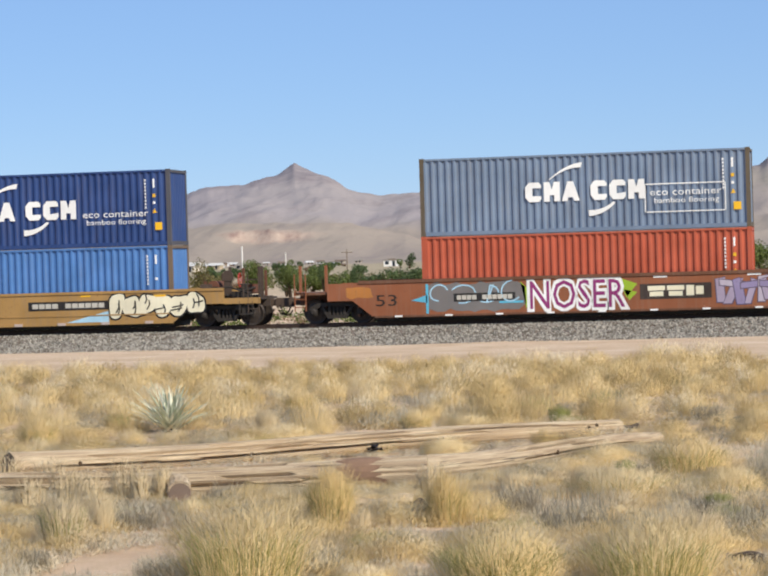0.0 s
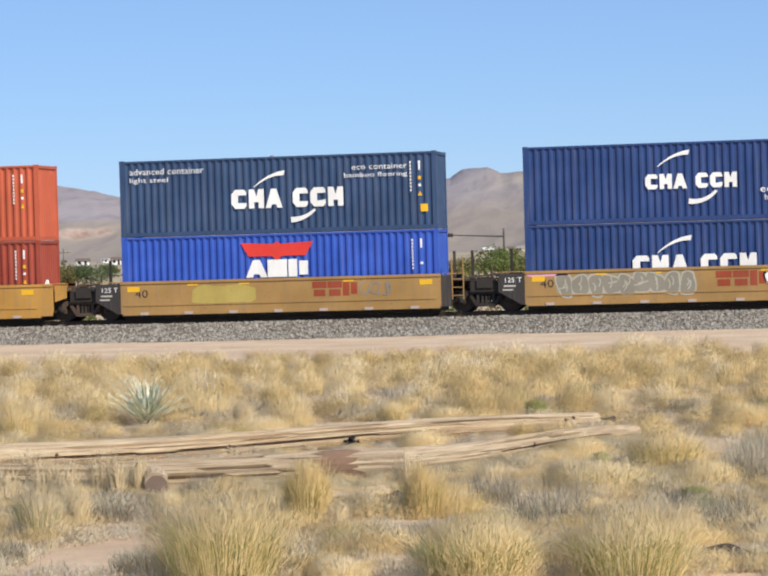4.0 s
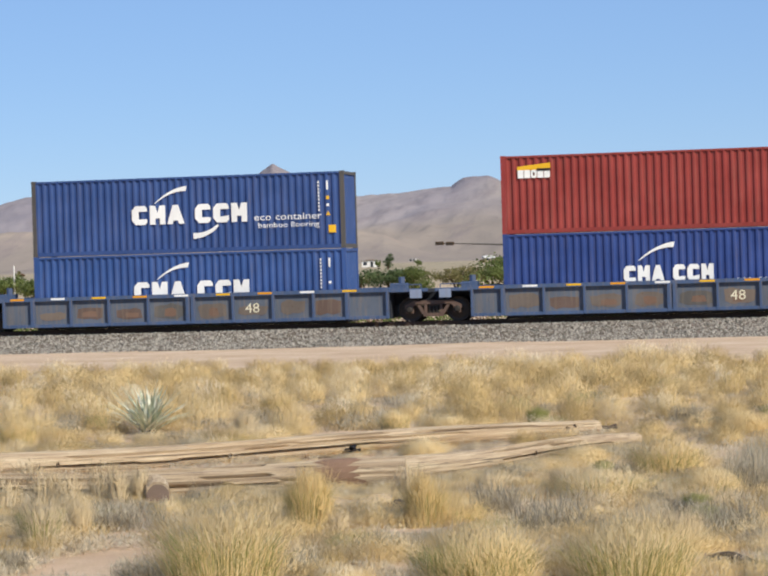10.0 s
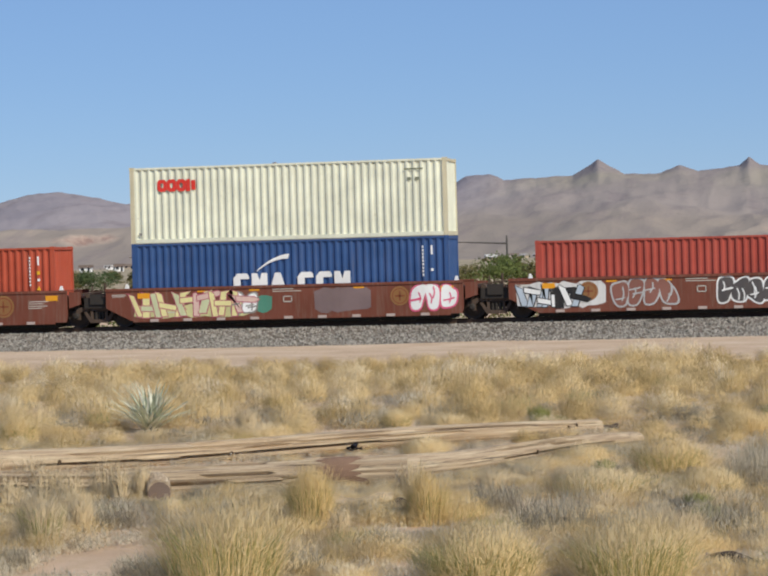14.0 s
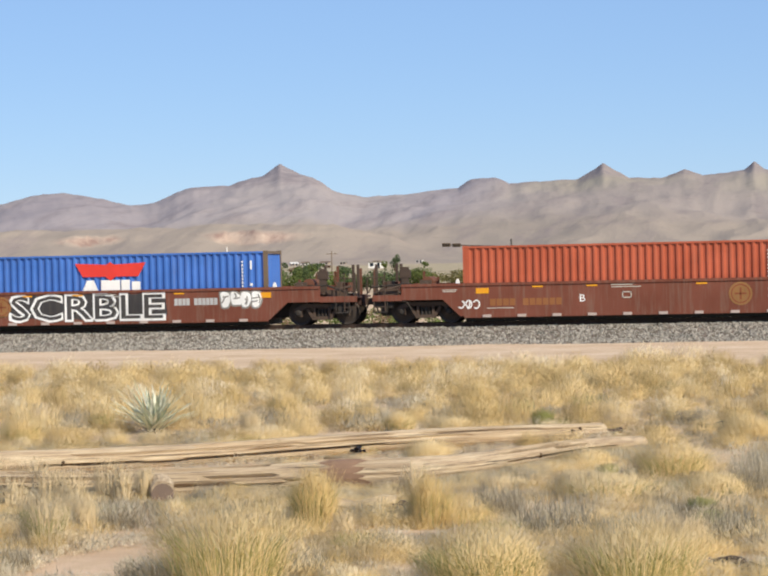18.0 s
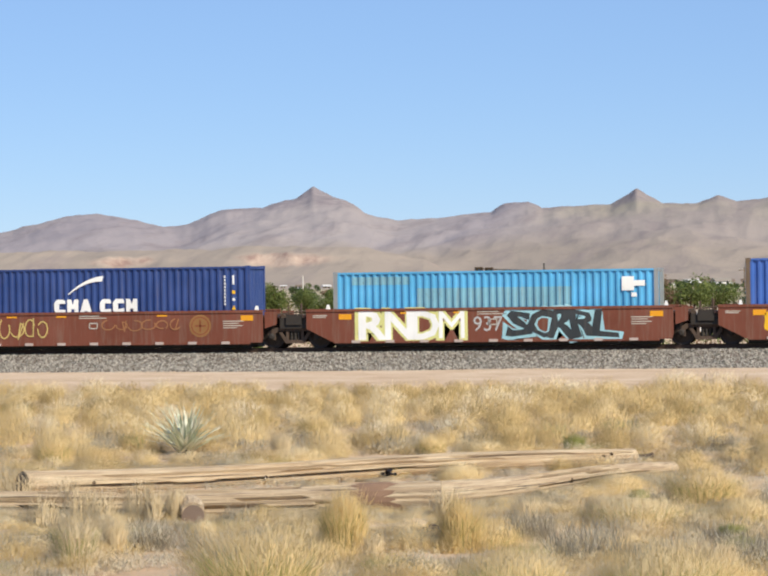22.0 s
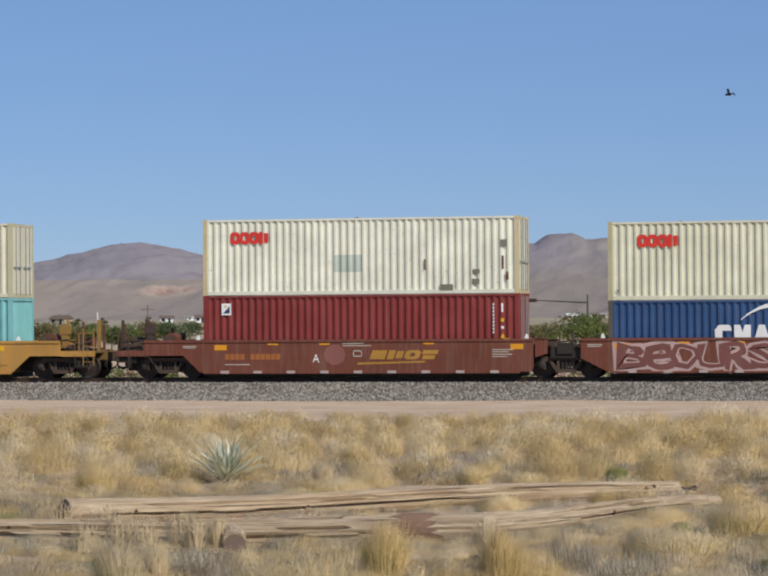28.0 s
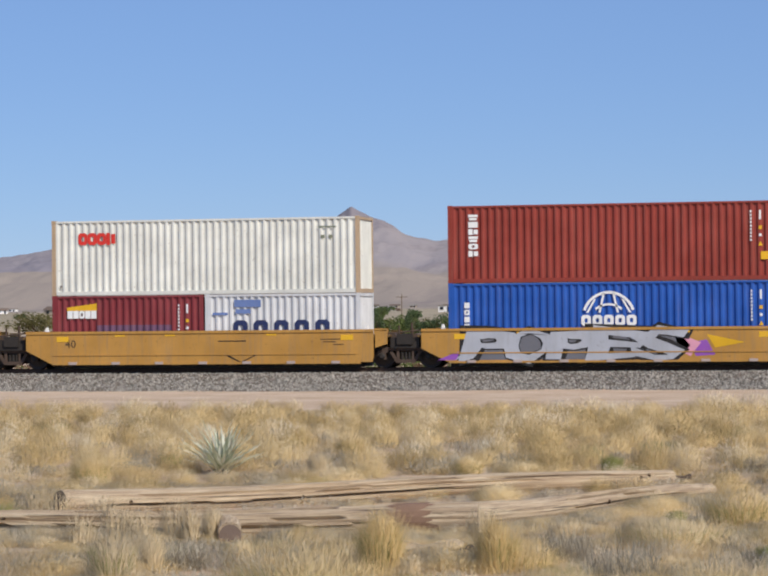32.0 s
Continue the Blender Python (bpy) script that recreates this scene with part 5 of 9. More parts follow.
def container(u, z, length, h, hexa, label, doors="left", post_hex=None, dirt=0.22, rust=0.10):
    """An intermodal box: corrugated sides, posts, rails, castings, doors at one end. x runs from its left end."""
    root = new("shipping_container")
    set_on_train(root, u, z)
    hexa = faded(hexa)
    side = paint(hexa, dirt, 0.52, rust, 0.38)
    frame_mat = paint(post_hex or hexa, dirt + 0.1, 0.65, rust + 0.06)
    key = (round(length, 2), round(h, 2))
    L = length
    for nm, y, o in (("side_panel", 0.012, -1), ("side_panel", W - 0.012, 1)):
        part(nm, shared((nm, key, o), side, lambda bm: corrugated(bm, POST, L - POST, y, 0.15, h - 0.09, o)), None, root)
    part("roof_panel", shared(("roof_panel", key), side, lambda bm: box(bm, 0.05, L - 0.05, 0.03, W - 0.03, h - 0.06, h - 0.022)), None, root)
    part("floor_panel", shared(("floor_panel", key), frame_mat, lambda bm: box(bm, 0.05, L - 0.05, 0.05, W - 0.05, 0.05, 0.15)), None, root)
    for y in (0.0, W - 0.06):
        part("bottom_rail", shared(("bottom_rail", key, y > 1), side, lambda bm: box(bm, 0.17, L - 0.17, y, y + 0.06, 0.01, 0.155)), None, root)
        part("top_rail", shared(("top_rail", key, y > 1), side, lambda bm: box(bm, 0.17, L - 0.17, y, y + 0.06, h - 0.095, h - 0.02)), None, root)
    for x in (0.0, L - POST):
        for y in (0.0, W - POST):
            part("corner_post", shared(("corner_post", key, x > 1, y > 1), frame_mat, lambda bm: box(bm, x, x + POST, y, y + POST, 0.12, h - 0.12)), None, root)
            for zz in (0.0, h - 0.12):
                part("corner_casting", shared(("corner_casting", key, x > 1, y > 1, zz > 1), frame_mat, lambda bm: box(bm, x - (0.006 if x < 1 else -0.0), x + 0.178 if x < 1 else x + POST + 0.006, y - (0.006 if y < 1 else 0), y + POST + (0.006 if y > 1 else 0), zz, zz + 0.12)), None, root)
    for x, o in ((0.03, -1), (L - 0.03, 1)):
        is_door = (doors == "left") == (o < 0)
        part("header", shared(("header", key, o), frame_mat, lambda bm: box(bm, x - 0.03, x + 0.03, POST, W - POST, h - 0.13, h - 0.02)), None, root)
        part("end_sill", shared(("end_sill", key, o), frame_mat, lambda bm: box(bm, x - 0.03, x + 0.03, POST, W - POST, 0.0, 0.15)), None, root)
        if not is_door:
            part("end_panel", shared(("end_panel", key, o), side, lambda bm: corrugated_end(bm, x, 0.15, h - 0.13, o)), None, root)
        else:
            rods = plain("galvanised_rod", "a7a49c", 0.5, 0.4)
            for y0, y1 in ((POST + 0.005, W / 2 - 0.005), (W / 2 + 0.005, W - POST - 0.005)):
                d = part("door", shared(("door", key, o, y0 > 1), side, lambda bm: box(bm, x - 0.022, x + 0.022, y0, y1, 0.155, h - 0.135)), None, root)
                for yy in (y0 + (y1 - y0) * 0.3, y0 + (y1 - y0) * 0.72):
                    part("lock_rod", shared(("lock_rod", key, o, round(yy, 2)), rods, lambda bm: rod(bm, (x + o * 0.05, yy, 0.1), (x + o * 0.05, yy, h - 0.1), 0.024, n=6)), None, d)
                    part("lock_handle", shared(("lock_handle", key, o, round(yy, 2)), rods, lambda bm: box(bm, x + o * 0.05 - 0.03, x + o * 0.05 + 0.03, yy - 0.25, yy + 0.1, 1.15, 1.21)), None, d)
    return tagged(root, label, "container", "containers on the train")


def repaint(root, L, x0, x1, z0, z1, material, name="repaint_patch"):
    """A repainted stretch of the side, lying in its corrugations."""
    p = (L - 2 * POST) / max(1, round((L - 2 * POST) / 0.278))
    a, b = POST + round((x0 - POST) / p) * p, POST + max(1, round((x1 - POST) / p)) * p
    bm = bmesh.new()
    corrugated(bm, a, b, 0.009, z0, z1, -1)
    return part(name, bm, material, root)


def id_marks(root, L, h, yellow=True, white=WHITE):
    """The columns of small markings near the right end, too small to read."""
    x = L - 1.02
    codes = plates("code_patch", root, [rect(x + 0.02, x + 0.08, h - 0.45 - 0.13 * i, h - 0.37 - 0.13 * i) for i in range(9)] + [rect(x + 0.35, x + 0.42, h - 0.70, h - 0.36)]
           + [rect(x + 0.34, x + 0.44, h - 1.32, h - 1.22)], white)
    tagged(codes, kind="stuff")
    if yellow:
        plates("caution_label", root, [rect(x + 0.33, x + 0.45, h - 1.06, h - 0.93), ((x + 0.31, h - 1.66), (x + 0.48, h - 1.66), (x + 0.395, h - 1.49))], AMBER)


def swoosh(root, x, z, w, mat=WHITE):
    """A sweep from a sharp tip to a broad slanted end."""
    up, dn = [], []
    for i in range(11):
        s = i / 10
        zz = z - 0.46 * w + 0.40 * w * (1 - (1 - s) ** 2)
        t = 0.10 * w * s ** 0.8
        up.append((x + w * (0.02 + 1.0 * s), zz + t * 0.9))
        dn.append((x + w * (0.05 + 0.93 * s), zz - t * 0.6))
    plates("painted_mark", root, [(dn[i], dn[i + 1], up[i + 1], up[i]) for i in range(10)], mat)


def line_logo(root, h, x=3.9, w=4.6, z=1.1, hh=0.72, tail=True, mat=WHITE):
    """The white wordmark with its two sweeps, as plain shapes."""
    mark(root, "cma cgm", x, z, w, hh, mat)
    swoosh(root, x + w * 0.20, z + hh + w * 0.145, w * 0.28, mat)
    if tail:
        plates("painted_mark", root, quads_arc(x + w * 0.52, z - 0.18 + w * 0.22, w * 0.26, w * 0.31, 272, 318, 9, 0.6), mat)


def eco_text(root, x=8.72, z=0.78, upper=False):
    lettering("lettering", root, "eco container", x, z + 0.34, 2.6, 0.24, WHITE)
    lettering("lettering", root, "bamboo flooring", x + 0.15, z, 2.35, 0.26, WHITE)


def amber_square(root, L, z):
    outline("caution_label", root, rect(L - 0.62, L - 0.34, z + 0.04, z + 0.33), AMBER)


def triton(root, h, x=0.78, n=6, w=0.36):
    mark_down(root, "tbitoh"[:n], x, h - 0.32, w, 1.62 * n / 6, WHITE)


def ooc(root, h, x=1.08):
    mark(root, "oool", x, h - 0.95, 1.5, 0.46, SIGN_RED, gap=0.02)


def wing_logo(root, h):
    plates("painted_mark", root, [((4.95, h - 0.86), (5.85, h - 0.86), (6.05, h - 1.02), (6.25, h - 0.86), (7.15, h - 0.86), (7.45, h - 0.34), (6.2, h - 0.4), (6.05, h - 0.3), (5.9, h - 0.4), (4.65, h - 0.34))], SIGN_RED, y=-0.008)
    mark(root, "abl", 4.85, h - 1.65, 2.4, 0.66, WHITE, gap=0.06)


def small_wing(root, h, x=0.32):
    outline("painted_mark", root, rect(x, x + 0.72, h - 0.52, h - 0.33), SIGN_RED)
    mark(root, "abl", x - 0.02, h - 0.85, 0.8, 0.3, WHITE, gap=0.05)


HC, STD = 2.896, 2.591
FLOOR = 0.264


def stack(u, low, up=None):
    """Boxes of one unit: (length, height, colour, label, marks, options)."""
    L, h, c, lab, deco, opt = low
    b = container(u + opt.get("dx", 0), FLOOR, L, h, c, lab, **{k: v for k, v in opt.items() if k != "dx"})
    deco(b, L, h)
    if up:
        L2, h2, c2, lab2, deco2, opt2 = up
        t = container(u + opt2.get("dx", 0), FLOOR + opt.get("lift", 0) + h + 0.004, L2, h2, c2, lab2, **{k: v for k, v in opt2.items() if k != "dx"})
        deco2(t, L2, h2)


def d_cgm_eco(b, L, h):
    line_logo(b, h)
    eco_text(b)
    id_marks(b, L, h)
    amber_square(b, L, h - 2.35)


def d_cgm(b, L, h):
    line_logo(b, h, 3.9, 4.6, 0.95 if h > 2.7 else 0.8, 0.72, False)
    id_marks(b, L, h, False)


def d_ids(b, L, h):
    id_marks(b, L, h)


def d_triton(b, L, h):
    triton(b, h)
    id_marks(b, L, h)


def d_ooc(b, L, h):
    ooc(b, h)
    plates("code_patch", b, [rect(10.7, 10.85, h - 0.82, h - 0.7), rect(11.0, 11.15, h - 0.82, h - 0.7), rect(10.6, 11.3, h - 0.42, h - 0.36)], paint("7d826c", 0.2))
    outline("painted_mark", b, rect(0.32, 0.42, 0.3, 0.4), GREY_PAINT)


FORTY = 12.192
TWENTY = 6.058
BLUE_D, BLUE_M = "24407a", "4f79ba"
OFFWHITE = "dfe0c8"


def blue_upper(b, L, h):
    mark(b, "cma cgm", 4.45, 1.18, 3.4, 0.55, WHITE)
    swoosh(b, 4.9, 2.55, 1.2)
    plates("painted_mark", b, quads_arc(6.2, 1.75, 0.95, 1.15, 262, 322, 9, 0.5), WHITE)
    eco_text(b, 8.65, 0.62)
    id_marks(b, L, h)
    amber_square(b, L, h - 2.35)


def grey_cgm(b, L, h):
    line_logo(b, h, 3.9, 4.5, 1.15)
    eco_text(b, 8.55, 0.9)
    plates("border", b, [rect(8.35, 11.3, 0.62, 0.66), rect(8.35, 11.3, 1.64, 1.68), rect(8.35, 8.39, 0.62, 1.68), rect(11.26, 11.3, 0.62, 1.68)], WHITE)
    id_marks(b, L, h)
    amber_square(b, L, h - 2.3)


def eco_high(b, L, h):
    line_logo(b, h, 4.3, 4.4, 0.95)
    lettering("lettering", b, "eco container", 9.0, h - 0.62, 2.1, 0.2, WHITE)
    lettering("lettering", b, "bamboo flooring", 8.7, h - 0.95, 2.4, 0.22, WHITE)
    lettering("lettering", b, "advanced container", 0.4, h - 0.55, 2.9, 0.24, WHITE)
    lettering("lettering", b, "light steel", 0.4, h - 0.9, 1.5, 0.24, WHITE)
    id_marks(b, L, h)
    amber_square(b, L, h - 2.3)


def wing_low(b, L, h):
    wing_logo(b, h)
    id_marks(b, L, h, False)


def small_wing_low(b, L, h):
    small_wing(b, h)
    id_marks(b, L, h, False)


def twenty_c(b, L, h):
    mark(b, "oal", 0.62, h - 0.95, 0.95, 0.55, WHITE)
    id_marks(b, L, h)


def twenty_cgm(b, L, h):
    mark(b, "cma cgm", 1.05, 0.95, 4.1, 0.72, WHITE)
    swoosh(b, 1.9, 2.45, 1.15)
    id_marks(b, L, h, False)


def pale_blue(b, L, h):
    for q in ((1.6, 3.9, 1.1, 2.05), (4.6, 6.8, 0.9, 2.1), (7.3, 9.7, 1.0, 2.1)):
        repaint(b, L, *q, paint("4a95bd", 0.35, 0.65, 0.1))
    plates("painted_mark", b, [rect(10.85, 11.6, h - 0.62, h - 0.36), rect(11.0, 11.25, h - 0.8, h - 0.625), rect(11.0, 11.25, h - 0.355, h - 0.3)], WHITE)
    plates("caution_label", b, [rect(11.2, 11.55, 0.95, 1.35), rect(11.3, 11.5, 1.45, 1.6)], ORANGE_REFLECT)
    mark_down(b, "bbbbb", 0.42, 1.4, 0.1, 0.9, WHITE)


def beacon(b, L, h):
    plates("painted_mark", b, [((0.62, h - 0.55), (1.85, h - 0.55), (1.85, h - 0.3), (0.62, h - 0.42))], AMBER)
    mark(b, "bbobb", 0.62, h - 0.85, 1.22, 0.3, WHITE, gap=0.1)
    outline("painted_mark", b, rect(1.35, 1.85, h - 0.6, h - 0.5), BLACK, y=-0.009)
    id_marks(b, L, h)


def cgm_eco_low(b, L, h):
    mark(b, "cma cgm", 4.4, 0.98, 3.35, 0.62, WHITE)
    swoosh(b, 4.95, 2.4, 1.35)
    lettering("lettering", b, "eco container", 8.5, 0.88, 2.5, 0.24, WHITE)
    id_marks(b, L, h)


def big45(b, L, h):
    outline("painted_mark", b, rect(1.0, 2.3, h - 1.0, h - 0.35), WHITE)
    mark(b, "bobab", 1.1, h - 0.92, 1.1, 0.2, paint("3a66b8"), y=-0.01)
    lettering("lettering", b, "45", L - 0.58, h - 1.2, 0.42, 0.5, WHITE, y=-0.012)
    plates("post", b, [rect(0.74, 0.95, 0.02, h - 0.02), rect(L - 0.95, L - 0.74, 0.02, h - 0.02)], paint("4a4a52", 0.35), y=-0.008)
    plates("code_patch", b, [rect(L - 1.75, L - 1.65, h - 0.45 - 0.13 * i, h - 0.36 - 0.13 * i) for i in range(13)], WHITE)


def big45w(b, L, h):
    small_wing(b, h, 1.05)
    lettering("lettering", b, "45", L - 0.6, h - 1.2, 0.44, 0.5, WHITE, y=-0.012)
    plates("post", b, [rect(0.74, 0.95, 0.02, h - 0.02), rect(L - 0.95, L - 0.74, 0.02, h - 0.02)], paint("4a4a52", 0.35), y=-0.008)
    plates("code_patch", b, [rect(L - 1.75, L - 1.65, h - 0.45 - 0.13 * i, h - 0.36 - 0.13 * i) for i in range(9)], WHITE)


def red_slash(b, L, h):
    plates("painted_mark", b, [rect(0.72, 1.05, h - 0.85, h - 0.4, 0.06), rect(0.8, 1.2, h - 1.55, h - 1.15, 0.05)], WHITE)
    id_marks(b, L, h)


def sea(b, L, h):
    outline("painted_mark", b, rect(0.55, 1.34, h - 0.86, h - 0.38), SIGN_RED)
    mark(b, "eeaoo", 1.42, h - 0.86, 2.2, 0.46, WHITE)
    outline("repaint_patch", b, rect(5.7, 6.1, h - 0.4, h - 0.14), BLACK)
    id_marks(b, L, h)


def pale_single(b, L, h):
    for q in ((3.1, 8.9, 0.9, 1.95), (0.6, 2.8, h - 0.5, h - 0.2),):
        repaint(b, L, *q, paint("6fa3b5", 0.5, 0.7, 0.15), "repaint_patch")
    plates("painted_mark", b, [rect(10.85, 11.3, h - 0.82, h - 0.3), rect(11.3, 11.7, h - 0.65, h - 0.45), rect(11.2, 11.4, h - 1.05, h - 0.9)], WHITE)


def dark_cgm(b, L, h):
    mark(b, "cma cgm", 4.4, h - 1.75, 3.4, 0.55, WHITE)
    swoosh(b, 4.95, h - 0.35, 1.45)
    id_marks(b, L, h)


def panel_mark(b, L, h):
    outline("painted_mark", b, rect(0.55, 1.1, h - 2.5, h - 0.15), WHITE)
    mark_down(b, "oobboobo", 0.68, h - 0.3, 0.28, 2.0, paint("6d7f80"))
    id_marks(b, L, h)


def tex(b, L, h):
    mark_down(b, "leh", 0.62, h - 0.4, 0.24, 1.25, WHITE)
    id_marks(b, L, h)
    outline("caution_label", b, rect(L - 1.3, L - 0.9, 1.0, 1.2), AMBER)
    rnd = random.Random(8)
    for i in range(6):
        x = rnd.uniform(2, 9.5)
        outline("rust_stain", b, [(x + math.cos(a) * 0.28, 1.35 + math.sin(a) * 0.2) for a in (0, 0.8, 1.6, 2.4, 3.2, 4.0, 4.8, 5.6)], paint("7d3a32", 0.2), y=-0.006 - 0.0008 * i)


def square_logo(b, L, h):
    outline("painted_mark", b, rect(0.72, 1.1, h - 0.75, h - 0.3), WHITE)
    outline("painted_mark", b, ((0.78, h - 0.68), (1.04, h - 0.68), (1.04, h - 0.4)), NAVY, y=-0.009)
    outline("painted_mark", b, ((0.80, h - 0.45), (0.95, h - 0.45), (0.88, h - 0.36)), AMBER, y=-0.010)
    id_marks(b, L, h)
    amber_square(b, L, h - 2.0)


def label_low(b, L, h):
    outline("painted_mark", b, rect(0.6, 1.75, h - 0.85, h - 0.28), WHITE)
    outline("painted_mark", b, rect(1.3, 1.7, h - 0.78, h - 0.4), PALE_YELLOW, y=-0.009)
    id_marks(b, L, h, False)


def cgm_boxed(b, L, h):
    mark(b, "cma cgm", 3.85, 0.95, 4.55, 0.72, WHITE)
    swoosh(b, 4.8, 2.45, 1.3)
    plates("border", b, [rect(8.5, 11.3, 1.0, 1.04), rect(8.5, 11.3, 1.5, 1.54), rect(8.5, 8.54, 1.0, 1.5), rect(11.26, 11.3, 1.0, 1.5)], WHITE)
    plates("code_patch", b, [rect(8.7, 11.1, 1.12, 1.2), rect(8.8, 11.0, 1.3, 1.38)], WHITE)
    id_marks(b, L, h, False)


def patched_white(b, L, h):
    ooc(b, h)
    for q in ((5.1, 6.15, 0.85, 1.5),):
        repaint(b, L, *q, paint("b9c4b4", 0.3), "repaint_patch")
    plates("dent_patch", b, [rect(10.42, 10.7, 0.35, 0.55), rect(10.45, 10.72, 0.75, 0.9), rect(11.5, 11.75, 1.75, 2.0), rect(9.2, 9.7, 0.12, 0.35)], paint("7c7a68", 0.3), y=-0.007)
    plates("rust_stain", b, [rect(11.55, 11.62, 0.9, 1.4), rect(11.7, 11.8, 0.5, 0.8), rect(8.6, 8.66, 0.9, 1.3)], RUSTY, y=-0.008)


def china(b, L, h):
    mark(b, "ohina", 2.85, h - 1.72, 2.2, 0.74, WHITE)
    mark(b, "ohibbino", 5.55, h - 1.72, 3.5, 0.74, WHITE)
    plates("code_patch", b, [rect(10.8, 11.6, h - 0.42, h - 0.34), rect(10.8, 11.2, h - 0.56, h - 0.48), rect(11.35, 11.6, h - 0.56, h - 0.48)], WHITE)
    plates("caution_label", b, [rect(10.85, 11.05, h - 0.95, h - 0.75), rect(11.3, 11.5, h - 0.95, h - 0.75)], AMBER)


def patched_teal(b, L, h):
    outline("painted_mark", b, rect(0.58, 1.1, 0.3, h - 0.18), WHITE)
    mark_down(b, "oobboobo", 0.7, h - 0.35, 0.27, 2.1, paint("5f7f7a"))
    for q in ((1.9, 2.7, 0.85, 2.0), (9.45, 10.75, 0.9, 2.0),):
        repaint(b, L, *q, paint("3b86b0", 0.3), "repaint_patch")
    for q in ((4.4, 5.3, 1.35, 1.75), (9.1, 9.4, 1.35, 1.75),):
        repaint(b, L, *q, CREAM, "repaint_patch")
    for q in ((6.95, 7.9, 0.15, 1.1), (9.4, 10.8, 2.05, 2.75), (1.8, 2.7, 0.15, 0.75),):
        repaint(b, L, *q, paint("8fc4ae", 0.3), "repaint_patch")
    plates("scratch", b, [((1.35, h - 0.25), (1.5, h - 0.3), (1.95, h - 0.75), (1.85, h - 0.75))], paint("5c4b23"), y=-0.007)
    id_marks(b, L, h)


def horse(b, L, h):
    plates("painted_mark", b, [((0.38, h - 0.72), (0.7, h - 0.58), (0.85, h - 0.8), (0.7, h - 0.95)), ((0.65, h - 0.62), (1.05, h - 0.45), (1.35, h - 0.75), (1.15, h - 1.05), (0.8, h - 1.0)), ((1.05, h - 0.45), (1.1, h - 0.3), (1.25, h - 0.5)), ((1.2, h - 0.7), (1.6, h - 0.85), (1.3, h - 1.0))], WHITE)
    mark(b, "cboooo", 1.6, h - 0.62, 1.85, 0.22, WHITE)
    for q in ((1.0, 1.5, h - 1.75, h - 1.1),):
        repaint(b, L, *q, paint("2f66c0"), "repaint_patch")
    for q in ((10.05, 10.45, 0.9, h - 0.15), (10.55, 10.75, 0.9, h - 0.15),):
        repaint(b, L, *q, paint("43362f", 0.4, 0.8, 0.3), "rust_stain")
    id_marks(b, L, h)


def globe(b, L, h):
    cx, cz = 6.0, h - 1.35
    sh = quads_arc(cx, cz, 0.9, 1.0, 18, 162, 16)
    sh += quads_arc(cx, cz - 0.25, 0.72, 0.8, 50, 130, 10)
    for s in (-1, 1):
        sh += [((cx + s * 0.30, cz + 0.2), (cx + s * 0.38, cz + 0.2), (cx + s * 0.22, cz + 0.92), (cx + s * 0.14, cz + 0.92)), ((cx + s * 0.75, cz + 0.2), (cx + s * 0.84, cz + 0.2), (cx + s * 0.55, cz + 0.7), (cx + s * 0.47, cz + 0.7))]
    plates("painted_mark", b, sh, WHITE)
    mark(b, "ooooo", cx - 1.05, cz - 0.28, 2.1, 0.40, WHITE)
    mark(b, "hhibbino", cx - 0.95, cz - 0.60, 1.9, 0.24, WHITE)
    mark_down(b, "bobb", 0.6, h - 0.7, 0.2, 1.05, WHITE)
    id_marks(b, L, h)


def white20(b, L, h):
    mark(b, "ooooo", 1.0, h - 1.62, 4.0, 0.62, NAVY, gap=0.3)
    plates("painted_mark", b, [rect(1.15, 2.2, h - 0.5, h - 0.22), rect(1.2, 1.8, h - 0.75, h - 0.58), rect(0.3, 0.9, h - 0.8, h - 0.7)], paint("6d84b5"))


def red20(b, L, h):
    plates("painted_mark", b, [((0.6, h - 0.58), (1.8, h - 0.58), (1.8, h - 0.3), (0.6, h - 0.45))], AMBER)
    mark(b, "bbobb", 0.6, h - 0.88, 1.2, 0.3, WHITE, gap=0.1)
    for q in ((1.9, 4.8, 0.9, 1.45),):
        repaint(b, L, *q, paint("6a4a63", 0.3), "repaint_patch")
    id_marks(b, L, h)


UNITS = {0: -15.60, 1: -37.43, 2: -52.88, 3: -68.41, 4: -83.85, 5: -99.29, 6: -120.28, 7: -138.31, 8: -156.43, 9: -174.55, 10: -192.62, 11: -214.00, 12: -229.43, 13: -244.71, 14: -260.33,
         15: -276.04, 16: -295.68, 17: -311.05, 18: -326.46, 19: -341.83, 20: -357.26, 21: -377.07, 22: -392.53, 23: -408.03, 24: -423.43, 25: -438.94, 26: -458.87, 27: -474.48, 28: -490.05, 29: -505.63, 30: -521.2}


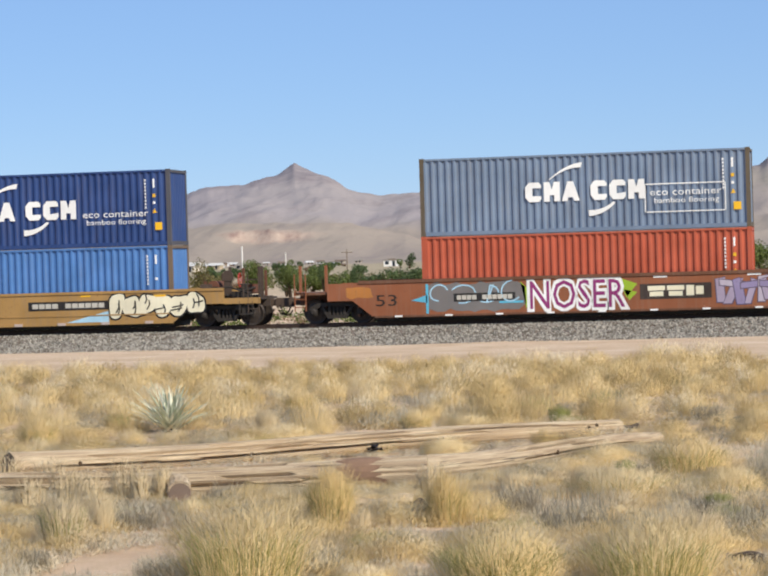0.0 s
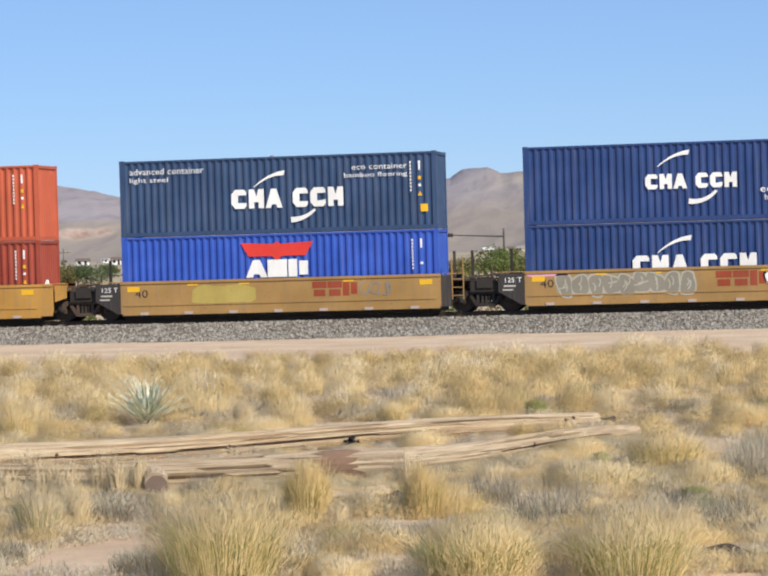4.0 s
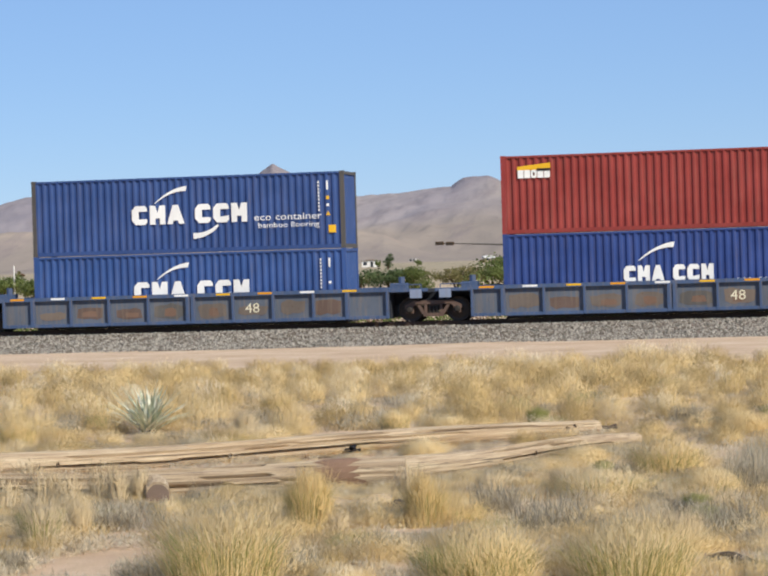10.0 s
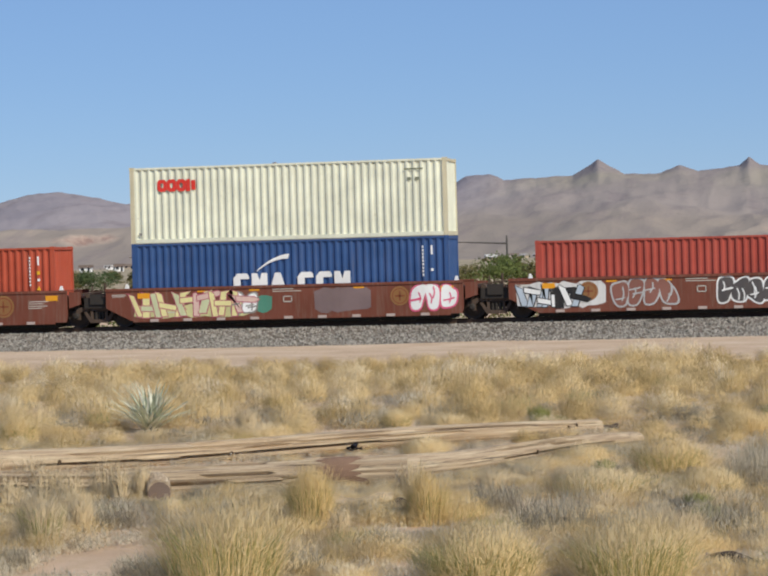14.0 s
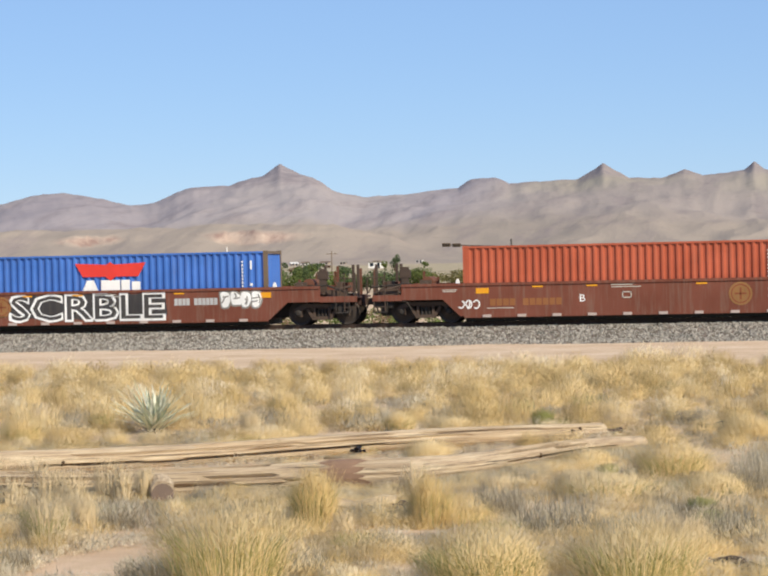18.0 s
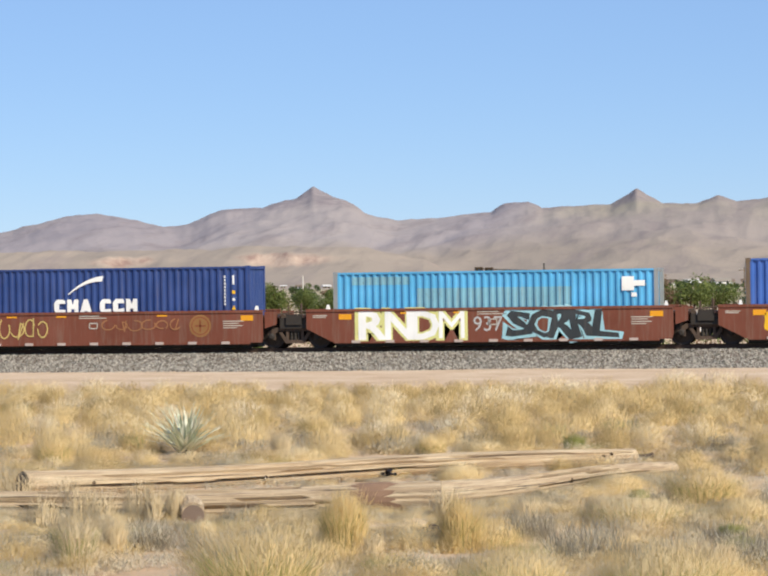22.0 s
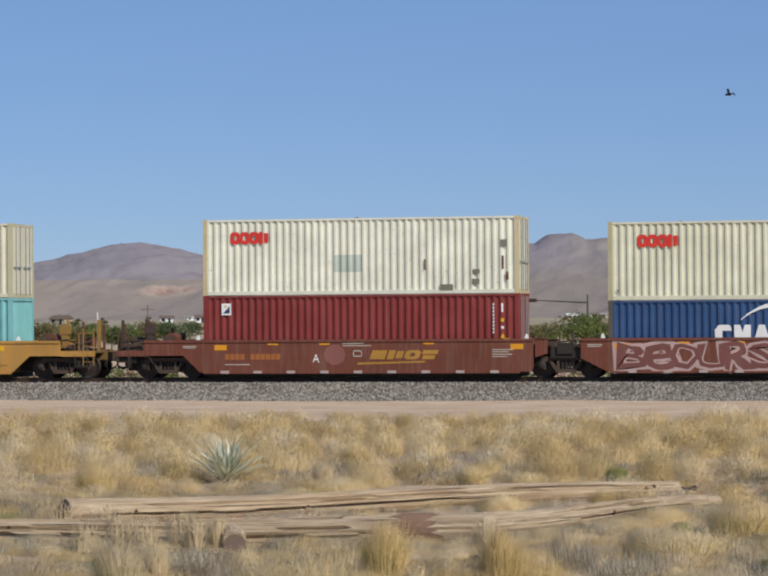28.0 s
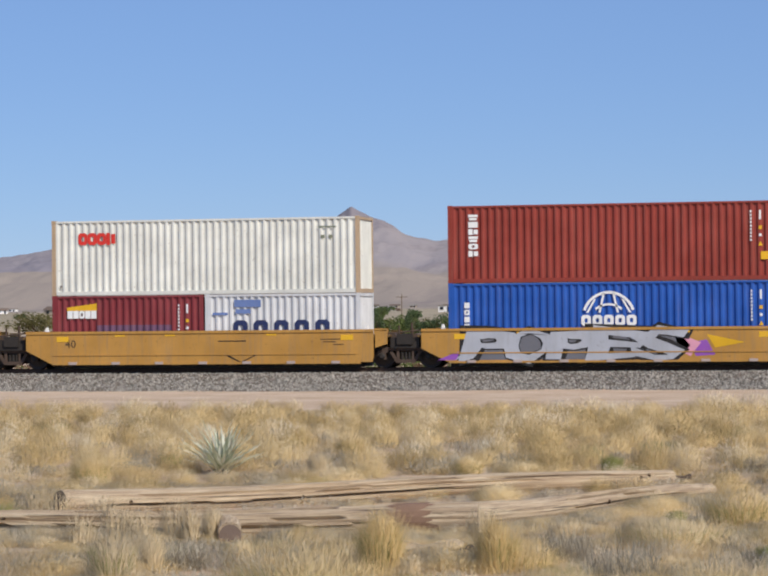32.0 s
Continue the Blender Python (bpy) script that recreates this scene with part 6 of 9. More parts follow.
def load():
    U = UNITS
    dl = {"doors": "left"}
    dr = {"doors": "right"}
    brown_post = {"post_hex": "6b5a48"}
    rusty_post = {"post_hex": "c9ba92", "rust": 0.16}
    stack(U[0], (FORTY, HC, "b5553f", "brick-red corrugated shipping container in a well car", d_ids, dl), (FORTY, HC, "6f7f93", "faded grey-blue corrugated shipping container with white markings", grey_cgm, {"post_hex": "5a4f3e", "dirt": 0.4}))
    stack(U[1], (FORTY, HC, BLUE_M, "pale blue corrugated shipping container in a yellow well car", small_wing_low, brown_post), (FORTY, HC, BLUE_D, "dark blue shipping container with white markings", d_cgm_eco, {"post_hex": "4a4a50"}))
    stack(U[2], (FORTY, HC, "c4704f", "faded orange corrugated shipping container", d_ids, dl), (FORTY, HC, "b4513a", "orange-red corrugated shipping container with a white column mark", lambda b, L, h: (d_triton(b, L, h), amber_square(b, L, h - 2.3)), dl))
    stack(U[3], (FORTY, HC, BLUE_D, "dark blue shipping container with a white wordmark", d_cgm, dl), (FORTY, HC, BLUE_D, "dark blue shipping container with slim white markings", blue_upper, dl))
    stack(U[4], (FORTY, HC, "2f55bd", "bright blue shipping container with a red wing mark", wing_low, dl), (FORTY, HC, "31486f", "slate-blue shipping container with white lettering", eco_high, dl))
    stack(U[5], (FORTY, HC, "9c4030", "brick-red shipping container with a white column mark", d_triton, dl), (FORTY, HC, "bf5a40", "orange-red corrugated shipping container on another container", d_triton, dl))
    stack(U[6], (TWENTY, STD, "bf5233", "short orange shipping container in a blue well car", twenty_c, dl), (FORTY, HC, OFFWHITE, "off-white corrugated shipping container with a red mark", d_ooc, {"post_hex": "d8d6b8"}))
    b = container(U[6] + FORTY - TWENTY, FLOOR, TWENTY, STD, "33507f", "short dark blue shipping container in a blue well car")
    twenty_cgm(b, TWENTY, STD)
    stack(U[7], (FORTY, HC, "a8432f", "red-orange shipping container with a white column mark", d_triton, dl), (FORTY, HC, "63b4e0", "light blue shipping container with darker repainted patches", pale_blue, {"post_hex": "3f6f88", "dirt": 0.35}))
    stack(U[8], (FORTY, HC, "2a4284", "navy blue shipping container with a white wordmark", cgm_eco_low, dl), (FORTY, HC, "8f3431", "dark red shipping container with a yellow and white label", beacon, {"post_hex": "8f3431"}))
    stack(U[9], (FORTY, STD, "31508f", "blue shipping container with a white wordmark", d_cgm, dl), (FORTY, HC, "2f4a86", "dark blue shipping container with white markings", d_cgm_eco, {"post_hex": "4d4a46"}))
    stack(U[10], (FORTY, HC, "a33d3b", "red shipping container with a white wordmark", d_cgm, dl), (13.716, HC, "3f62a8", "long blue shipping container overhanging the one below", big45, {"dx": -0.76, "post_hex": "45464c"}))
    stack(U[11], (FORTY, STD, "ad4a40", "red corrugated shipping container low in a brown well car", d_ids, dl))
    stack(U[12], (FORTY, HC, "2f5088", "blue shipping container with a white wordmark", d_cgm, dl), (FORTY, HC, OFFWHITE, "cream-white shipping container with a red mark", d_ooc, {"post_hex": "c9c0a0"}))
    stack(U[13], (FORTY, HC, "b44c34", "orange-red shipping container low in a brown well car", d_triton, dl))
    stack(U[14], (FORTY, STD, "a8432f", "red shipping container with white slashes", red_slash, dl), (13.716, HC, "40649f", "long blue shipping container overhanging the one below", big45w, {"dx": -0.76, "post_hex": "45464c"}))
    stack(U[15], (FORTY, STD, "b4573f", "faded orange-red shipping container low in a brown well car", d_ids, dl))
    stack(U[16], (FORTY, STD, "3f6fc4", "blue shipping container with a red wing mark", wing_low, brown_post))
    stack(U[17], (FORTY, HC, "4a74b8", "blue shipping container with a red square and white wordmark", sea, brown_post))
    stack(U[18], (FORTY, HC, "3c62b4", "blue shipping container with a large red wing mark", wing_low, brown_post))
    stack(U[19], (FORTY, STD, "55a7dd", "light blue shipping container with greyed repainted areas", pale_single, {"post_hex": "8a8f90", "doors": "right"}))
    stack(U[20], (FORTY, HC, "24407f", "navy blue shipping container with a white wordmark", dark_cgm, dl))
    stack(U[21], (FORTY, HC, "52b8b4", "turquoise shipping container with a white panel", panel_mark, dr), (FORTY, HC, "e9e6d0", "white shipping container with rusty posts and a red mark", d_ooc, rusty_post))
    stack(U[22], (FORTY, HC, "a04540", "faded red shipping container with rust stains", tex, dr), (FORTY, HC, "9c352a", "dark red shipping container with a small white label", square_logo, dl))
    stack(U[23], (FORTY, HC, "8f3c3a", "dull red shipping container with a white label", label_low, dr), (FORTY, HC, "d3d6b8", "greenish-white shipping container with a red mark", d_ooc, {"doors": "right", "post_hex": "b9b894"}))
    stack(U[24], (FORTY, STD, "2f4f80", "blue shipping container with a white wordmark and box", cgm_boxed, {"post_hex": "5b5548"}), (FORTY, HC, "d8d6ba", "cream-white shipping container with a red mark", d_ooc, {"post_hex": "b9b08a"}))
    stack(U[25], (FORTY, HC, "873130", "dark red shipping container with a small square label", square_logo, dr), (FORTY, HC, "e2e2cc", "white shipping container with dents and rusty edges", patched_white, {"doors": "right", "post_hex": "c9b98e", "rust": 0.18}))
    stack(U[26], (FORTY, HC, "7cbab8", "pale turquoise shipping container with white block marks", china, dl), (FORTY, HC, "d6d2b8", "dull cream shipping container with a red mark", d_ooc, {"doors": "right", "post_hex": "bdb894"}))
    stack(U[27], (FORTY, HC, "34487a", "dark blue shipping container with a white figure mark", horse, {"post_hex": "4b5260"}), (FORTY, HC, "58b49e", "green shipping container patched in blue and cream", patched_teal, {"doors": "right", "post_hex": "57a890", "dirt": 0.35}))
    stack(U[28], (FORTY, HC, "1f57b4", "bright blue shipping container with a white globe mark", globe, dr), (FORTY, HC, "94392f", "brick-red shipping container with a white column mark", lambda b, L, h: (d_triton(b, L, h), amber_square(b, L, h - 2.2)), dl))
    stack(U[29], (TWENTY, STD, "853039", "short dark red shipping container with a yellow label", red20, dl), (FORTY, HC, "dcdcd0", "white shipping container with rusty corners and a red mark", d_ooc, {"post_hex": "b59c7c", "rust": 0.16}))
    b = container(U[29] + FORTY - TWENTY, FLOOR, TWENTY, STD, "d5d6d4", "short white shipping container with navy block marks")
    white20(b, TWENTY, STD)


load()


# ---- well cars ----
AX, AXZ = 0.90, 0.46


def truck(parent, x, material):
    """A two-axle truck centred at x: side frames with springs and bearing boxes, a bolster, two turning wheelsets."""
    def frames(bm):
        for y0, y1 in ((0.05, 0.21),):
            prism(bm, ((-0.98, 0.44), (-0.62, 0.66), (0.62, 0.66), (0.98, 0.44), (1.08, 0.50), (1.08, 0.62), (0.72, 0.80), (-0.72, 0.80), (-1.08, 0.62), (-1.08, 0.50)), y0, y1)
            prism(bm, ((-0.62, 0.62), (-0.36, 0.20), (0.36, 0.20), (0.62, 0.62), (0.50, 0.64), (0.30, 0.33), (-0.30, 0.33), (-0.50, 0.64)), y0 + 0.01, y1 - 0.01)
            for s in (-1, 1):
                box(bm, s * 0.29 - 0.05, s * 0.29 + 0.05, y0, y1, 0.30, 0.68)
                box(bm, s * AX - 0.14, s * AX + 0.14, y0 - 0.03, y1 + 0.02, 0.33, 0.58)
    t = part("truck", shared("truck_frame", material, frames), None, parent, m=pose(x, 0, 0))
    part("side_frame", shared("truck_frame", material, frames), None, t, m=pose(0, 2.18, 0))
    part("bolster", shared("truck_bolster", material, lambda bm: box(bm, -0.2, 0.2, 0.2, 2.24, 0.42, 0.74)), None, t)
    for sx in (-0.14, 0.0, 0.14):
        part("spring", shared("truck_spring", STEEL_DARK, lambda bm: lathe(bm, ((0.055, 0.33), (0.06, 0.40), (0.05, 0.47), (0.06, 0.54), (0.055, 0.60)), 8, "z")), None, t, m=pose(sx, 0.13, 0))
    for s in (-1, 1):
        part("bearing_cap", shared("bearing_cap", STEEL_DARK, lambda bm: lathe(bm, ((0.13, 0.03), (0.13, -0.03), (0.07, -0.07)), 12)), None, t, m=pose(s * AX, 0.02, AXZ))
        w = part("wheelset", shared("wheelset", WHEEL_TREAD, lambda bm: (
            lathe(bm, ((0.09, 0.36), (0.17, 0.40), (0.36, 0.43), (0.455, 0.40), (0.455, 0.50), (0.485, 0.53), (0.485, 0.56), (0.38, 0.55), (0.10, 0.57)), 22),
            lathe(bm, ((0.10, 1.87), (0.38, 1.89), (0.485, 1.88), (0.485, 1.91), (0.455, 1.94), (0.455, 2.04), (0.36, 2.01), (0.17, 2.04), (0.09, 2.08)), 22),
            rod(bm, (0, 0.15, 0), (0, 2.29, 0), 0.085, n=10))), None, t, m=pose(s * AX, 0, AXZ))
        WHEELS.append((w, s * AX, parent, x))
    return t


def brake_wheel(parent, x, z, material):
    def mk(bm):
        for i in range(14):
            a, b = 2 * math.pi * i / 14, 2 * math.pi * (i + 1) / 14
            rod(bm, (0, math.cos(a) * 0.27, math.sin(a) * 0.27), (0, math.cos(b) * 0.27, math.sin(b) * 0.27), 0.02, n=5)
        for i in range(4):
            a = math.pi * i / 2
            rod(bm, (0, 0, 0), (0, math.cos(a) * 0.27, math.sin(a) * 0.27), 0.015, n=5)
    part("brake_wheel", shared("brake_wheel", material, mk), None, parent, m=pose(x, 0.5, z))


def ladder(parent, x, z0, z1, material, y=-0.22):
    for dx in (0.0, 0.42):
        part("ladder_rail", shared(("ladder_rail", round(z1 - z0, 2)), material, lambda bm: rod(bm, (0, 0, 0), (0, 0, z1 - z0), 0.024, n=6)), None, parent, m=pose(x + dx, y, z0))
    n = int((min(z1, 1.5) - z0) / 0.3)
    for i in range(n):
        part("rung", shared("rung", material, lambda bm: rod(bm, (0, 0, 0), (0.42, 0, 0), 0.018, n=6)), None, parent, m=pose(x, y, z0 + 0.15 + i * 0.3))


def posts(parent, xs, z0, z1, material, y=0.4):
    for i, x in enumerate(xs):
        part("handrail_post", shared(("handrail_post", round(z1 - z0, 2)), material, lambda bm: box(bm, -0.05, 0.05, -0.04, 0.04, 0, z1 - z0)), None, parent, m=pose(x, y + 1.6 * (i % 2), z0))


def coupler(parent, x, sgn):
    def mk(bm):
        box(bm, -0.1, 0.62, 1.10, 1.34, 0.72, 0.98)
        prism(bm, ((0.55, 0.66), (0.95, 0.66), (1.0, 0.82), (0.95, 1.02), (0.55, 1.02)), 1.0, 1.42)
    def hose(bm):
        pts = [(0.5, 0.75), (0.6, 0.5), (0.75, 0.36), (0.92, 0.40), (1.0, 0.55)]
        for a, b in zip(pts, pts[1:]):
            rod(bm, (a[0], 0.85, a[1]), (b[0], 0.85, b[1]), 0.03, n=6)
    turn = pose(x, 0, 0) if sgn > 0 else pose(x, 2.438, 0, 0, 0, 180)
    part("coupler", shared("coupler", STEEL_BROWN, mk), None, parent, m=turn)
    part("air_hose", shared("air_hose", RUBBER, hose), None, parent, m=turn)


YN, YF = -0.24, -0.17             # near face and back of the near side sill


def machinery(parent, x, sgn, material):
    """Brake gear and brackets crowding a coupler end: x is the deck's inner edge."""
    d = lambda k: x + sgn * k
    part("gear_case", shared("gear_case", STEEL_BROWN, lambda bm: (box(bm, -0.22, 0.22, 0.15, 0.75, 1.26, 1.62), rod(bm, (0, 0.1, 1.45), (0, 0.0, 1.45), 0.13, n=10))), None, parent, m=pose(d(0.45), 0, 0))
    part("brake_mast", shared("brake_mast", material, lambda bm: (box(bm, -0.13, 0.13, 0.3, 0.5, 1.2, 2.12), box(bm, -0.2, 0.2, 0.28, 0.52, 1.72, 2.02))), None, parent, m=pose(d(1.25), 0, 0))
    part("valve_body", shared("valve_body", STEEL_DARK, lambda bm: (rod(bm, (0, 0.2, 1.34), (0, 0.6, 1.34), 0.14, n=10), box(bm, -0.3, -0.08, 0.2, 0.5, 1.22, 1.52), rod(bm, (-0.3, 0.2, 1.3), (0.4, 0.2, 1.12), 0.03, n=6))), None, parent, m=pose(d(0.95), 0, 0))
    part("lever_rod", shared("lever_rod", STEEL_DARK, lambda bm: (rod(bm, (-0.7, -0.2, 0.98), (0.6, -0.2, 0.82), 0.025, n=6), rod(bm, (0.6, -0.2, 0.82), (0.75, -0.2, 0.55), 0.025, n=6))), None, parent, m=pose(d(1.7), 0, 0))
    part("bracket", shared("end_bracket", STEEL_DARK, lambda bm: (box(bm, -0.35, 0.35, -0.1, 0.05, 0.62, 1.0), box(bm, -0.1, 0.1, -0.14, 0.0, 0.4, 0.7))), None, parent, m=pose(d(2.0), 0, 0))
    part("grab_iron", shared("grab_iron", material, lambda bm: (rod(bm, (-0.3, -0.2, 1.1), (-0.3, -0.2, 1.75), 0.022, n=5), rod(bm, (0.3, -0.2, 1.1), (0.3, -0.2, 1.75), 0.022, n=5), rod(bm, (-0.3, -0.2, 1.75), (0.3, -0.2, 1.75), 0.022, n=5))), None, parent, m=pose(d(2.3), 0, 0))


def rigging(parent, x, sgn):
    """Pipes, rods and a rack behind the posts of a coupler end."""
    d = lambda k: x + sgn * k
    for k, zt2, yy in ((0.15, 1.72, 1.3), (0.75, 1.95, 1.7), (1.6, 2.2, 1.5), (2.55, 2.1, 1.2)):
        part("rack_post", shared(("rack_post", zt2), RUSTY, lambda bm: box(bm, -0.045, 0.045, -0.04, 0.04, 1.1, zt2)), None, parent, m=pose(d(k), yy, 0))
    part("train_pipe", shared("train_pipe", STEEL_DARK, lambda bm: (rod(bm, (-1.2, -0.12, 1.38), (0.2, -0.12, 1.5), 0.035, n=6), rod(bm, (0.2, -0.12, 1.5), (0.9, -0.12, 1.22), 0.035, n=6), rod(bm, (-0.8, -0.12, 0.92), (0.8, -0.12, 0.98), 0.04, n=6))), None, parent, m=pose(d(1.3), 0, 0))
    part("tool_box", shared("tool_box", RUSTY, lambda bm: box(bm, -0.28, 0.28, 0.9, 1.4, 1.2, 1.58)), None, parent, m=pose(d(1.9), 0, 0))
    part("step_iron", shared("step_iron", STEEL_DARK, lambda bm: (rod(bm, (-0.25, -0.22, 0.95), (-0.25, -0.22, 0.45), 0.025, n=5), rod(bm, (0.25, -0.22, 0.95), (0.25, -0.22, 0.45), 0.025, n=5), rod(bm, (-0.25, -0.22, 0.45), (0.25, -0.22, 0.45), 0.03, n=5))), None, parent, m=pose(d(2.1), 0, 0))


def joint_gear(parent, x, material):
    """The dark castings and piping where two units share a truck."""
    part("joint_casting", shared("joint_casting", STEEL_DARK, lambda bm: (box(bm, -0.55, 0.55, -0.05, 0.3, 0.76, 1.16), box(bm, -0.3, 0.3, -0.12, 0.0, 0.9, 1.3))), None, parent, m=pose(x, 0, 0))
    part("pipe_run", shared("pipe_run", STEEL_BROWN, lambda bm: (rod(bm, (-0.7, -0.1, 1.3), (0.6, -0.1, 1.42), 0.03, n=6), rod(bm, (-0.2, -0.1, 1.3), (-0.2, -0.1, 1.62), 0.035, n=6), rod(bm, (0.25, 0.1, 1.25), (0.25, 0.1, 1.7), 0.05, n=6))), None, parent, m=pose(x, 0, 0))


def sill(parent, pts, material, key):
    """Both side sills of a car."""
    part("side_sill", shared(("side_sill", key), material, lambda bm: prism(bm, pts, YN, YF)), None, parent)
    part("side_sill", shared(("side_sill_far", key), material, lambda bm: prism(bm, pts, W - YF, W - YN)), None, parent)


# pinkish lug paint, lightened: sunlit line along the sill bottom put into colour
LIT_LUG = paint("b9a79c", 0.4, 0.7, 0.1)
STENCIL = paint("26211b", 0.2, 0.7, 0.02)
LIGHT_STENCIL = paint("c2bcae", 0.3, 0.7, 0.02)
FS = YN - 0.006


def bars(parent, rects, material=LIGHT_STENCIL, y=FS):
    """Small stencilled writing that cannot be read."""
    return tagged(plates("stencil_patch", parent, [rect(*r) for r in rects], material, y), kind="stuff")


def word(parent, body, x, z, w, h, fill, edge, y=FS, slant=0.0, fat=0.05, bold=0.0, wild=0.0):
    """Sprayed letters with an outline, fat ones letter by letter; wild ones lean into each other and throw out barbs."""
    g = 0.035 * h
    letters = [(body, x, w)] if not bold else [(ch, x + k * w / len(body), w / len(body) * (1.06 if wild else 0.97)) for k, ch in enumerate(body)]
    field = (x, z, h, wild) if wild else None
    if wild:
        rnd = random.Random(len(body) * 7 + ord(body[0]))
        for k in range(len(body) + 1):             # barbs and arrow tips behind the letters
            cx, top = x + k * w / len(body), rnd.random() < 0.5
            zz, dz = (z + h * 0.82, h * 0.2) if top else (z + h * 0.18, -h * 0.2)
            lean = rnd.uniform(-0.5, 0.5) * h
            tip = (cx + lean, min(z + h * 1.06, max(z - 0.04, zz + dz)))
            for mat, e, yy in ((edge, 0.05, y + 0.002), (fill, 0.0, y + 0.001)):
                outline("graffiti_barb", parent, [(cx - 0.14 * h - e, zz), (cx + 0.14 * h + e, zz), (tip[0] + e, tip[1] + (e if top else -e) * 0.6)] if not top else
                        [(cx + 0.14 * h + e, zz), (cx - 0.14 * h - e, zz), (tip[0] - e, tip[1] + e * 0.6)][::-1], mat, yy)
    for k, (ch, xx, ww) in enumerate(letters):
        yy = y - 0.0004 * k
        wide = 0.0 if ch == "M" else bold         # narrow inner corners fill up when swollen
        lettering("graffiti_outline", parent, ch, xx - g, z - g, ww + 2 * g, h + 2 * g, edge, yy, fat + wide, "sprayed letter outline", slant, field)
        lettering("graffiti_fill", parent, ch, xx, z, ww, h, fill, yy - 0.006, wide, "sprayed letters", slant, field)


def smear(parent, x0, x1, z0, z1, material, y=FS, seed=1):
    """An uneven rolled or sprayed patch with ragged ends."""
    rnd = random.Random(seed + int(x0 * 100))
    n = max(3, int((x1 - x0) / 0.22))
    up, dn = [], []
    for k in range(n + 1):
        x = x0 + (x1 - x0) * k / n
        edge = 0.12 if k in (0, n) else 0.0
        dn.append((x + rnd.uniform(-0.05, 0.05), z0 + (z1 - z0) * (rnd.uniform(0.0, 0.16) + edge)))
        up.append((x + rnd.uniform(-0.05, 0.05), z1 - (z1 - z0) * (rnd.uniform(0.0, 0.14) + edge)))
    return plates("smeared_paint", parent, [(dn[k], dn[k + 1], up[k + 1], up[k]) for k in range(n)], material, y)


def scrawl(parent, x, z, w, h, material, seed, strokes_n=7, y=FS, thick=0.05):
    """Sprayed loops that cannot be read."""
    rnd = random.Random(seed)
    cell = w / strokes_n
    lines = []
    for i in range(strokes_n):
        cx, cz = x + (i + 0.5) * cell, z + h * 0.5
        a0, a1 = rnd.uniform(0, 6.28), rnd.uniform(3.4, 5.8)
        sx, sz = cell * rnd.uniform(0.38, 0.56), h * rnd.uniform(0.34, 0.48)
        line = [(cx + math.cos(a0 + a1 * k / 9) * sx, cz + math.sin(a0 + a1 * k / 9) * sz * (1 - 0.03 * k)) for k in range(10)]
        if rnd.random() < 0.55:
            line += [(cx + cell * rnd.uniform(-0.1, 0.3), z + h * rnd.uniform(0.0, 0.2)), (cx + cell * rnd.uniform(0.2, 0.55), z + h * rnd.uniform(0.7, 1.0))]
        lines.append(line)
    return tagged(strokes("graffiti_line", parent, lines, thick * 0.5, material, y), kind="stuff")


def strokes(name, parent, lines, r, material, y):
    """Broad sprayed strokes with rounded joints, each laid a hair over the last."""
    bm = bmesh.new()
    k = 0
    for pts in lines:
        for i, (px, pz) in enumerate(pts):
            yy = y - 0.00012 * k
            k += 1
            bm.faces.new([bm.verts.new((px + math.cos(math.pi * j / 4) * r, yy, pz + math.sin(math.pi * j / 4) * r)) for j in range(8)])
            if i + 1 < len(pts):
                qx, qz = pts[i + 1]
                d = math.hypot(qx - px, qz - pz) or 1
                nx, nz = -(qz - pz) / d * r, (qx - px) / d * r
                yy = y - 0.00012 * k
                k += 1
                bm.faces.new([bm.verts.new(p) for p in ((px - nx, yy, pz - nz), (qx - nx, yy, qz - nz), (qx + nx, yy, qz + nz), (px + nx, yy, pz + nz))])
    return part(name, bm, material, parent)


def curve(ctrl, n=4):
    """A smooth line through the control points."""
    p = [ctrl[0]] + list(ctrl) + [ctrl[-1]]
    out = []
    for i in range(1, len(p) - 2):
        for j in range(n):
            t = j / n
            out.append(tuple(0.5 * (2 * p[i][q] + (p[i + 1][q] - p[i - 1][q]) * t + (2 * p[i - 1][q] - 5 * p[i][q] + 4 * p[i + 1][q] - p[i + 2][q]) * t * t
                                    + (3 * p[i][q] - p[i - 1][q] - 3 * p[i + 1][q] + p[i + 2][q]) * t ** 3) for q in (0, 1)))
    return out + [tuple(ctrl[-1])]


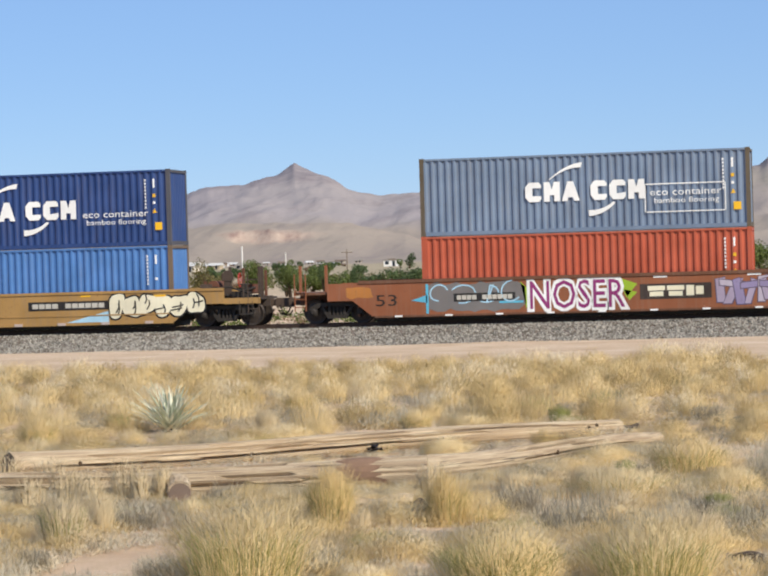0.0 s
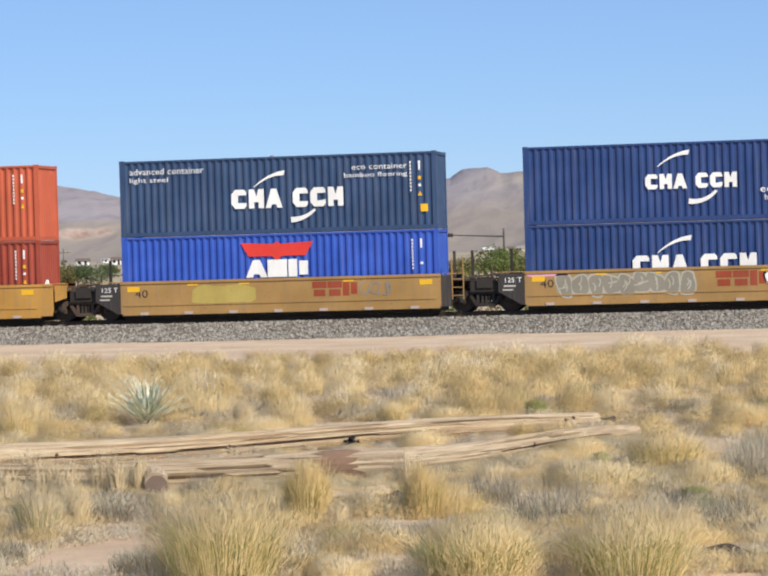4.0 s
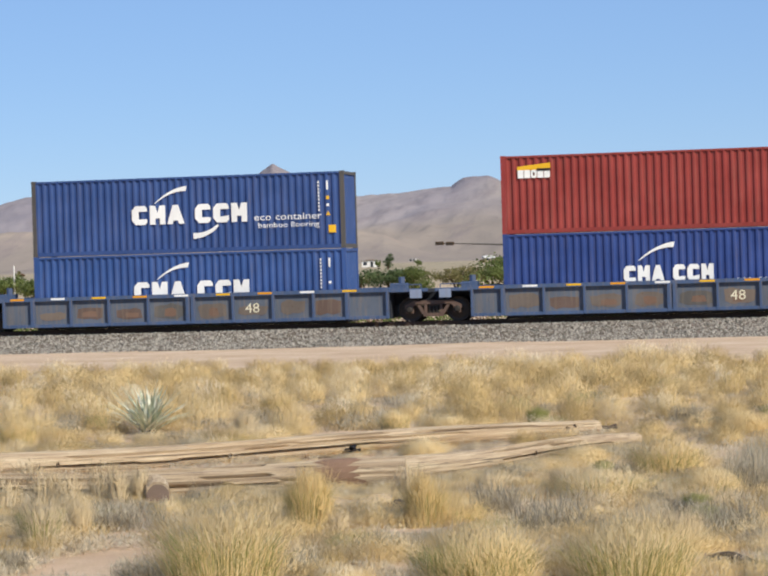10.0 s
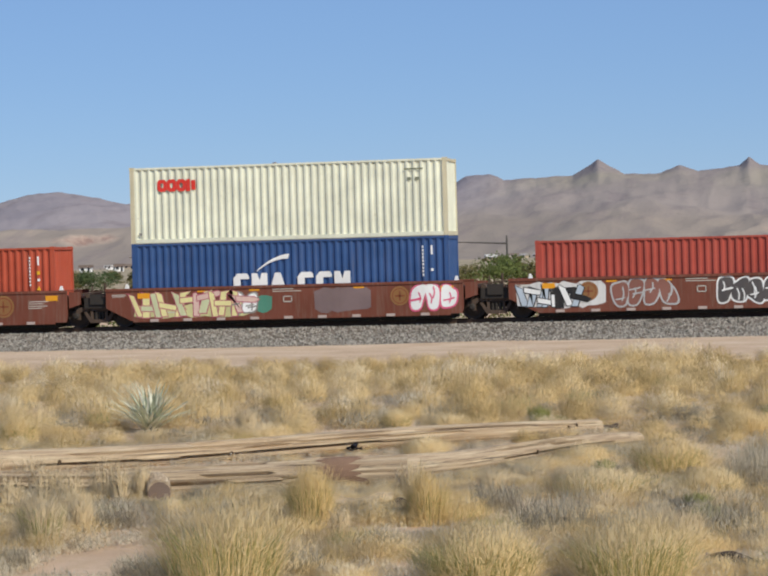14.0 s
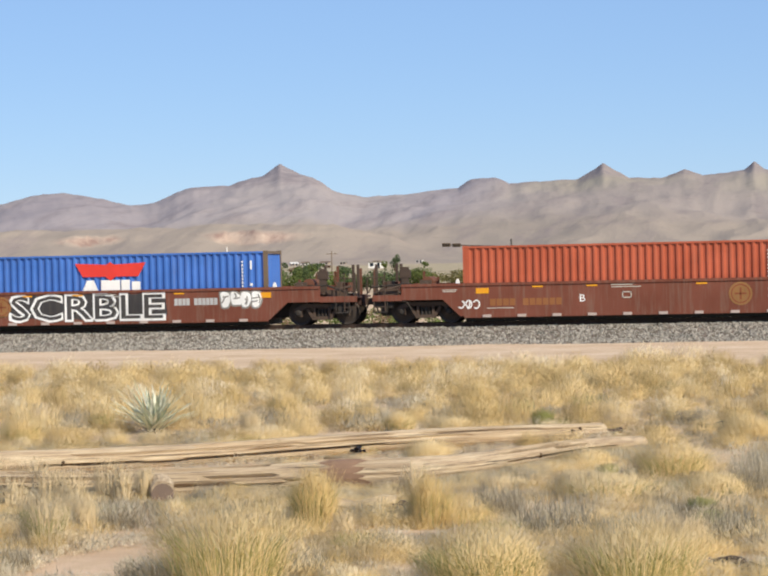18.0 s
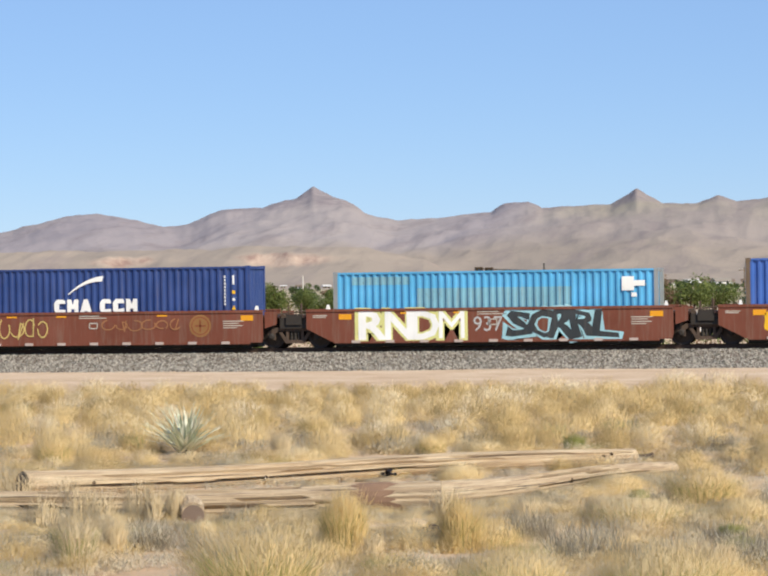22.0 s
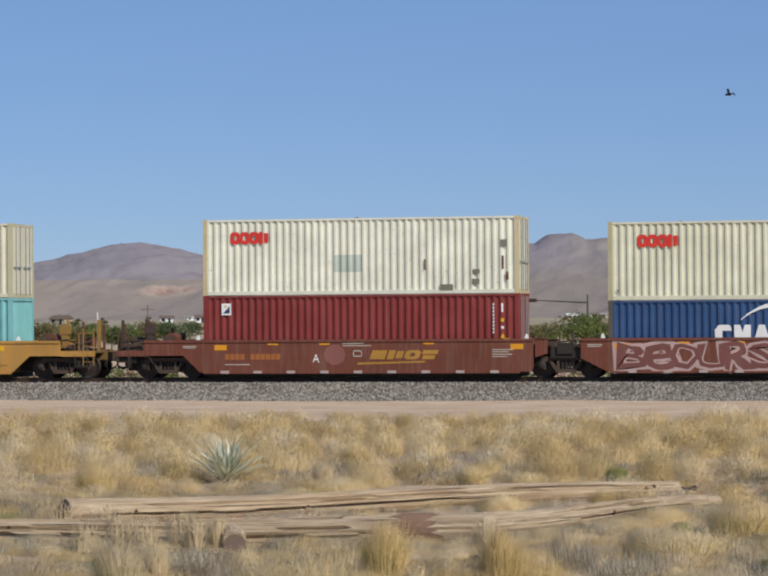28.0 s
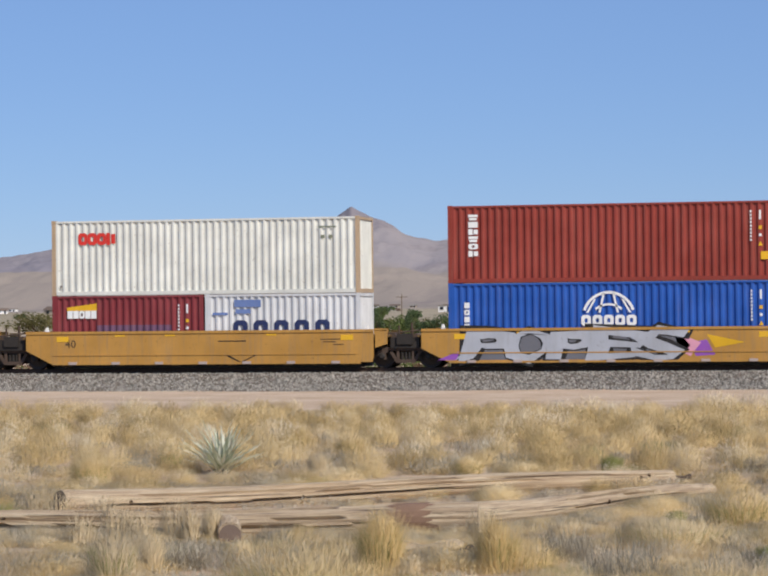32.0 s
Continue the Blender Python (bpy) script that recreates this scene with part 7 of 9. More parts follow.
def bubble(parent, x, z, w, h, fill, edge, n, seed, y=FS):
    """A row of swollen sprayed forms with an outline and slits, too wild to read."""
    rnd = random.Random(seed)
    cell = w / n
    for i in range(n):
        cx, cz = x + (i + 0.5) * cell + rnd.uniform(-0.06, 0.06) * cell, z + h * 0.5 + rnd.uniform(-0.05, 0.05) * h
        p1, p2, tilt = rnd.uniform(0, 6.28), rnd.uniform(0, 6.28), rnd.uniform(-0.25, 0.25)

        def ring(e):
            pts = []
            for k in range(28):
                a = 2 * math.pi * k / 28
                r = 1 + 0.13 * math.sin(2 * a + p1) + 0.10 * math.sin(3 * a + p2)
                c, s_ = math.cos(a), math.sin(a)
                px = (cell * 0.50 * r + e) * math.copysign(abs(c) ** 0.75, c)
                pz = (h * 0.44 * r + e) * math.copysign(abs(s_) ** 0.75, s_)
                pts.append((cx + px + tilt * pz, cz + pz))
            return pts
        outline("graffiti_outline", parent, ring(0.065), edge, y - 0.0008 * i)
        outline("graffiti_fill", parent, ring(0.0), fill, y - 0.004 - 0.0008 * i)
        lines = []
        for k in range(rnd.randint(2, 3)):
            a, r = rnd.uniform(0, 6.28), rnd.uniform(0.15, 0.5)
            qx, qz = cx + math.cos(a) * r * cell * 0.5, cz + math.sin(a) * r * h * 0.45
            turn = rnd.choice((0.2, 1.5, 1.7, 1.3))
            half = rnd.uniform(0.14, 0.26) * h
            lines.append(curve([(qx - math.cos(turn) * half, qz - math.sin(turn) * half), (qx + 0.05, qz), (qx + math.cos(turn) * half, qz + math.sin(turn) * half)]))
        strokes("graffiti_detail", parent, lines, 0.026, edge, y - 0.006 - 0.0008 * n)


def wildstyle(parent, x, z, w, h, fills, edge, n, seed, y=FS):
    """A dense sprayed piece of leaning, interlocked bars with points and an outline, too tangled to read."""
    rnd = random.Random(seed)
    k = 0
    for i in range(n):
        for j in range(3):
            cx = x + (i + 0.2 + 0.3 * j) * w / n
            if j < 2:                                # an upright bar that ends in a point
                lean, half = rnd.uniform(-0.35, 0.35) * h, rnd.uniform(0.09, 0.15) * h
                z0, z1 = z + h * rnd.uniform(0.0, 0.15), z + h * rnd.uniform(0.8, 1.0)
                tip = rnd.uniform(-0.3, 0.3) * h
                form = lambda e: [(cx - half - e, z0 - e), (cx + half + e, z0 - e), (cx + half + lean + e, z1 - half), (cx + lean + tip, z1 + e), (cx - half + lean - e, z1 - half * 0.4)]
            else:                                    # a cross stroke
                zc, half, ln = z + h * rnd.uniform(0.3, 0.75), 0.09 * h, rnd.uniform(0.3, 0.5) * h
                up = rnd.uniform(-0.2, 0.2) * h
                form = lambda e: [(cx - ln - e, zc - half - e), (cx + ln + e, zc - half + up - e), (cx + ln + half * 2 + e, zc + up), (cx + ln, zc + half + up + e), (cx - ln - e, zc + half + e)]
            outline("graffiti_outline", parent, form(0.035), edge, y - 0.0006 * k)
            outline("graffiti_fill", parent, form(0.0), rnd.choice(fills), y - 0.0006 * k - 0.0003)
            k += 1


def disc(parent, x, z, r, material, y=FS):
    pts = [(x + math.cos(2 * math.pi * k / 18) * r, z + math.sin(2 * math.pi * k / 18) * r) for k in range(18)]
    plates("round_emblem", parent, [pts], paint("94693c", 0.3), y)
    plates("round_emblem", parent, quads_arc(x, z, r * 0.72, r * 0.82, 0, 360, 18) + [rect(x - r * 0.5, x + r * 0.5, z - 0.03, z + 0.03), rect(x - 0.03, x + 0.03, z - r * 0.5, z + r * 0.5)], paint("8a4a2c", 0.2), y - 0.004)


def reflectors(parent, xs, z, material=AMBER, w=0.45, h=0.13):
    for x in xs:
        part("reflector", shared(("reflector", w, h), material, lambda bm: box(bm, 0, w, FS - 0.004, FS, 0, h)), None, parent, m=pose(x, 0, z))


def guides(parent, xs, material=WHITE):
    for x in xs:
        part("corner_guide", shared("corner_guide", material, lambda bm: prism(bm, ((-0.085, 0), (0.085, 0), (0.03, 0.19), (-0.03, 0.19)), -0.10, 0.0)), None, parent, m=pose(x, 0, 1.452))


def well_car(i, kind, label, left_end=False, right_end=False):
    """One articulated unit of a well car, between two joints or with a coupler end."""
    root = new("well_car")
    set_on_train(root, UNITS[i])
    z0, zt = 0.25, 1.45
    R = FORTY
    col = {"yellow": "a8824a", "yellow2": "bd8c40", "brown": "753f2c"}[kind]
    mat = paint(col, 0.55, 0.65, 0.2)
    dark = paint("3a3532", 0.3, 0.7, 0.1) if kind == "yellow" else mat
    deck = plain("deck_steel", "4a4039", 0.85) if kind == "yellow" else paint({"yellow2": "7d6236", "brown": "46302a"}[kind], 0.35, 0.7, 0.15)
    frame_mat = STEEL_BROWN if kind != "yellow" else STEEL_DARK
    # side sills
    xl, xr = (-0.02, R + 0.1) if kind == "yellow" else (-1.0, R + 0.55)
    lo = [(-2.3, zt), (-2.3, 0.88), (-0.75, 0.88), (-0.1, z0)] if left_end else ([(xl, zt), (xl, z0)] if kind == "yellow" else [(-1.0, zt), (-1.0, 0.74), (-0.03, z0)])
    hi = [(R + 0.1, z0), (R + 0.8, 0.88), (R + 2.05, 0.88), (R + 2.05, zt)] if right_end else ([(xr, z0), (xr, zt)] if kind == "yellow" else [(R + 0.5, z0), (R + 0.55, 0.45), (R + 0.55, zt)])
    ends = (left_end, right_end)
    sill(root, lo + hi, mat, (kind, ends))
    if kind == "yellow":
        if not left_end:
            sill(root, [(-1.0, 1.4), (-1.0, 0.74), (-0.15, z0), (-0.025, z0), (-0.025, 1.4)], dark, ("end_l",))
            lettering("lettering", root, "125 T", -0.75, 1.08, 0.62, 0.18, WHITE, FS)
            bars(root, [(-0.8, -0.35, 0.92, 0.98), (-0.85, -0.45, 0.78, 0.83)])
        if not right_end:
            sill(root, [(R + 0.105, 1.4), (R + 0.105, z0), (R + 0.48, z0), (R + 0.48, 1.4)], dark, ("end_r",))
    elif not right_end:
        sill(root, [(R + 0.62, zt - 0.04), (R + 0.62, 0.78), (R + 1.08, 0.92), (R + 1.08, zt - 0.04)], mat, (kind, "end_r"))
    x0, x1 = (-2.3 if left_end else xl), (R + 2.05 if right_end else xr)
    for y in (YN - 0.035, W - YF):
        part("top_chord", shared(("top_chord", kind, ends, y > 0), mat, lambda bm: box(bm, x0, x1, y, y + 0.10, zt - 0.075, zt + 0.025)), None, root)
    for y in (YN - 0.02, W - YF - 0.02):
        part("bottom_flange", shared(("bottom_flange", kind, y > 0), mat, lambda bm: box(bm, 0.05, R + 0.05, y, y + 0.12, z0 - 0.06, z0 + 0.012)), None, root)
    for k in range(6):
        part("floor_beam", shared(("floor_beam", kind), deck, lambda bm: box(bm, -0.15, 0.15, YN + 0.05, W - YF, z0 - 0.10, z0 + 0.006)), None, root, m=pose(0.6 + k * (R - 1.2) / 5, 0, 0))
    for k in range(7 if kind != "brown" else 9):
        part("lug", shared(("lug", kind), LIT_LUG, lambda bm: box(bm, -0.16, 0.16, YN - 0.06, YN - 0.002, z0 - 0.05, z0 + 0.05)), None, root, m=pose(0.9 + k * (R - 1.8) / (6 if kind != "brown" else 8), 0, 0))
    if kind in ("yellow", "yellow2"):
        part("sill_rib", shared(("sill_rib", kind), mat, lambda bm: box(bm, 0.1, R - 0.1, YN - 0.022, YN - 0.002, 0.54, 0.585)), None, root)
    # added dark slab: stands for the shade under the car, hides lit ground
    part("well_floor", shared("well_floor", STEEL_DARK, lambda bm: box(bm, 0.05, R, YF + 0.25, W - 0.1, 0.05, z0 - 0.005)), None, root)
    # ends
    for sgn, e in ((-1, left_end), (1, right_end)):
        xe = -0.08 if sgn < 0 else R + 0.02
        part("end_wall", shared(("end_wall", kind), deck, lambda bm: box(bm, 0, 0.06, 0.0, W, z0, 1.25)), None, root, m=pose(xe, 0, 0))
        span = (2.3 if sgn < 0 else 2.05) if e else 1.15
        a, b = (-span, -0.1) if sgn < 0 else (R + 0.1, R + span)
        part("end_deck", shared(("end_deck", kind, sgn, e), deck, lambda bm: box(bm, a, b, YF, W - YF, 1.18, 1.26)), None, root)
        part("draft_sill", shared(("draft_sill", kind, sgn, e), deck, lambda bm: box(bm, a - (1.3 if e and sgn < 0 else 0.45 if sgn < 0 else 0), b + (1.5 if e and sgn > 0 else 0.45 if sgn > 0 else 0), 0.9, 1.54, 0.72, 1.12)), None, root)
        # added dark block: closes bright gaps, stands for the shade round the truck
        part("centre_sill", shared(("centre_sill", sgn, e), STEEL_DARK, lambda bm: box(bm, a - (0.9 if e and sgn < 0 else 0.0), b + (1.1 if e and sgn > 0 else 0.0), 0.62, 1.82, 0.30, 1.17)), None, root)
        if e:
            c, d = (-3.4, -2.3) if sgn < 0 else (R + 2.05, R + 3.45)
            part("platform", shared(("platform", kind, sgn), deck, lambda bm: box(bm, c, d, -0.15, W + 0.15, 1.0, 1.07)), None, root)
            part("platform_step", shared(("platform_step", kind, sgn), mat, lambda bm: box(bm, c, d, YN, YN + 0.06, 0.86, 1.08)), None, root)
            post_mat = plain("post_paint", "4d4037", 0.8) if kind != "yellow2" else paint("9a7638", 0.5, 0.7, 0.2)
            posts(root, [c + 0.05, c + 0.55, d - 0.1] if sgn < 0 else [c + 0.1, d - 0.55, d - 0.05], 1.05, 2.25, post_mat)
            ladder(root, c + 0.05 if sgn < 0 else d - 0.47, 0.5, 1.95, post_mat)
            coupler(root, c if sgn < 0 else d, sgn)
            machinery(root, -1.0 if sgn < 0 else R + 0.8, sgn, post_mat)
            rigging(root, -1.0 if sgn < 0 else R + 0.8, sgn)
            part("air_reservoir", shared(("air_reservoir", kind), RUSTY, lambda bm: rod(bm, (0, 0.3, 0), (0, 1.6, 0), 0.23, n=12)), None, root, m=pose((-1.4 if sgn < 0 else R + 1.5), 0, 1.52))
            if sgn > 0:
                brake_wheel(root, R + 2.5, 1.75, RUSTY if kind != "yellow" else paint("b0392b"))
            part("brake_rigging", shared(("brake_rigging", kind), frame_mat, lambda bm: (box(bm, 0, 0.7, 0.1, 0.5, 1.06, 1.32), rod(bm, (-0.2, 0.2, 1.15), (0.9, 0.3, 1.45), 0.05), box(bm, 0.2, 0.45, 0.6, 1.4, 1.0, 1.6))), None, root, m=pose(c + 0.2, 0, 0))
        else:
            part("hand_rail", shared(("hand_rail", kind, sgn), mat, lambda bm: (rod(bm, (0, 0, 1.26), (0, 0, 1.46), 0.02, n=5), rod(bm, (0, 0, 1.46), (0.9, 0, 1.46), 0.02, n=5), rod(bm, (0.9, 0, 1.26), (0.9, 0, 1.46), 0.02, n=5))), None, root, m=pose(-1.0 if sgn < 0 else R + 0.15, 0.0, 0))
            if kind == "yellow":
                posts(root, [-0.55, -0.05] if sgn < 0 else [R + 0.55, R + 1.0], 1.26, 2.3, STEEL_DARK if sgn < 0 else deck, 0.3)
                if sgn > 0:
                    ladder(root, R + 0.52, 0.5, 2.0, mat)
            part("brake_cylinder", shared(("brake_cylinder", kind), frame_mat, lambda bm: (rod(bm, (0, 0.25, 1.15), (0, 0.75, 1.15), 0.16, n=10), rod(bm, (0.3, 0.1, 0.95), (0.3, 1.2, 1.25), 0.06), box(bm, -0.15, 0.5, 0.35, 0.6, 0.86, 1.05))), None, root, m=pose(-1.35 if sgn < 0 else R + 1.2, 0, 0))
    if kind != "yellow":
        guides(root, [-0.2, R + 0.28])
    # running gear
    truck(root, R + (2.05 if right_end else 1.72), frame_mat)
    if left_end:
        truck(root, -1.45, frame_mat)
    if not right_end:
        joint_gear(root, R + 1.72, mat)
    amber = AMBER if kind != "brown" else ORANGE_REFLECT
    reflectors(root, [0.25 if not left_end else 0.5, R - 0.7 if kind != "brown" else R - 0.3], 1.08, amber, 0.48, 0.2)
    reflectors(root, [2.6, 4.6, 8.6], 1.27, amber, 0.4, 0.06)
    if kind == "brown":
        bars(root, [(-0.75, -0.2, 1.22, 1.25), (-0.75, -0.25, 1.16, 1.19), (11.2, 12.0, 1.05, 1.08), (11.2, 11.8, 0.97, 1.0), (11.2, 11.95, 0.88, 0.91), (11.2, 11.75, 0.8, 0.83), (5.5, 6.3, 1.3, 1.33), (5.5, 6.6, 1.22, 1.25)])
        bars(root, [(5.9, 6.25, 0.82, 0.86), (5.9, 6.25, 1.02, 1.06), (5.9, 5.94, 0.82, 1.06), (6.21, 6.25, 0.82, 1.06)])
        bars(root, [(0.9, 1.9, 0.52, 0.55)])
    return tagged(root, label, "well car", "cars of the train")


def blue_car(i, left_end=False, right_end=False):
    """A long ribbed well-car unit with stake sides."""
    root = new("well_car")
    set_on_train(root, UNITS[i])
    R = FORTY
    blue = paint("44597a", 0.55, 0.7, 0.22)
    inner = paint("5c6470", 0.8, 0.85, 0.24)
    dark = plain("deck_blue_black", "33363c", 0.85)
    z0, zt = 0.16, 1.20
    a, b = -1.2, R + 1.6
    for y0, y1, k in ((YN + 0.10, YN + 0.14, 0), (W - YF - 0.06, W - YF - 0.02, 1)):
        part("side_sheet", shared(("blue_sheet", k), inner, lambda bm: box(bm, a, b, y0, y1, z0 + 0.1, zt)), None, root)
    for y0, k in ((YN - 0.02, 0), (W - YF - 0.06, 1)):
        part("top_chord", shared(("blue_chord", k), blue, lambda bm: box(bm, a - 0.05, b + 0.05, y0, y0 + 0.14, zt - 0.04, zt + 0.10)), None, root)
        part("bottom_chord", shared(("blue_low", k), blue, lambda bm: box(bm, a, b, y0, y0 + 0.12, z0, z0 + 0.12)), None, root)
    xs = [a + 0.03, -0.02, 1.5, 3.0, 4.55, 6.1, 6.3, 7.85, 9.4, 10.95, R + 0.05, b - 0.03]
    for x in xs:
        w = 0.05 if x not in (-0.02, R + 0.05, 6.1, 6.3) else 0.08
        part("stake", shared(("stake", w), blue, lambda bm: prism(bm, ((-w, z0 + 0.02), (w, z0 + 0.02), (w, zt), (-w, zt)), YN - 0.035, YN + 0.1)), None, root, m=pose(x, 0, 0))
    rnd = random.Random(60 + i)
    for k, x in enumerate((0.72, 2.25, 3.78, 5.33, 7.07, 8.62, 10.17, 11.5)):
        lo, hi = rnd.uniform(0.30, 0.42), rnd.uniform(0.72, 1.0)
        smear(root, x - rnd.uniform(0.45, 0.6), x + rnd.uniform(0.4, 0.6), lo, hi, paint(("6d6259", "5d5a56", "786a5e", "665349")[rnd.randint(0, 3)], 0.7, 0.85, 0.24), YN + 0.094, k)
        if rnd.random() < 0.6:
            smear(root, x - rnd.uniform(0.1, 0.35), x + rnd.uniform(0.15, 0.4), lo + 0.08, hi - 0.18, paint("7a5f4e", 0.6, 0.85, 0.24), YN + 0.089, k + 50)
    for k in range(9):
        part("reflector", shared(("strip", k % 3), (ORANGE_REFLECT, WHITE, AMBER)[k % 3], lambda bm: box(bm, 0, 0.55, YN - 0.028, YN - 0.022, zt + 0.0, zt + 0.075)), None, root, m=pose(-0.9 + k * 1.62, 0, 0))
    for k in range(6):
        part("floor_beam", shared("blue_beam", dark, lambda bm: box(bm, -0.15, 0.15, YN + 0.05, W - YF, 0.10, 0.235)), None, root, m=pose(0.6 + k * (R - 1.2) / 5, 0, 0))
    for sgn, e in ((-1, left_end), (1, right_end)):
        la, lb = ((-4.4 if e else -2.55), a) if sgn < 0 else (b, R + (4.9 if e else 3.1))
        part("end_deck", shared(("blue_deck", sgn, e), dark, lambda bm: box(bm, la, lb, YN + 0.02, W - YF, zt - 0.10, zt + 0.02)), None, root)
        part("deck_edge", shared(("blue_edge", sgn, e), blue, lambda bm: box(bm, la, lb, YN - 0.02, YN + 0.02, zt - 0.06, zt + 0.06)), None, root)
        part("draft_sill", shared(("blue_draft", sgn, e), dark, lambda bm: box(bm, la - 0.5 if sgn < 0 else la, lb + (0.0 if sgn < 0 else 0.5), 0.9, 1.54, 0.70, 1.10)), None, root)
        part("step_bracket", shared("blue_bracket", paint("8793a8", 0.3), lambda bm: box(bm, -0.22, 0.22, YN - 0.05, YN + 0.05, zt - 0.30, zt + 0.02)), None, root, m=pose((la + lb) / 2 + 0.3 * sgn, 0, 0))
        part("end_wall", shared("blue_wall", dark, lambda bm: box(bm, 0, 0.06, 0.0, W, z0, 1.1)), None, root, m=pose(-1.26 if sgn < 0 else R + 1.6, 0, 0))
        part("hand_rail", shared(("blue_rail", sgn), blue, lambda bm: (rod(bm, (0, 0, zt), (0, 0, zt + 0.2), 0.02, n=5), rod(bm, (0, 0, zt + 0.2), (1.1, 0, zt + 0.2), 0.02, n=5), rod(bm, (1.1, 0, zt), (1.1, 0, zt + 0.2), 0.02, n=5))), None, root, m=pose(lb - 1.2 if sgn < 0 else la + 0.1, 0.1, 0))
        part("valve_box", shared("valve_box", blue, lambda bm: (box(bm, -0.3, 0.3, 0.5, 1.2, zt, zt + 0.26), rod(bm, (0.1, 0.8, zt + 0.2), (0.1, 0.8, zt + 0.5), 0.12, n=8))), None, root, m=pose((la + lb) / 2 - 0.5 * sgn, 0, 0))
        if e:
            coupler(root, la if sgn < 0 else lb, sgn)
            posts(root, [la + 0.2, la + 0.9] if sgn < 0 else [lb - 0.9, lb - 0.2], zt, zt + 0.75, STEEL_BROWN)
            if sgn > 0:
                brake_wheel(root, R + 4.1, 1.9, paint("b0392b"))
                part("brake_stand", shared("brake_stand", STEEL_DARK, lambda bm: box(bm, -0.06, 0.06, 0.44, 0.56, zt, 1.9)), None, root, m=pose(R + 4.15, 0, 0))
    # dark slab added below the well in place of the shade there
    part("well_floor", shared("blue_shade_slab", STEEL_DARK, lambda bm: box(bm, 0.05, R, YF + 0.3, W - 0.1, 0.05, 0.24)), None, root)
    dusty = plain("dusty_truck_steel", "67544a", 0.9)
    truck(root, R + (3.4 if right_end else 3.25), dusty)
    if left_end:
        truck(root, -2.8, dusty)
    lettering("lettering", root, "40" if i == 6 else "48", 8.3, 0.52, 0.55, 0.36, CREAM, YN + 0.080)
    if left_end or right_end:
        lettering("lettering", root, "AOK", 0.65, 0.5, 0.75, 0.24, WHITE, YN + 0.080)
        mark(root, "bbbb", 2.05, 0.55, 0.75, 0.24, WHITE, "stencil_patch", YN + 0.080)
    return tagged(root, "weathered blue ribbed well car with rust stains", "well car", "cars of the train")


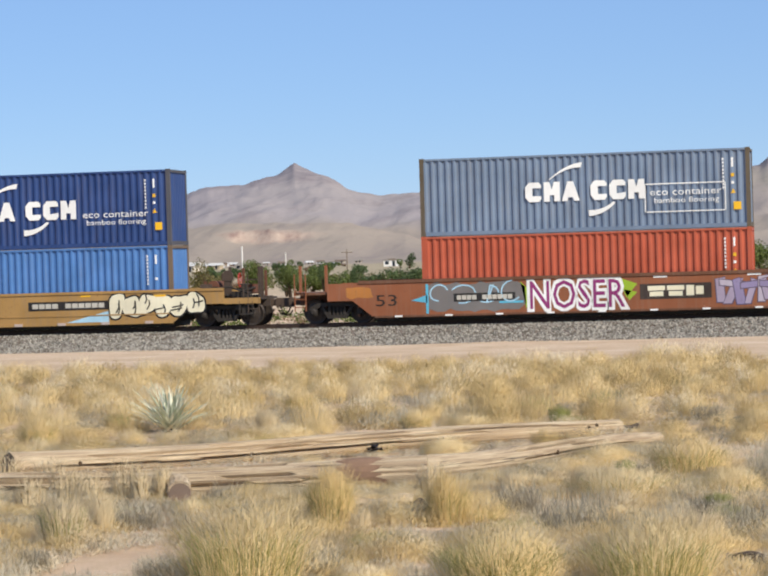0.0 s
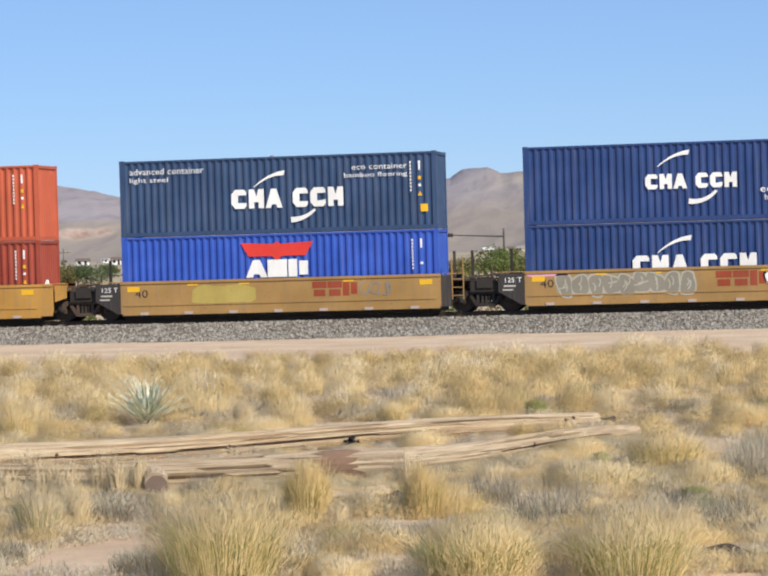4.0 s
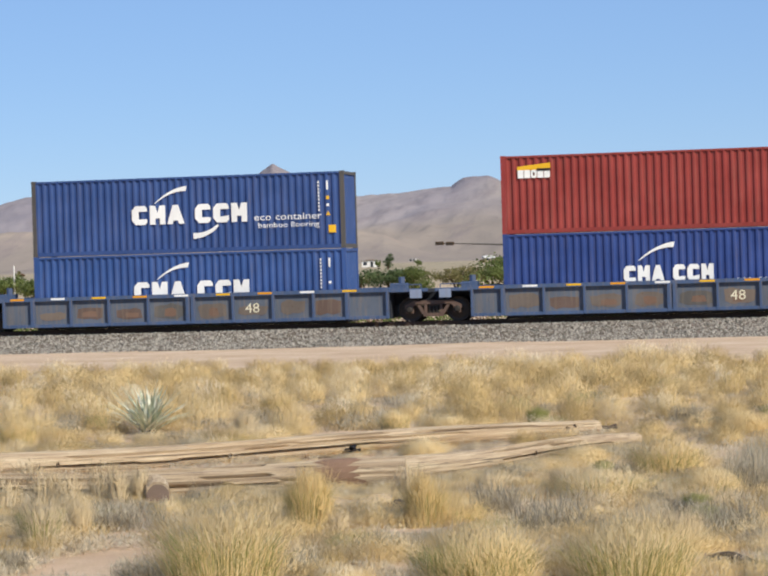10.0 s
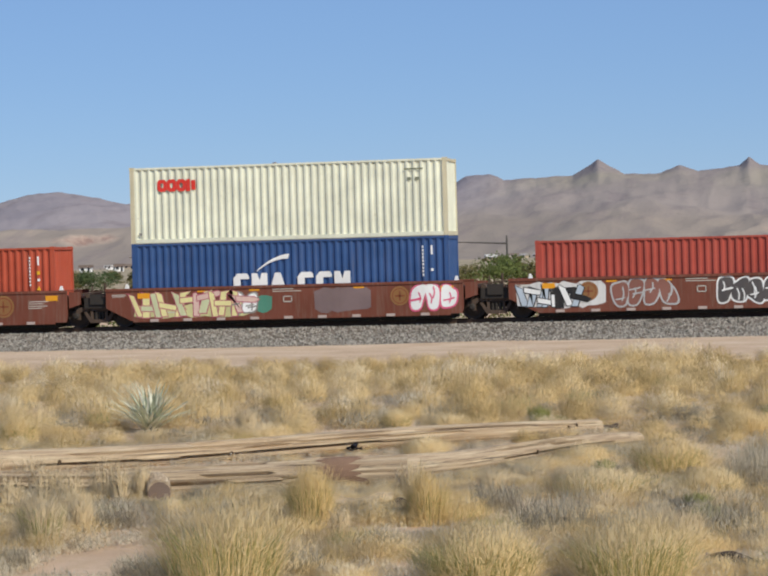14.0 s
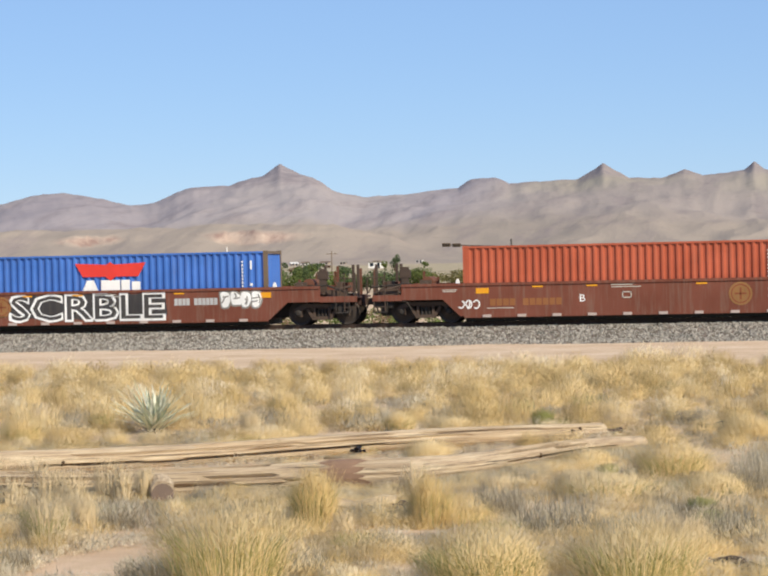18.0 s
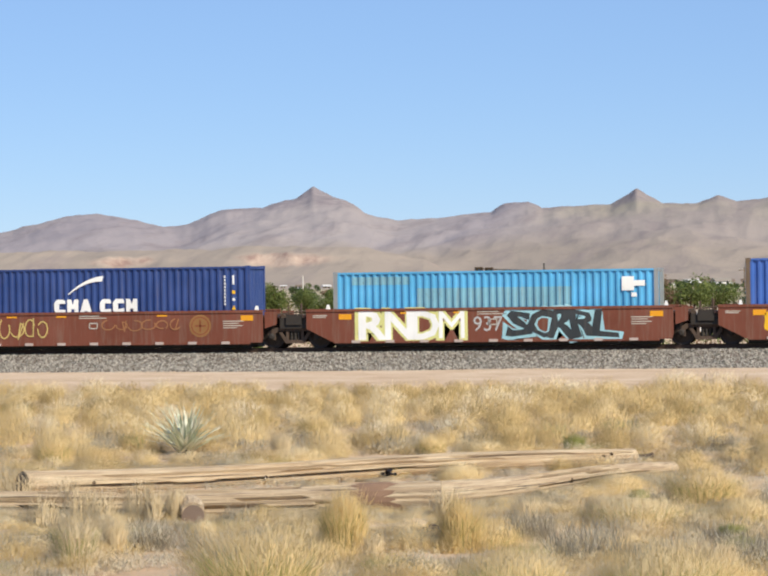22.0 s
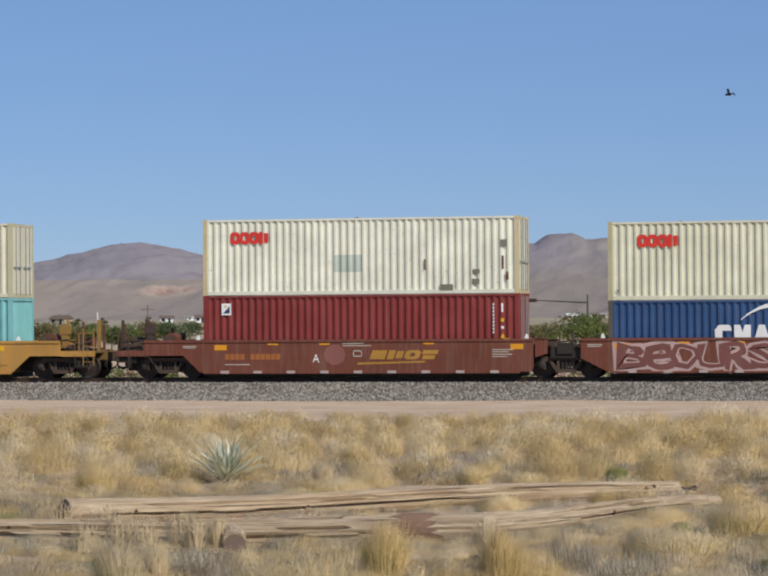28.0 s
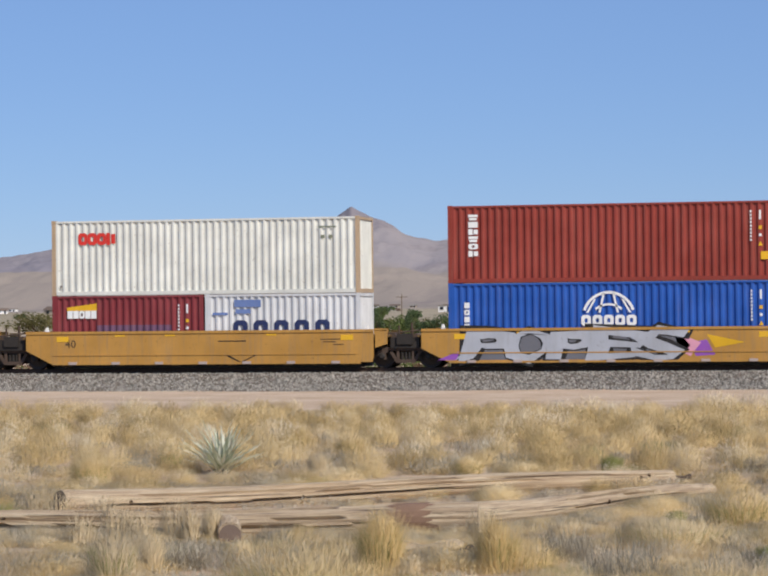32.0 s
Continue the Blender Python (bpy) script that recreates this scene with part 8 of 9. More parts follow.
def cars():
    Y = "yellow well car with black ends and graffiti"
    # the long rust-coloured car
    root = well_car_long()
    c = well_car(1, "yellow", "dirty yellow well car with cream bubble graffiti", right_end=True)
    lettering("lettering", c, "40", 0.55, 0.85, 0.55, 0.3, STENCIL, FS)
    smear(c, 1.4, 4.9, 0.45, 1.40, paint("857a68", 0.4), FS + 0.002)
    bubble(c, 1.6, 0.52, 3.0, 0.8, paint("8d857a", 0.3), paint("b7b0a2", 0.3), 5, 1)
    outline("number_plate", c, rect(6.5, 9.75, 0.78, 1.12), BLACK, FS)
    mark(c, "bbbb bbbbbb", 6.65, 0.86, 2.9, 0.18, LIGHT_STENCIL, "stencil_patch", FS - 0.004)
    plates("graffiti", c, [((8.0, 0.3), (9.7, 0.3), (9.7, 0.72))], SKYBLUE, FS)
    bubble(c, 9.7, 0.42, 3.7, 0.95, CREAM, BLACK, 6, 5)
    c = well_car(2, "yellow", "dirty yellow well car with small white graffiti")
    lettering("lettering", c, "40", 0.55, 0.85, 0.5, 0.3, STENCIL, FS)
    word(c, "NOZ", 1.5, 0.75, 1.9, 0.6, WHITE, GREY_PAINT)
    scrawl(c, 3.4, 0.8, 0.9, 0.5, WHITE, 8, 2)
    mark(c, "tth", 7.05, 0.8, 1.9, 0.5, paint("8c4a22"), gap=0.08, y=FS)
    scrawl(c, 9.0, 0.8, 0.9, 0.55, BLACK, 4, 3)
    plates("repaint_patch", c, [rect(6.4, 7.0, 0.9, 1.2)], PALE_YELLOW, FS)
    c = well_car(3, "yellow", "dirty yellow well car with grey and white graffiti")
    lettering("lettering", c, "40", 0.55, 0.85, 0.5, 0.3, STENCIL, FS)
    smear(c, 1.1, 6.2, 0.5, 1.36, paint("a08f6c", 0.4), FS + 0.002)
    bubble(c, 1.2, 0.5, 5.0, 0.82, paint("8f8877", 0.3), paint("b5ae9c", 0.3), 9, 14)
    mark(c, "tth", 6.95, 0.75, 1.85, 0.55, paint("9c4326"), gap=0.06, y=FS)
    bubble(c, 8.8, 0.72, 2.1, 0.6, WHITE, GREY_PAINT, 4, 9)
    smear(c, 0.05, 1.6, 1.25, 1.4, PINK, FS)
    c = well_car(4, "yellow", "dirty yellow well car with brown block marks")
    lettering("lettering", c, "40", 0.55, 0.85, 0.5, 0.3, STENCIL, FS)
    mark(c, "tth", 7.4, 0.75, 1.75, 0.55, paint("9c4326"), gap=0.06, y=FS)
    scrawl(c, 9.2, 0.7, 1.2, 0.6, GREY_PAINT, 3, 3)
    smear(c, 2.8, 5.2, 0.5, 1.3, paint("b59f52"), FS + 0.002)
    c = well_car(5, "yellow2", "yellow well car with a black number board and pink patch", left_end=True)
    lettering("lettering", c, "40", 0.42, 0.85, 0.52, 0.3, STENCIL, FS)
    outline("number_plate", c, rect(2.8, 6.05, 0.84, 1.2), BLACK, FS)
    mark(c, "bbbb bbbbbb", 2.95, 0.92, 2.9, 0.2, LIGHT_STENCIL, "stencil_patch", FS - 0.004)
    smear(c, 4.7, 5.85, 1.1, 1.42, PINK, FS - 0.008)
    smear(c, 2.2, 3.4, 1.25, 1.42, SKYBLUE, FS)
    smear(c, 8.1, 9.9, 1.0, 1.36, paint("b5b45a"), FS)
    lettering("lettering", c, "A", 6.85, 0.9, 0.22, 0.28, STENCIL, FS)
    blue_car(6, right_end=True)
    blue_car(7)
    blue_car(8)
    blue_car(9)
    blue_car(10, left_end=True)
    c = well_car(11, "brown", "red-brown well car with black and white bubble graffiti", right_end=True)
    smear(c, -0.7, 2.6, 0.32, 1.36, paint("d5d2cc", 0.3), FS + 0.003)
    wildstyle(c, -0.5, 0.36, 2.2, 0.95, (WHITE, paint("b9c4cc"), BLACK), BLACK, 4, 21)
    disc(c, 1.95, 0.95, 0.36, GOLD_PAINT)
    bubble(c, 2.8, 0.4, 2.3, 0.95, paint("8a5a4c"), SILVER, 4, 22)
    bubble(c, 6.6, 0.4, 2.3, 0.95, paint("55504e"), WHITE, 4, 23)
    mark(c, "bbbb bbbbbb", 9.1, 0.72, 2.1, 0.22, paint("a5612f"), "stencil_patch", FS)
    bars(c, [(9.0, 9.6, 0.45, 0.5), (9.8, 10.6, 0.45, 0.48), (10.7, 11.6, 0.55, 0.58)])
    c = well_car(12, "brown", "red-brown well car with cream, grey and pink graffiti")
    smear(c, 0.1, 4.6, 0.3, 0.85, paint("c9c48a", 0.3), FS + 0.003)
    wildstyle(c, 0.2, 0.34, 4.4, 1.0, (PALE_YELLOW, paint("c9cda0"), paint("d9b8a8")), paint("b5606e"), 6, 31)
    bubble(c, 3.9, 0.4, 1.0, 0.8, WHITE, GREY_PAINT, 2, 33)
    smear(c, 4.9, 5.5, 0.35, 1.2, paint("4f8a72"), FS)
    smear(c, 7.1, 9.3, 0.35, 1.35, paint("7f6b68"), FS)
    disc(c, 10.35, 0.95, 0.36, GOLD_PAINT)
    bubble(c, 10.75, 0.42, 1.7, 0.95, WHITE, paint("df5f80"), 3, 34)
    c = well_car(13, "brown", "red-brown well car with a round gold emblem")
    disc(c, 10.2, 0.9, 0.43, GOLD_PAINT)
    lettering("lettering", c, "D", 2.9, 0.6, 0.2, 0.24, WHITE, FS)
    scrawl(c, 4.2, 0.5, 1.8, 0.6, paint("6b4a40"), 40, 4)
    c = well_car(14, "brown", "red-brown well car with silver and teal graffiti")
    word(c, "LAGER", 0.5, 0.42, 5.9, 0.86, SILVER, BLACK, slant=0.15, fat=0.06, bold=0.03, wild=0.5)
    plates("graffiti", c, [((0.1, 0.9), (0.9, 1.3), (0.7, 0.7)), ((1.6, 0.9), (2.0, 1.35), (2.2, 0.8)), ((6.3, 1.25), (7.3, 0.6), (6.6, 0.55)), ((4.1, 0.32), (4.9, 0.32), (4.5, 0.6))], TEAL, FS + 0.003)
    disc(c, 10.3, 0.9, 0.43, GOLD_PAINT)
    c = well_car(15, "brown", "red-brown well car with faint gold marks and a round emblem", left_end=True)
    mark(c, "bbbb bbbbbb", 1.0, 0.62, 2.7, 0.26, paint("8f5a30"), "stencil_patch", FS)
    scrawl(c, -0.2, 0.5, 0.85, 0.4, WHITE, 42, 3)
    lettering("lettering", c, "B", 4.35, 0.72, 0.2, 0.26, WHITE, FS)
    disc(c, 10.2, 0.9, 0.43, GOLD_PAINT)
    c = well_car(16, "brown", "dark red-brown well car with black and white graffiti", right_end=True)
    smear(c, 2.1, 8.3, 0.3, 1.4, paint("3a3736", 0.25), FS + 0.003)
    word(c, "SCRBLE", 2.15, 0.38, 6.0, 0.92, paint("44413f", 0.25), WHITE, fat=0.045)
    mark(c, "bbbb bbbbbb", 8.6, 0.85, 1.7, 0.26, SILVER, "stencil_patch", FS)
    bubble(c, 10.4, 0.75, 1.6, 0.6, WHITE, GREY_PAINT, 4, 44)
    disc(c, 1.75, 0.9, 0.4, GOLD_PAINT)
    c = well_car(17, "brown", "red-brown well car covered in blue and white graffiti")
    smear(c, -0.6, 6.5, 0.3, 1.38, paint("5f5b70", 0.3), FS + 0.003)
    wildstyle(c, 0.1, 0.32, 6.2, 1.04, (paint("3d3b4a"), paint("6f7ca4"), paint("d5d2d8"), paint("8fa0c4"), paint("c99aa8")), paint("e2dfe2"), 7, 51)
    smear(c, 6.2, 10.2, 0.3, 1.38, paint("5f9fc0", 0.3), FS + 0.003, 2)
    wildstyle(c, 6.4, 0.32, 3.7, 1.04, (paint("7cbcd2"), paint("4f93b5"), paint("9fd0e0")), paint("356a88"), 5, 53)
    disc(c, 10.2, 0.9, 0.38, GOLD_PAINT)
    plates("graffiti", c, [((10.5, 0.4), (10.9, 1.3), (10.7, 0.35)), ((11.4, 0.5), (12.1, 0.9), (11.6, 0.45))], SKYBLUE, FS)
    c = well_car(18, "brown", "red-brown well car with white and teal letters")
    for k, ch in enumerate("PSOLE"):
        word(c, ch, 1.15 + k * 0.93, 0.36, 0.88, 0.98, (WHITE, TEAL)[k % 2], (paint("c9c5b8"), paint("4f8f94"))[k % 2], FS - 0.0005 * k, fat=0.03, bold=0.06)
    bubble(c, 0.6, 0.5, 0.7, 0.7, AMBER, paint("7d4434"), 1, 61)
    bubble(c, 5.8, 0.55, 0.7, 0.7, AMBER, PURPLE, 1, 62)
    disc(c, 10.35, 0.9, 0.43, GOLD_PAINT)
    c = well_car(19, "brown", "red-brown well car with white and black letters")
    word(c, "RNDM", 1.05, 0.35, 4.0, 1.0, WHITE, paint("d8d58a"), fat=0.05, bold=0.03)
    lettering("lettering", c, "937", 5.35, 0.6, 1.1, 0.55, SILVER, FS)
    word(c, "SCRRL", 6.65, 0.38, 4.0, 0.95, paint("33383a", 0.25), paint("9fcdd4"), fat=0.05, bold=0.03, wild=0.4)
    c = well_car(20, "brown", "red-brown well car with faded gold scrawls", left_end=True)
    scrawl(c, -0.4, 0.7, 2.2, 0.6, paint("c9a25a"), 71, 5)
    scrawl(c, 0.2, 0.4, 4.1, 0.9, paint("c9b06a"), 72, 8)
    scrawl(c, 6.4, 0.7, 3.2, 0.5, paint("9c6a44"), 73, 6)
    disc(c, 10.3, 0.9, 0.43, paint("a5763a"))
    c = well_car(21, "brown", "red-brown well car with a slanted gold mark", right_end=True)
    gold_mark(c, 6.3)
    mark(c, "bbbb bbbbbb", 1.4, 0.62, 2.2, 0.22, paint("b5793a"), "stencil_patch", FS)
    scrawl(c, 3.7, 0.45, 1.2, 0.6, SILVER, 81, 3, thick=0.03)
    lettering("lettering", c, "B", 4.5, 0.75, 0.2, 0.24, WHITE, FS)
    scrawl(c, 10.6, 1.1, 0.7, 0.25, WHITE, 82, 2)
    c = well_car(22, "brown", "red-brown well car with a big grey graffiti piece")
    word(c, "COLA", 2.0, 0.35, 4.7, 0.98, paint("9d948d"), paint("c9bfa0"), fat=0.045, bold=0.06, wild=0.35)
    plates("graffiti", c, [((1.1, 0.75), (2.0, 1.2), (1.8, 0.5)), ((7.0, 0.45), (8.7, 1.3), (7.9, 0.4))], paint("c4a85a"), FS)
    for k, (x, z, w, h) in enumerate(((0.4, 0.95, 1.2, 0.3), (0.1, 0.4, 1.3, 0.35), (6.5, 0.5, 1.1, 0.5), (9.8, 0.9, 1.6, 0.45), (8.2, 0.3, 2.2, 0.3), (8.4, 1.0, 0.8, 0.4))):
        scrawl(c, x, z, w, h, paint("cdb5ac"), 90 + k, 5, thick=0.028)
    c = well_car(23, "brown", "red-brown well car with grey leaf graffiti and a gold mark")
    bubble(c, 0.5, 0.35, 4.8, 0.98, paint("77706a"), paint("b9b39a"), 6, 101)
    scrawl(c, 0.6, 0.4, 4.6, 0.85, paint("d5d2c4"), 102, 8, FS - 0.014)
    scrawl(c, 4.9, 0.55, 1.4, 0.7, paint("cdb5ac"), 103, 5, thick=0.03)
    gold_mark(c, 6.35)
    lettering("lettering", c, "IVY LEAGUE", 8.05, 0.42, 1.95, 0.24, paint("cdb5ac"), FS)
    c = well_car(24, "brown", "red-brown well car with large pale outlined letters")
    word(c, "BeOURSLAVe", 0.4, 0.35, 9.6, 0.9, paint("7a4a40"), paint("c0a29a"), fat=0.05, bold=0.02, wild=0.35)
    c = well_car(25, "brown", "red-brown well car with a slanted gold mark", left_end=True)
    gold_mark(c, 6.35)
    mark(c, "bbbb bbbbbb", 0.9, 0.72, 2.2, 0.22, paint("a8642f"), "stencil_patch", FS)
    lettering("lettering", c, "A", 4.35, 0.62, 0.24, 0.3, WHITE, FS)
    outline("repaint_patch", c, [(5.2 + math.cos(k * 0.628) * 0.42, 0.9 + math.sin(k * 0.628) * 0.4) for k in range(10)], paint("8f5a50"), FS)
    c = well_car(26, "yellow2", "orange-yellow well car with small black graffiti", right_end=True)
    lettering("lettering", c, "40", 0.1, 0.85, 0.4, 0.3, STENCIL, FS)
    word(c, "WTF..", 0.85, 0.55, 3.0, 0.72, SILVER, BLACK, slant=0.2)
    mark(c, "bbbb bbbbbb", 7.0, 0.85, 2.2, 0.22, paint("8a5a1e"), "stencil_patch", FS)
    scrawl(c, 5.3, 0.55, 1.6, 0.6, paint("7a4a20"), 111, 5, thick=0.03)
    c = well_car(27, "yellow2", "orange-yellow well car with grey angular letters")
    lettering("lettering", c, "40", 0.12, 0.85, 0.45, 0.3, STENCIL, FS)
    word(c, "SAUTE", 5.2, 0.35, 5.7, 0.95, paint("b0aea6"), paint("4a473f"), fat=0.035, bold=0.035, wild=0.2)
    plates("graffiti", c, [rect(3.9, 5.3, 0.32, 0.5), rect(4.0, 4.2, 0.5, 0.68), rect(10.8, 11.5, 0.32, 0.48)], paint("b0aea6"), FS)
    plates("sticker", c, [rect(1.7, 1.95, 0.82, 1.15), rect(2.45, 2.7, 1.05, 1.35)], SILVER, FS)
    plates("sticker", c, [rect(1.76, 1.95, 0.88, 1.15), rect(2.51, 2.7, 1.11, 1.35)], BLACK, FS - 0.003)
    scrawl(c, -0.2, 0.55, 0.7, 0.35, BLACK, 121, 3)
    c = well_car(28, "yellow2", "orange-yellow well car with silver letters and purple accents")
    outline("repaint_patch", c, [(0.6, 0.3), (8.6, 0.3), (9.0, 0.8), (8.5, 1.38), (1.2, 1.38), (0.5, 0.7)], paint("6e6e72", 0.2), FS + 0.002)
    word(c, "POPES", 0.6, 0.32, 7.9, 1.04, paint("b4b6ba"), BLACK, slant=0.2, fat=0.035, bold=0.04, wild=0.45)
    plates("graffiti", c, [((-0.4, 0.3), (0.5, 0.3), (0.4, 0.62)), ((9.0, 0.9), (9.6, 1.0), (9.9, 0.45), (9.2, 0.4))], PURPLE, FS + 0.003)
    plates("graffiti", c, [((8.4, 1.3), (9.4, 0.9), (9.0, 0.4), (8.6, 0.6))], PINK, FS + 0.002)
    plates("graffiti", c, [((9.6, 1.2), (11.0, 0.9), (9.9, 0.7))], AMBER, FS + 0.001)
    c = well_car(29, "yellow2", "plain orange-yellow well car with black stencils")
    lettering("lettering", c, "40", 0.6, 0.85, 0.42, 0.3, STENCIL, FS)
    bars(c, [(6.7, 7.8, 1.05, 1.09), (10.7, 11.5, 1.1, 1.13), (10.8, 11.3, 1.0, 1.03), (11.2, 11.6, 0.9, 0.93)], STENCIL)
    plates("sill_mark", c, [((7.0, 0.52), (7.15, 0.52), (7.6, 0.28), (7.5, 0.28)), ((8.1, 0.52), (8.2, 0.52), (7.7, 0.28), (7.6, 0.28))], STENCIL, FS)
    well_car(30, "yellow2", "orange-yellow well car at the end of view")


def gold_mark(c, x):
    """The slanted gold wordmark with its underline, as plain shapes."""
    mark(c, "bhoe", x + 0.15, 0.72, 2.6, 0.34, GOLD_PAINT, slant=0.35, gap=0.1, y=FS)
    plates("painted_mark", c, [((x - 0.3, 0.52), (x + 2.3, 0.60), (x + 2.35, 0.66), (x - 0.25, 0.60))], GOLD_PAINT, FS)


def well_car_long():
    """The long rust-coloured well car with a box shorter than its well."""
    root = new("well_car")
    set_on_train(root, UNITS[0])
    mat = paint("8f5535", 0.35, 0.65, 0.16)
    dk = paint("6b4630", 0.4, 0.75, 0.2)
    z0, zt = 0.25, 1.55
    pts = [(-3.6, zt - 0.05), (-3.6, 0.85), (-2.65, 0.85), (-1.9, z0), (14.1, z0), (14.85, 0.85), (15.9, 0.85), (15.9, zt - 0.05)]
    part("side_sill", shared("long_sill", mat, lambda bm: prism(bm, pts, YN, YF)), None, root)
    part("side_sill", shared("long_sill_far", mat, lambda bm: prism(bm, pts, W - YF, W - YN)), None, root)
    for y in (YN - 0.035, W - YF):
        part("top_chord", shared(("long_chord", y > 0), dk, lambda bm: box(bm, -2.4, 14.6, y, y + 0.11, zt - 0.08, zt + 0.04)), None, root)
    part("bottom_flange", shared("long_flange", dk, lambda bm: box(bm, -1.8, 14.0, YN - 0.02, YN + 0.1, z0 - 0.06, z0 + 0.012)), None, root)
    for k in range(8):
        part("floor_beam", shared("long_beam", dk, lambda bm: box(bm, -0.15, 0.15, YN + 0.05, W - YF, z0 - 0.1, z0 + 0.006)), None, root, m=pose(-1.2 + k * 2.1, 0, 0))
        part("lug", shared("long_lug", WHITE, lambda bm: box(bm, -0.14, 0.14, YN - 0.05, YN - 0.002, z0 - 0.05, z0 + 0.01)), None, root, m=pose(-0.9 + k * 1.9, 0, 0))
    # the long car's added slab, dark in place of shade underneath
    part("well_floor", shared("long_shade_slab", STEEL_DARK, lambda bm: box(bm, -1.8, 14.0, YF + 0.25, W - 0.1, 0.05, z0 - 0.005)), None, root)
    for xe in (-2.5, 14.7):
        part("end_wall", shared("long_wall", dk, lambda bm: box(bm, 0, 0.08, 0, W, z0, 1.4)), None, root, m=pose(xe, 0, 0))
    for sgn in (-1, 1):
        a, b = (-4.9, -2.5) if sgn < 0 else (14.7, 17.1)
        part("end_deck", shared(("long_deck", sgn), dk, lambda bm: box(bm, a, b, YF, W - YF, 1.1, 1.2)), None, root)
        part("draft_sill", shared(("long_draft", sgn), dk, lambda bm: box(bm, a, b, 0.9, 1.54, 0.7, 1.1)), None, root)
        coupler(root, a if sgn < 0 else b, sgn)
        posts(root, [-4.75, -4.1, -3.75] if sgn < 0 else [16.1, 16.6, 17.0], 1.15, 2.2, mat)
        ladder(root, -4.85 if sgn < 0 else 16.6, 0.5, 1.9, mat)
        truck(root, -3.3 if sgn < 0 else 15.5, STEEL_DARK)
    lettering("lettering", root, "53", -1.75, 0.62, 0.8, 0.42, STENCIL, FS)
    smear(root, -2.9, -1.9, 0.9, 1.4, paint("b27335", 0.4), FS + 0.002)
    smear(root, 0.15, 3.85, 0.3, 1.5, paint("75706c", 0.3), FS + 0.003)
    scrawl(root, 0.2, 0.55, 3.6, 0.95, SKYBLUE, 201, 4, FS)
    plates("graffiti", root, [rect(0.15, 0.25, 0.3, 1.4), ((-0.4, 0.8), (0.2, 1.0), (0.2, 0.7)), rect(2.9, 3.8, 0.62, 0.7)], CYAN, FS - 0.002)
    outline("number_plate", root, rect(1.2, 3.5, 0.72, 1.02), BLACK, FS - 0.006)
    mark(root, "bbbb bbbbbb", 1.3, 0.78, 2.1, 0.17, LIGHT_STENCIL, "stencil_patch", FS - 0.010)
    plates("graffiti", root, [((3.7, 1.4), (4.2, 0.9), (3.9, 0.4)), ((7.3, 1.45), (8.0, 1.2), (7.6, 0.7)), ((7.5, 1.0), (8.0, 0.9), (7.7, 0.6))], LIME, FS + 0.003)
    word(root, "NOSER", 4.05, 0.36, 3.5, 1.05, MAGENTA, WHITE, fat=0.07)
    outline("painted_mark", root, rect(8.1, 10.7, 0.62, 1.18), paint("3b2f28", 0.3), FS)
    mark(root, "tth", 8.35, 0.72, 2.1, 0.38, CREAM, gap=0.1, y=FS - 0.004)
    wildstyle(root, 10.9, 0.36, 2.9, 1.1, (paint("a596a8"), paint("8d80a0"), paint("b9adb8")), paint("5a4e62"), 4, 205)
    reflectors(root, [8.6, 12.0], 1.4, WHITE, 0.5, 0.1)
    return tagged(root, "rust-coloured long well car with purple graffiti", "well car", "cars of the train")


cars()


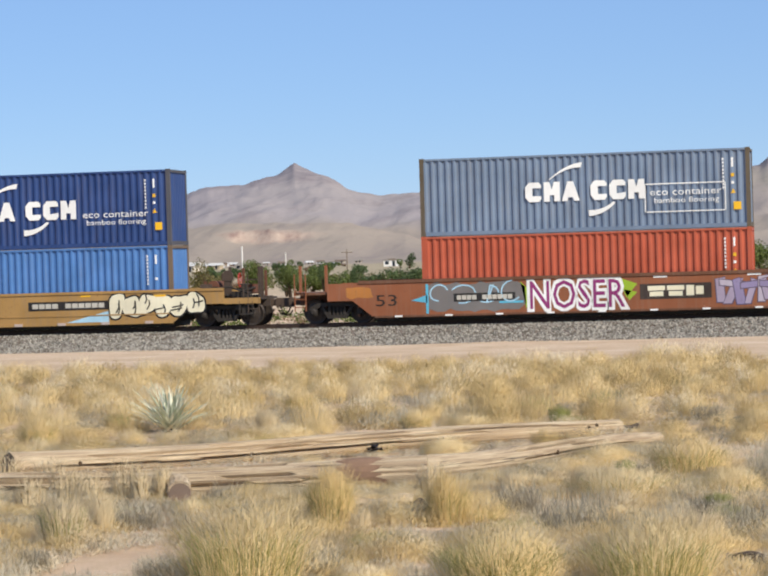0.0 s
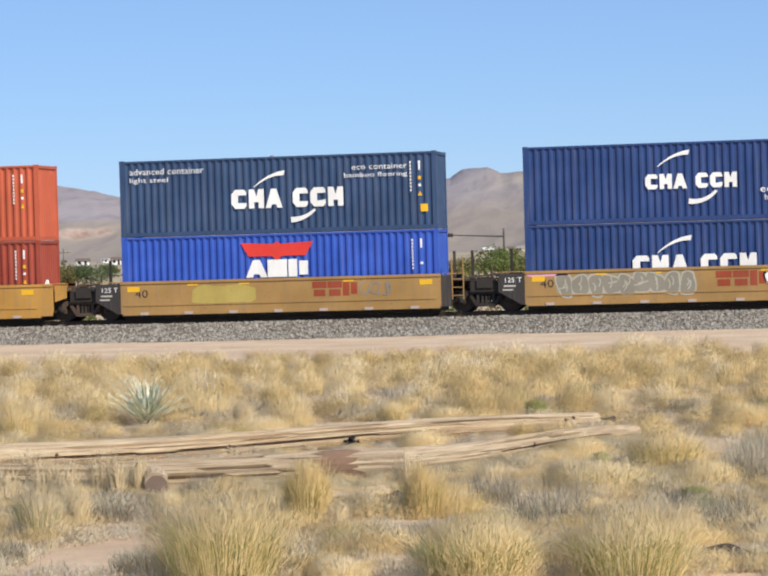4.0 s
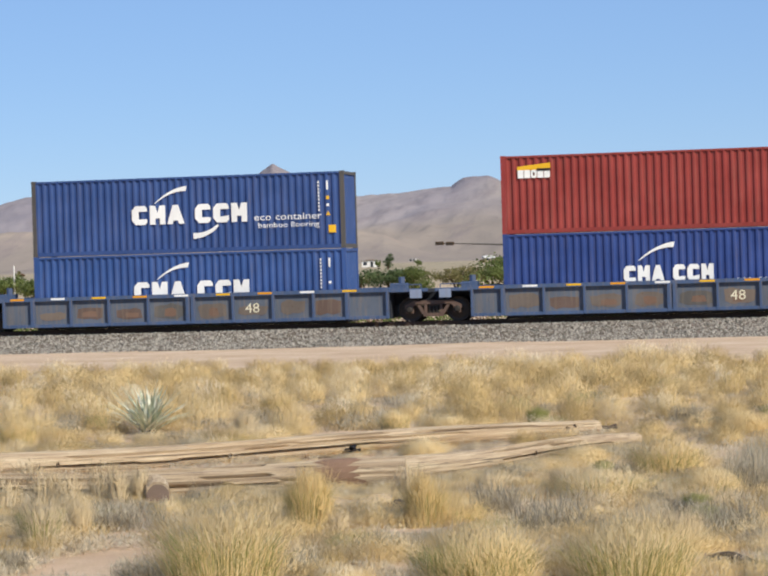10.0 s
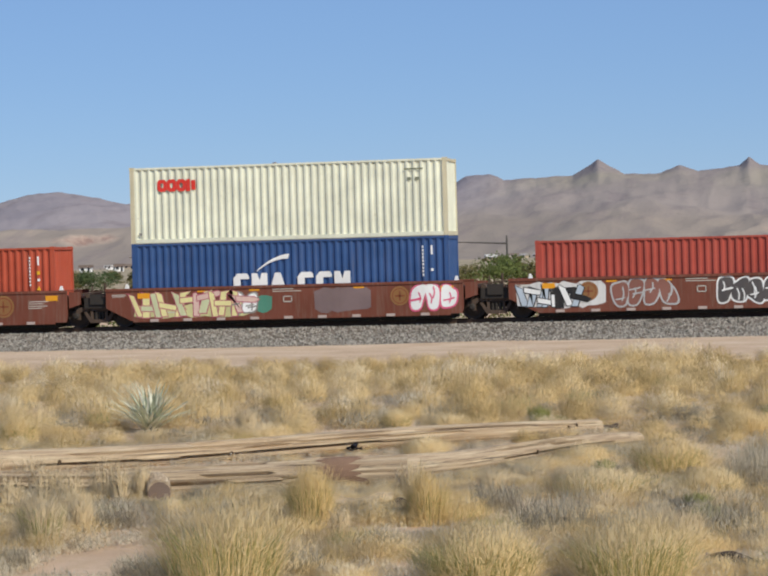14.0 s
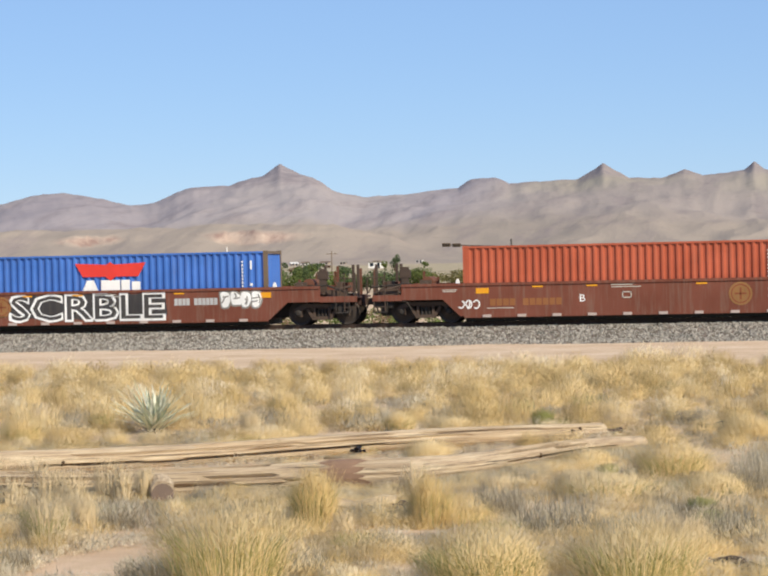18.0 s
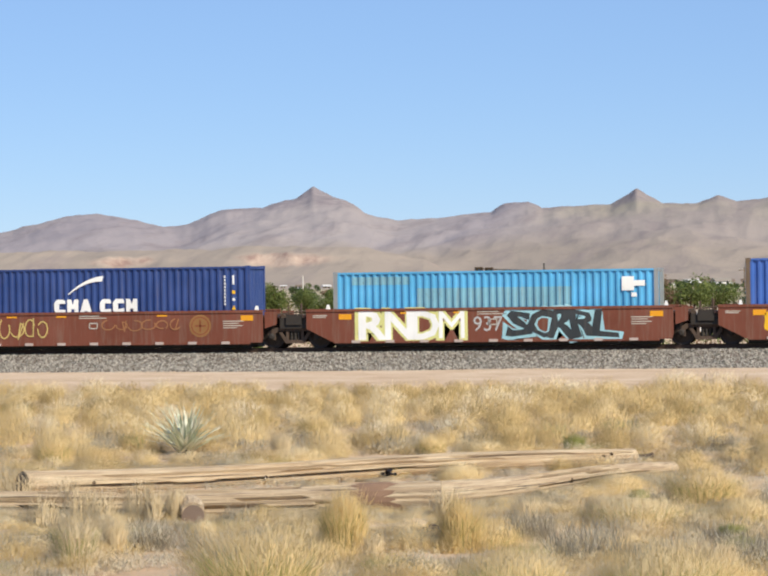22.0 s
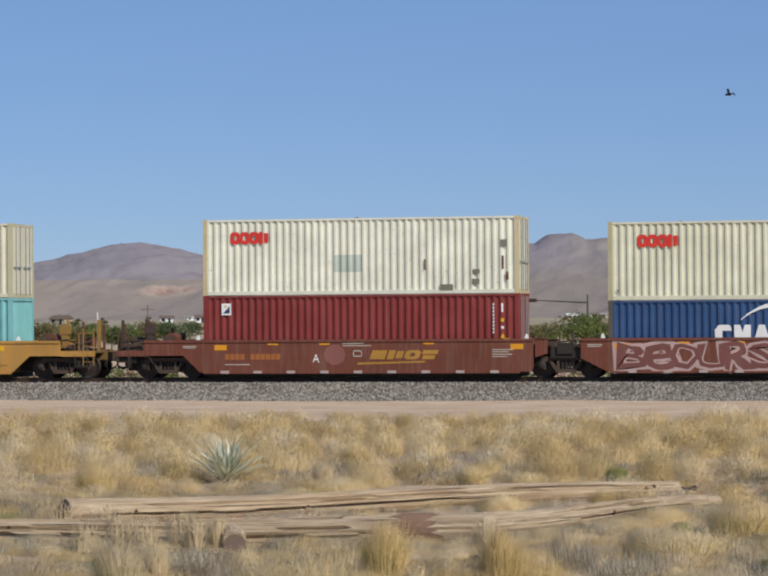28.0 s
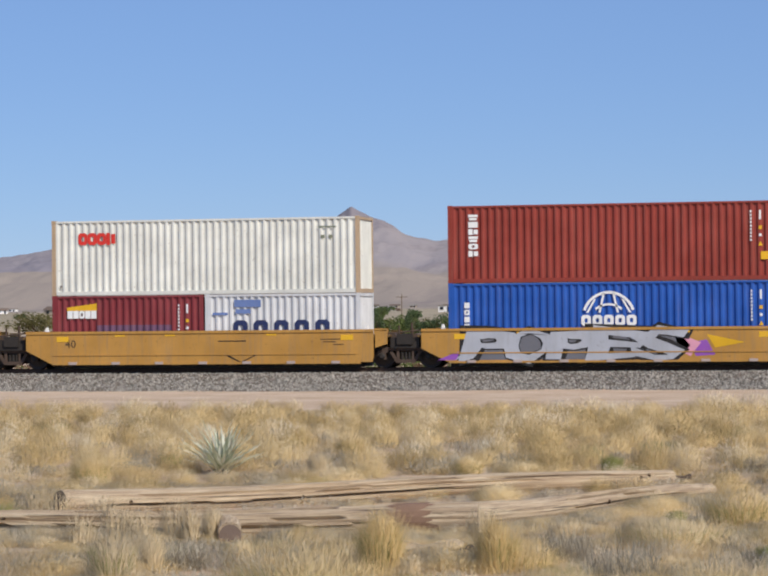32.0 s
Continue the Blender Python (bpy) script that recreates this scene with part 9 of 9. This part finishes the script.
def bird():
    """The small dark bird that flies up past the train."""
    root = new("bird")
    dark = plain("bird_plumage", "1d1c20", 0.8)
    bm = bmesh.new()
    lathe(bm, ((0.004, -0.085), (0.018, -0.06), (0.026, -0.01), (0.022, 0.035), (0.008, 0.06), (0.02, 0.10)), 8, "x")
    part("body", bm, dark, root)
    for s in (-1, 1):
        bm = bmesh.new()
        v = [bm.verts.new(p) for p in ((-0.03, 0.01 * s, 0.01), (0.03, 0.01 * s, 0.008), (0.05, 0.10 * s, 0.05), (0.07, 0.17 * s, 0.03), (0.0, 0.10 * s, 0.055), (0.0, 0.05 * s, 0.0))]
        bm.faces.new((v[0], v[1], v[2], v[4]))
        bm.faces.new((v[4], v[2], v[3]))
        bm.faces.new((v[0], v[5], v[1]))
        part("wing", bm, dark, root)
    return tagged(root, "small dark bird in flight", "bird")


the_bird = bird()


def motions():
    """The train rolls by, its wheels turn, the bird flies up."""
    for ob, u, z in MOVING:
        walk(ob, [(t, pose(u + run(t), SIDE_Y, RAIL_Z + z)) for t in range(0, 33)])
    for w, ax, car, tx in WHEELS:
        u = next(m[1] for m in MOVING if m[0] is car) + tx
        t0 = max(0.0, (-44 - u) / 15.2)
        t1 = min(32.0, (10 - u) / 14.3)
        rows = []
        t = t0
        if t0 > 0.1:
            rows.append((0.0, pose(ax, 0, AXZ)))
        while t < t1:
            rows.append((t, pose(ax, 0, AXZ, 0, math.degrees((run(t) - run(t0)) / 0.455))))
            t += 1 / 30
        if not rows:
            rows = [(0.0, pose(ax, 0, AXZ))]
        if rows[-1][0] < 31.9:
            rows.append((32.0, rows[-1][1]))
        elif len(rows) < 2:
            rows.append((32.0, rows[-1][1]))
        walk(w, rows)
    def at(az, el, d):
        return (az * d, d, 1.75 + el * d)
    walk(the_bird, [(0.0, pose(-5.2, 26.5, -0.33)), (26.9, pose(-5.2, 26.5, -0.33)), (27.5, pose(*at(-0.162, 0.0215, 40), 20, -40, 0)), (27.7, pose(*at(-0.102, 0.0455, 42), 60, -50, 20)),
                    (27.9, pose(*at(-0.0690, 0.0715, 44), 20, -40, 0)), (28.0, pose(*at(-0.0712, 0.0890, 45), 30, -10, 30)), (28.2, pose(*at(-0.062, 0.13, 47), 20, -60, 30)), (29.0, pose(*at(0.1, 0.3, 60), 0, -30, 30)), (32.0, pose(*at(1.0, 0.5, 90), 0, -10, 10))])


motions()
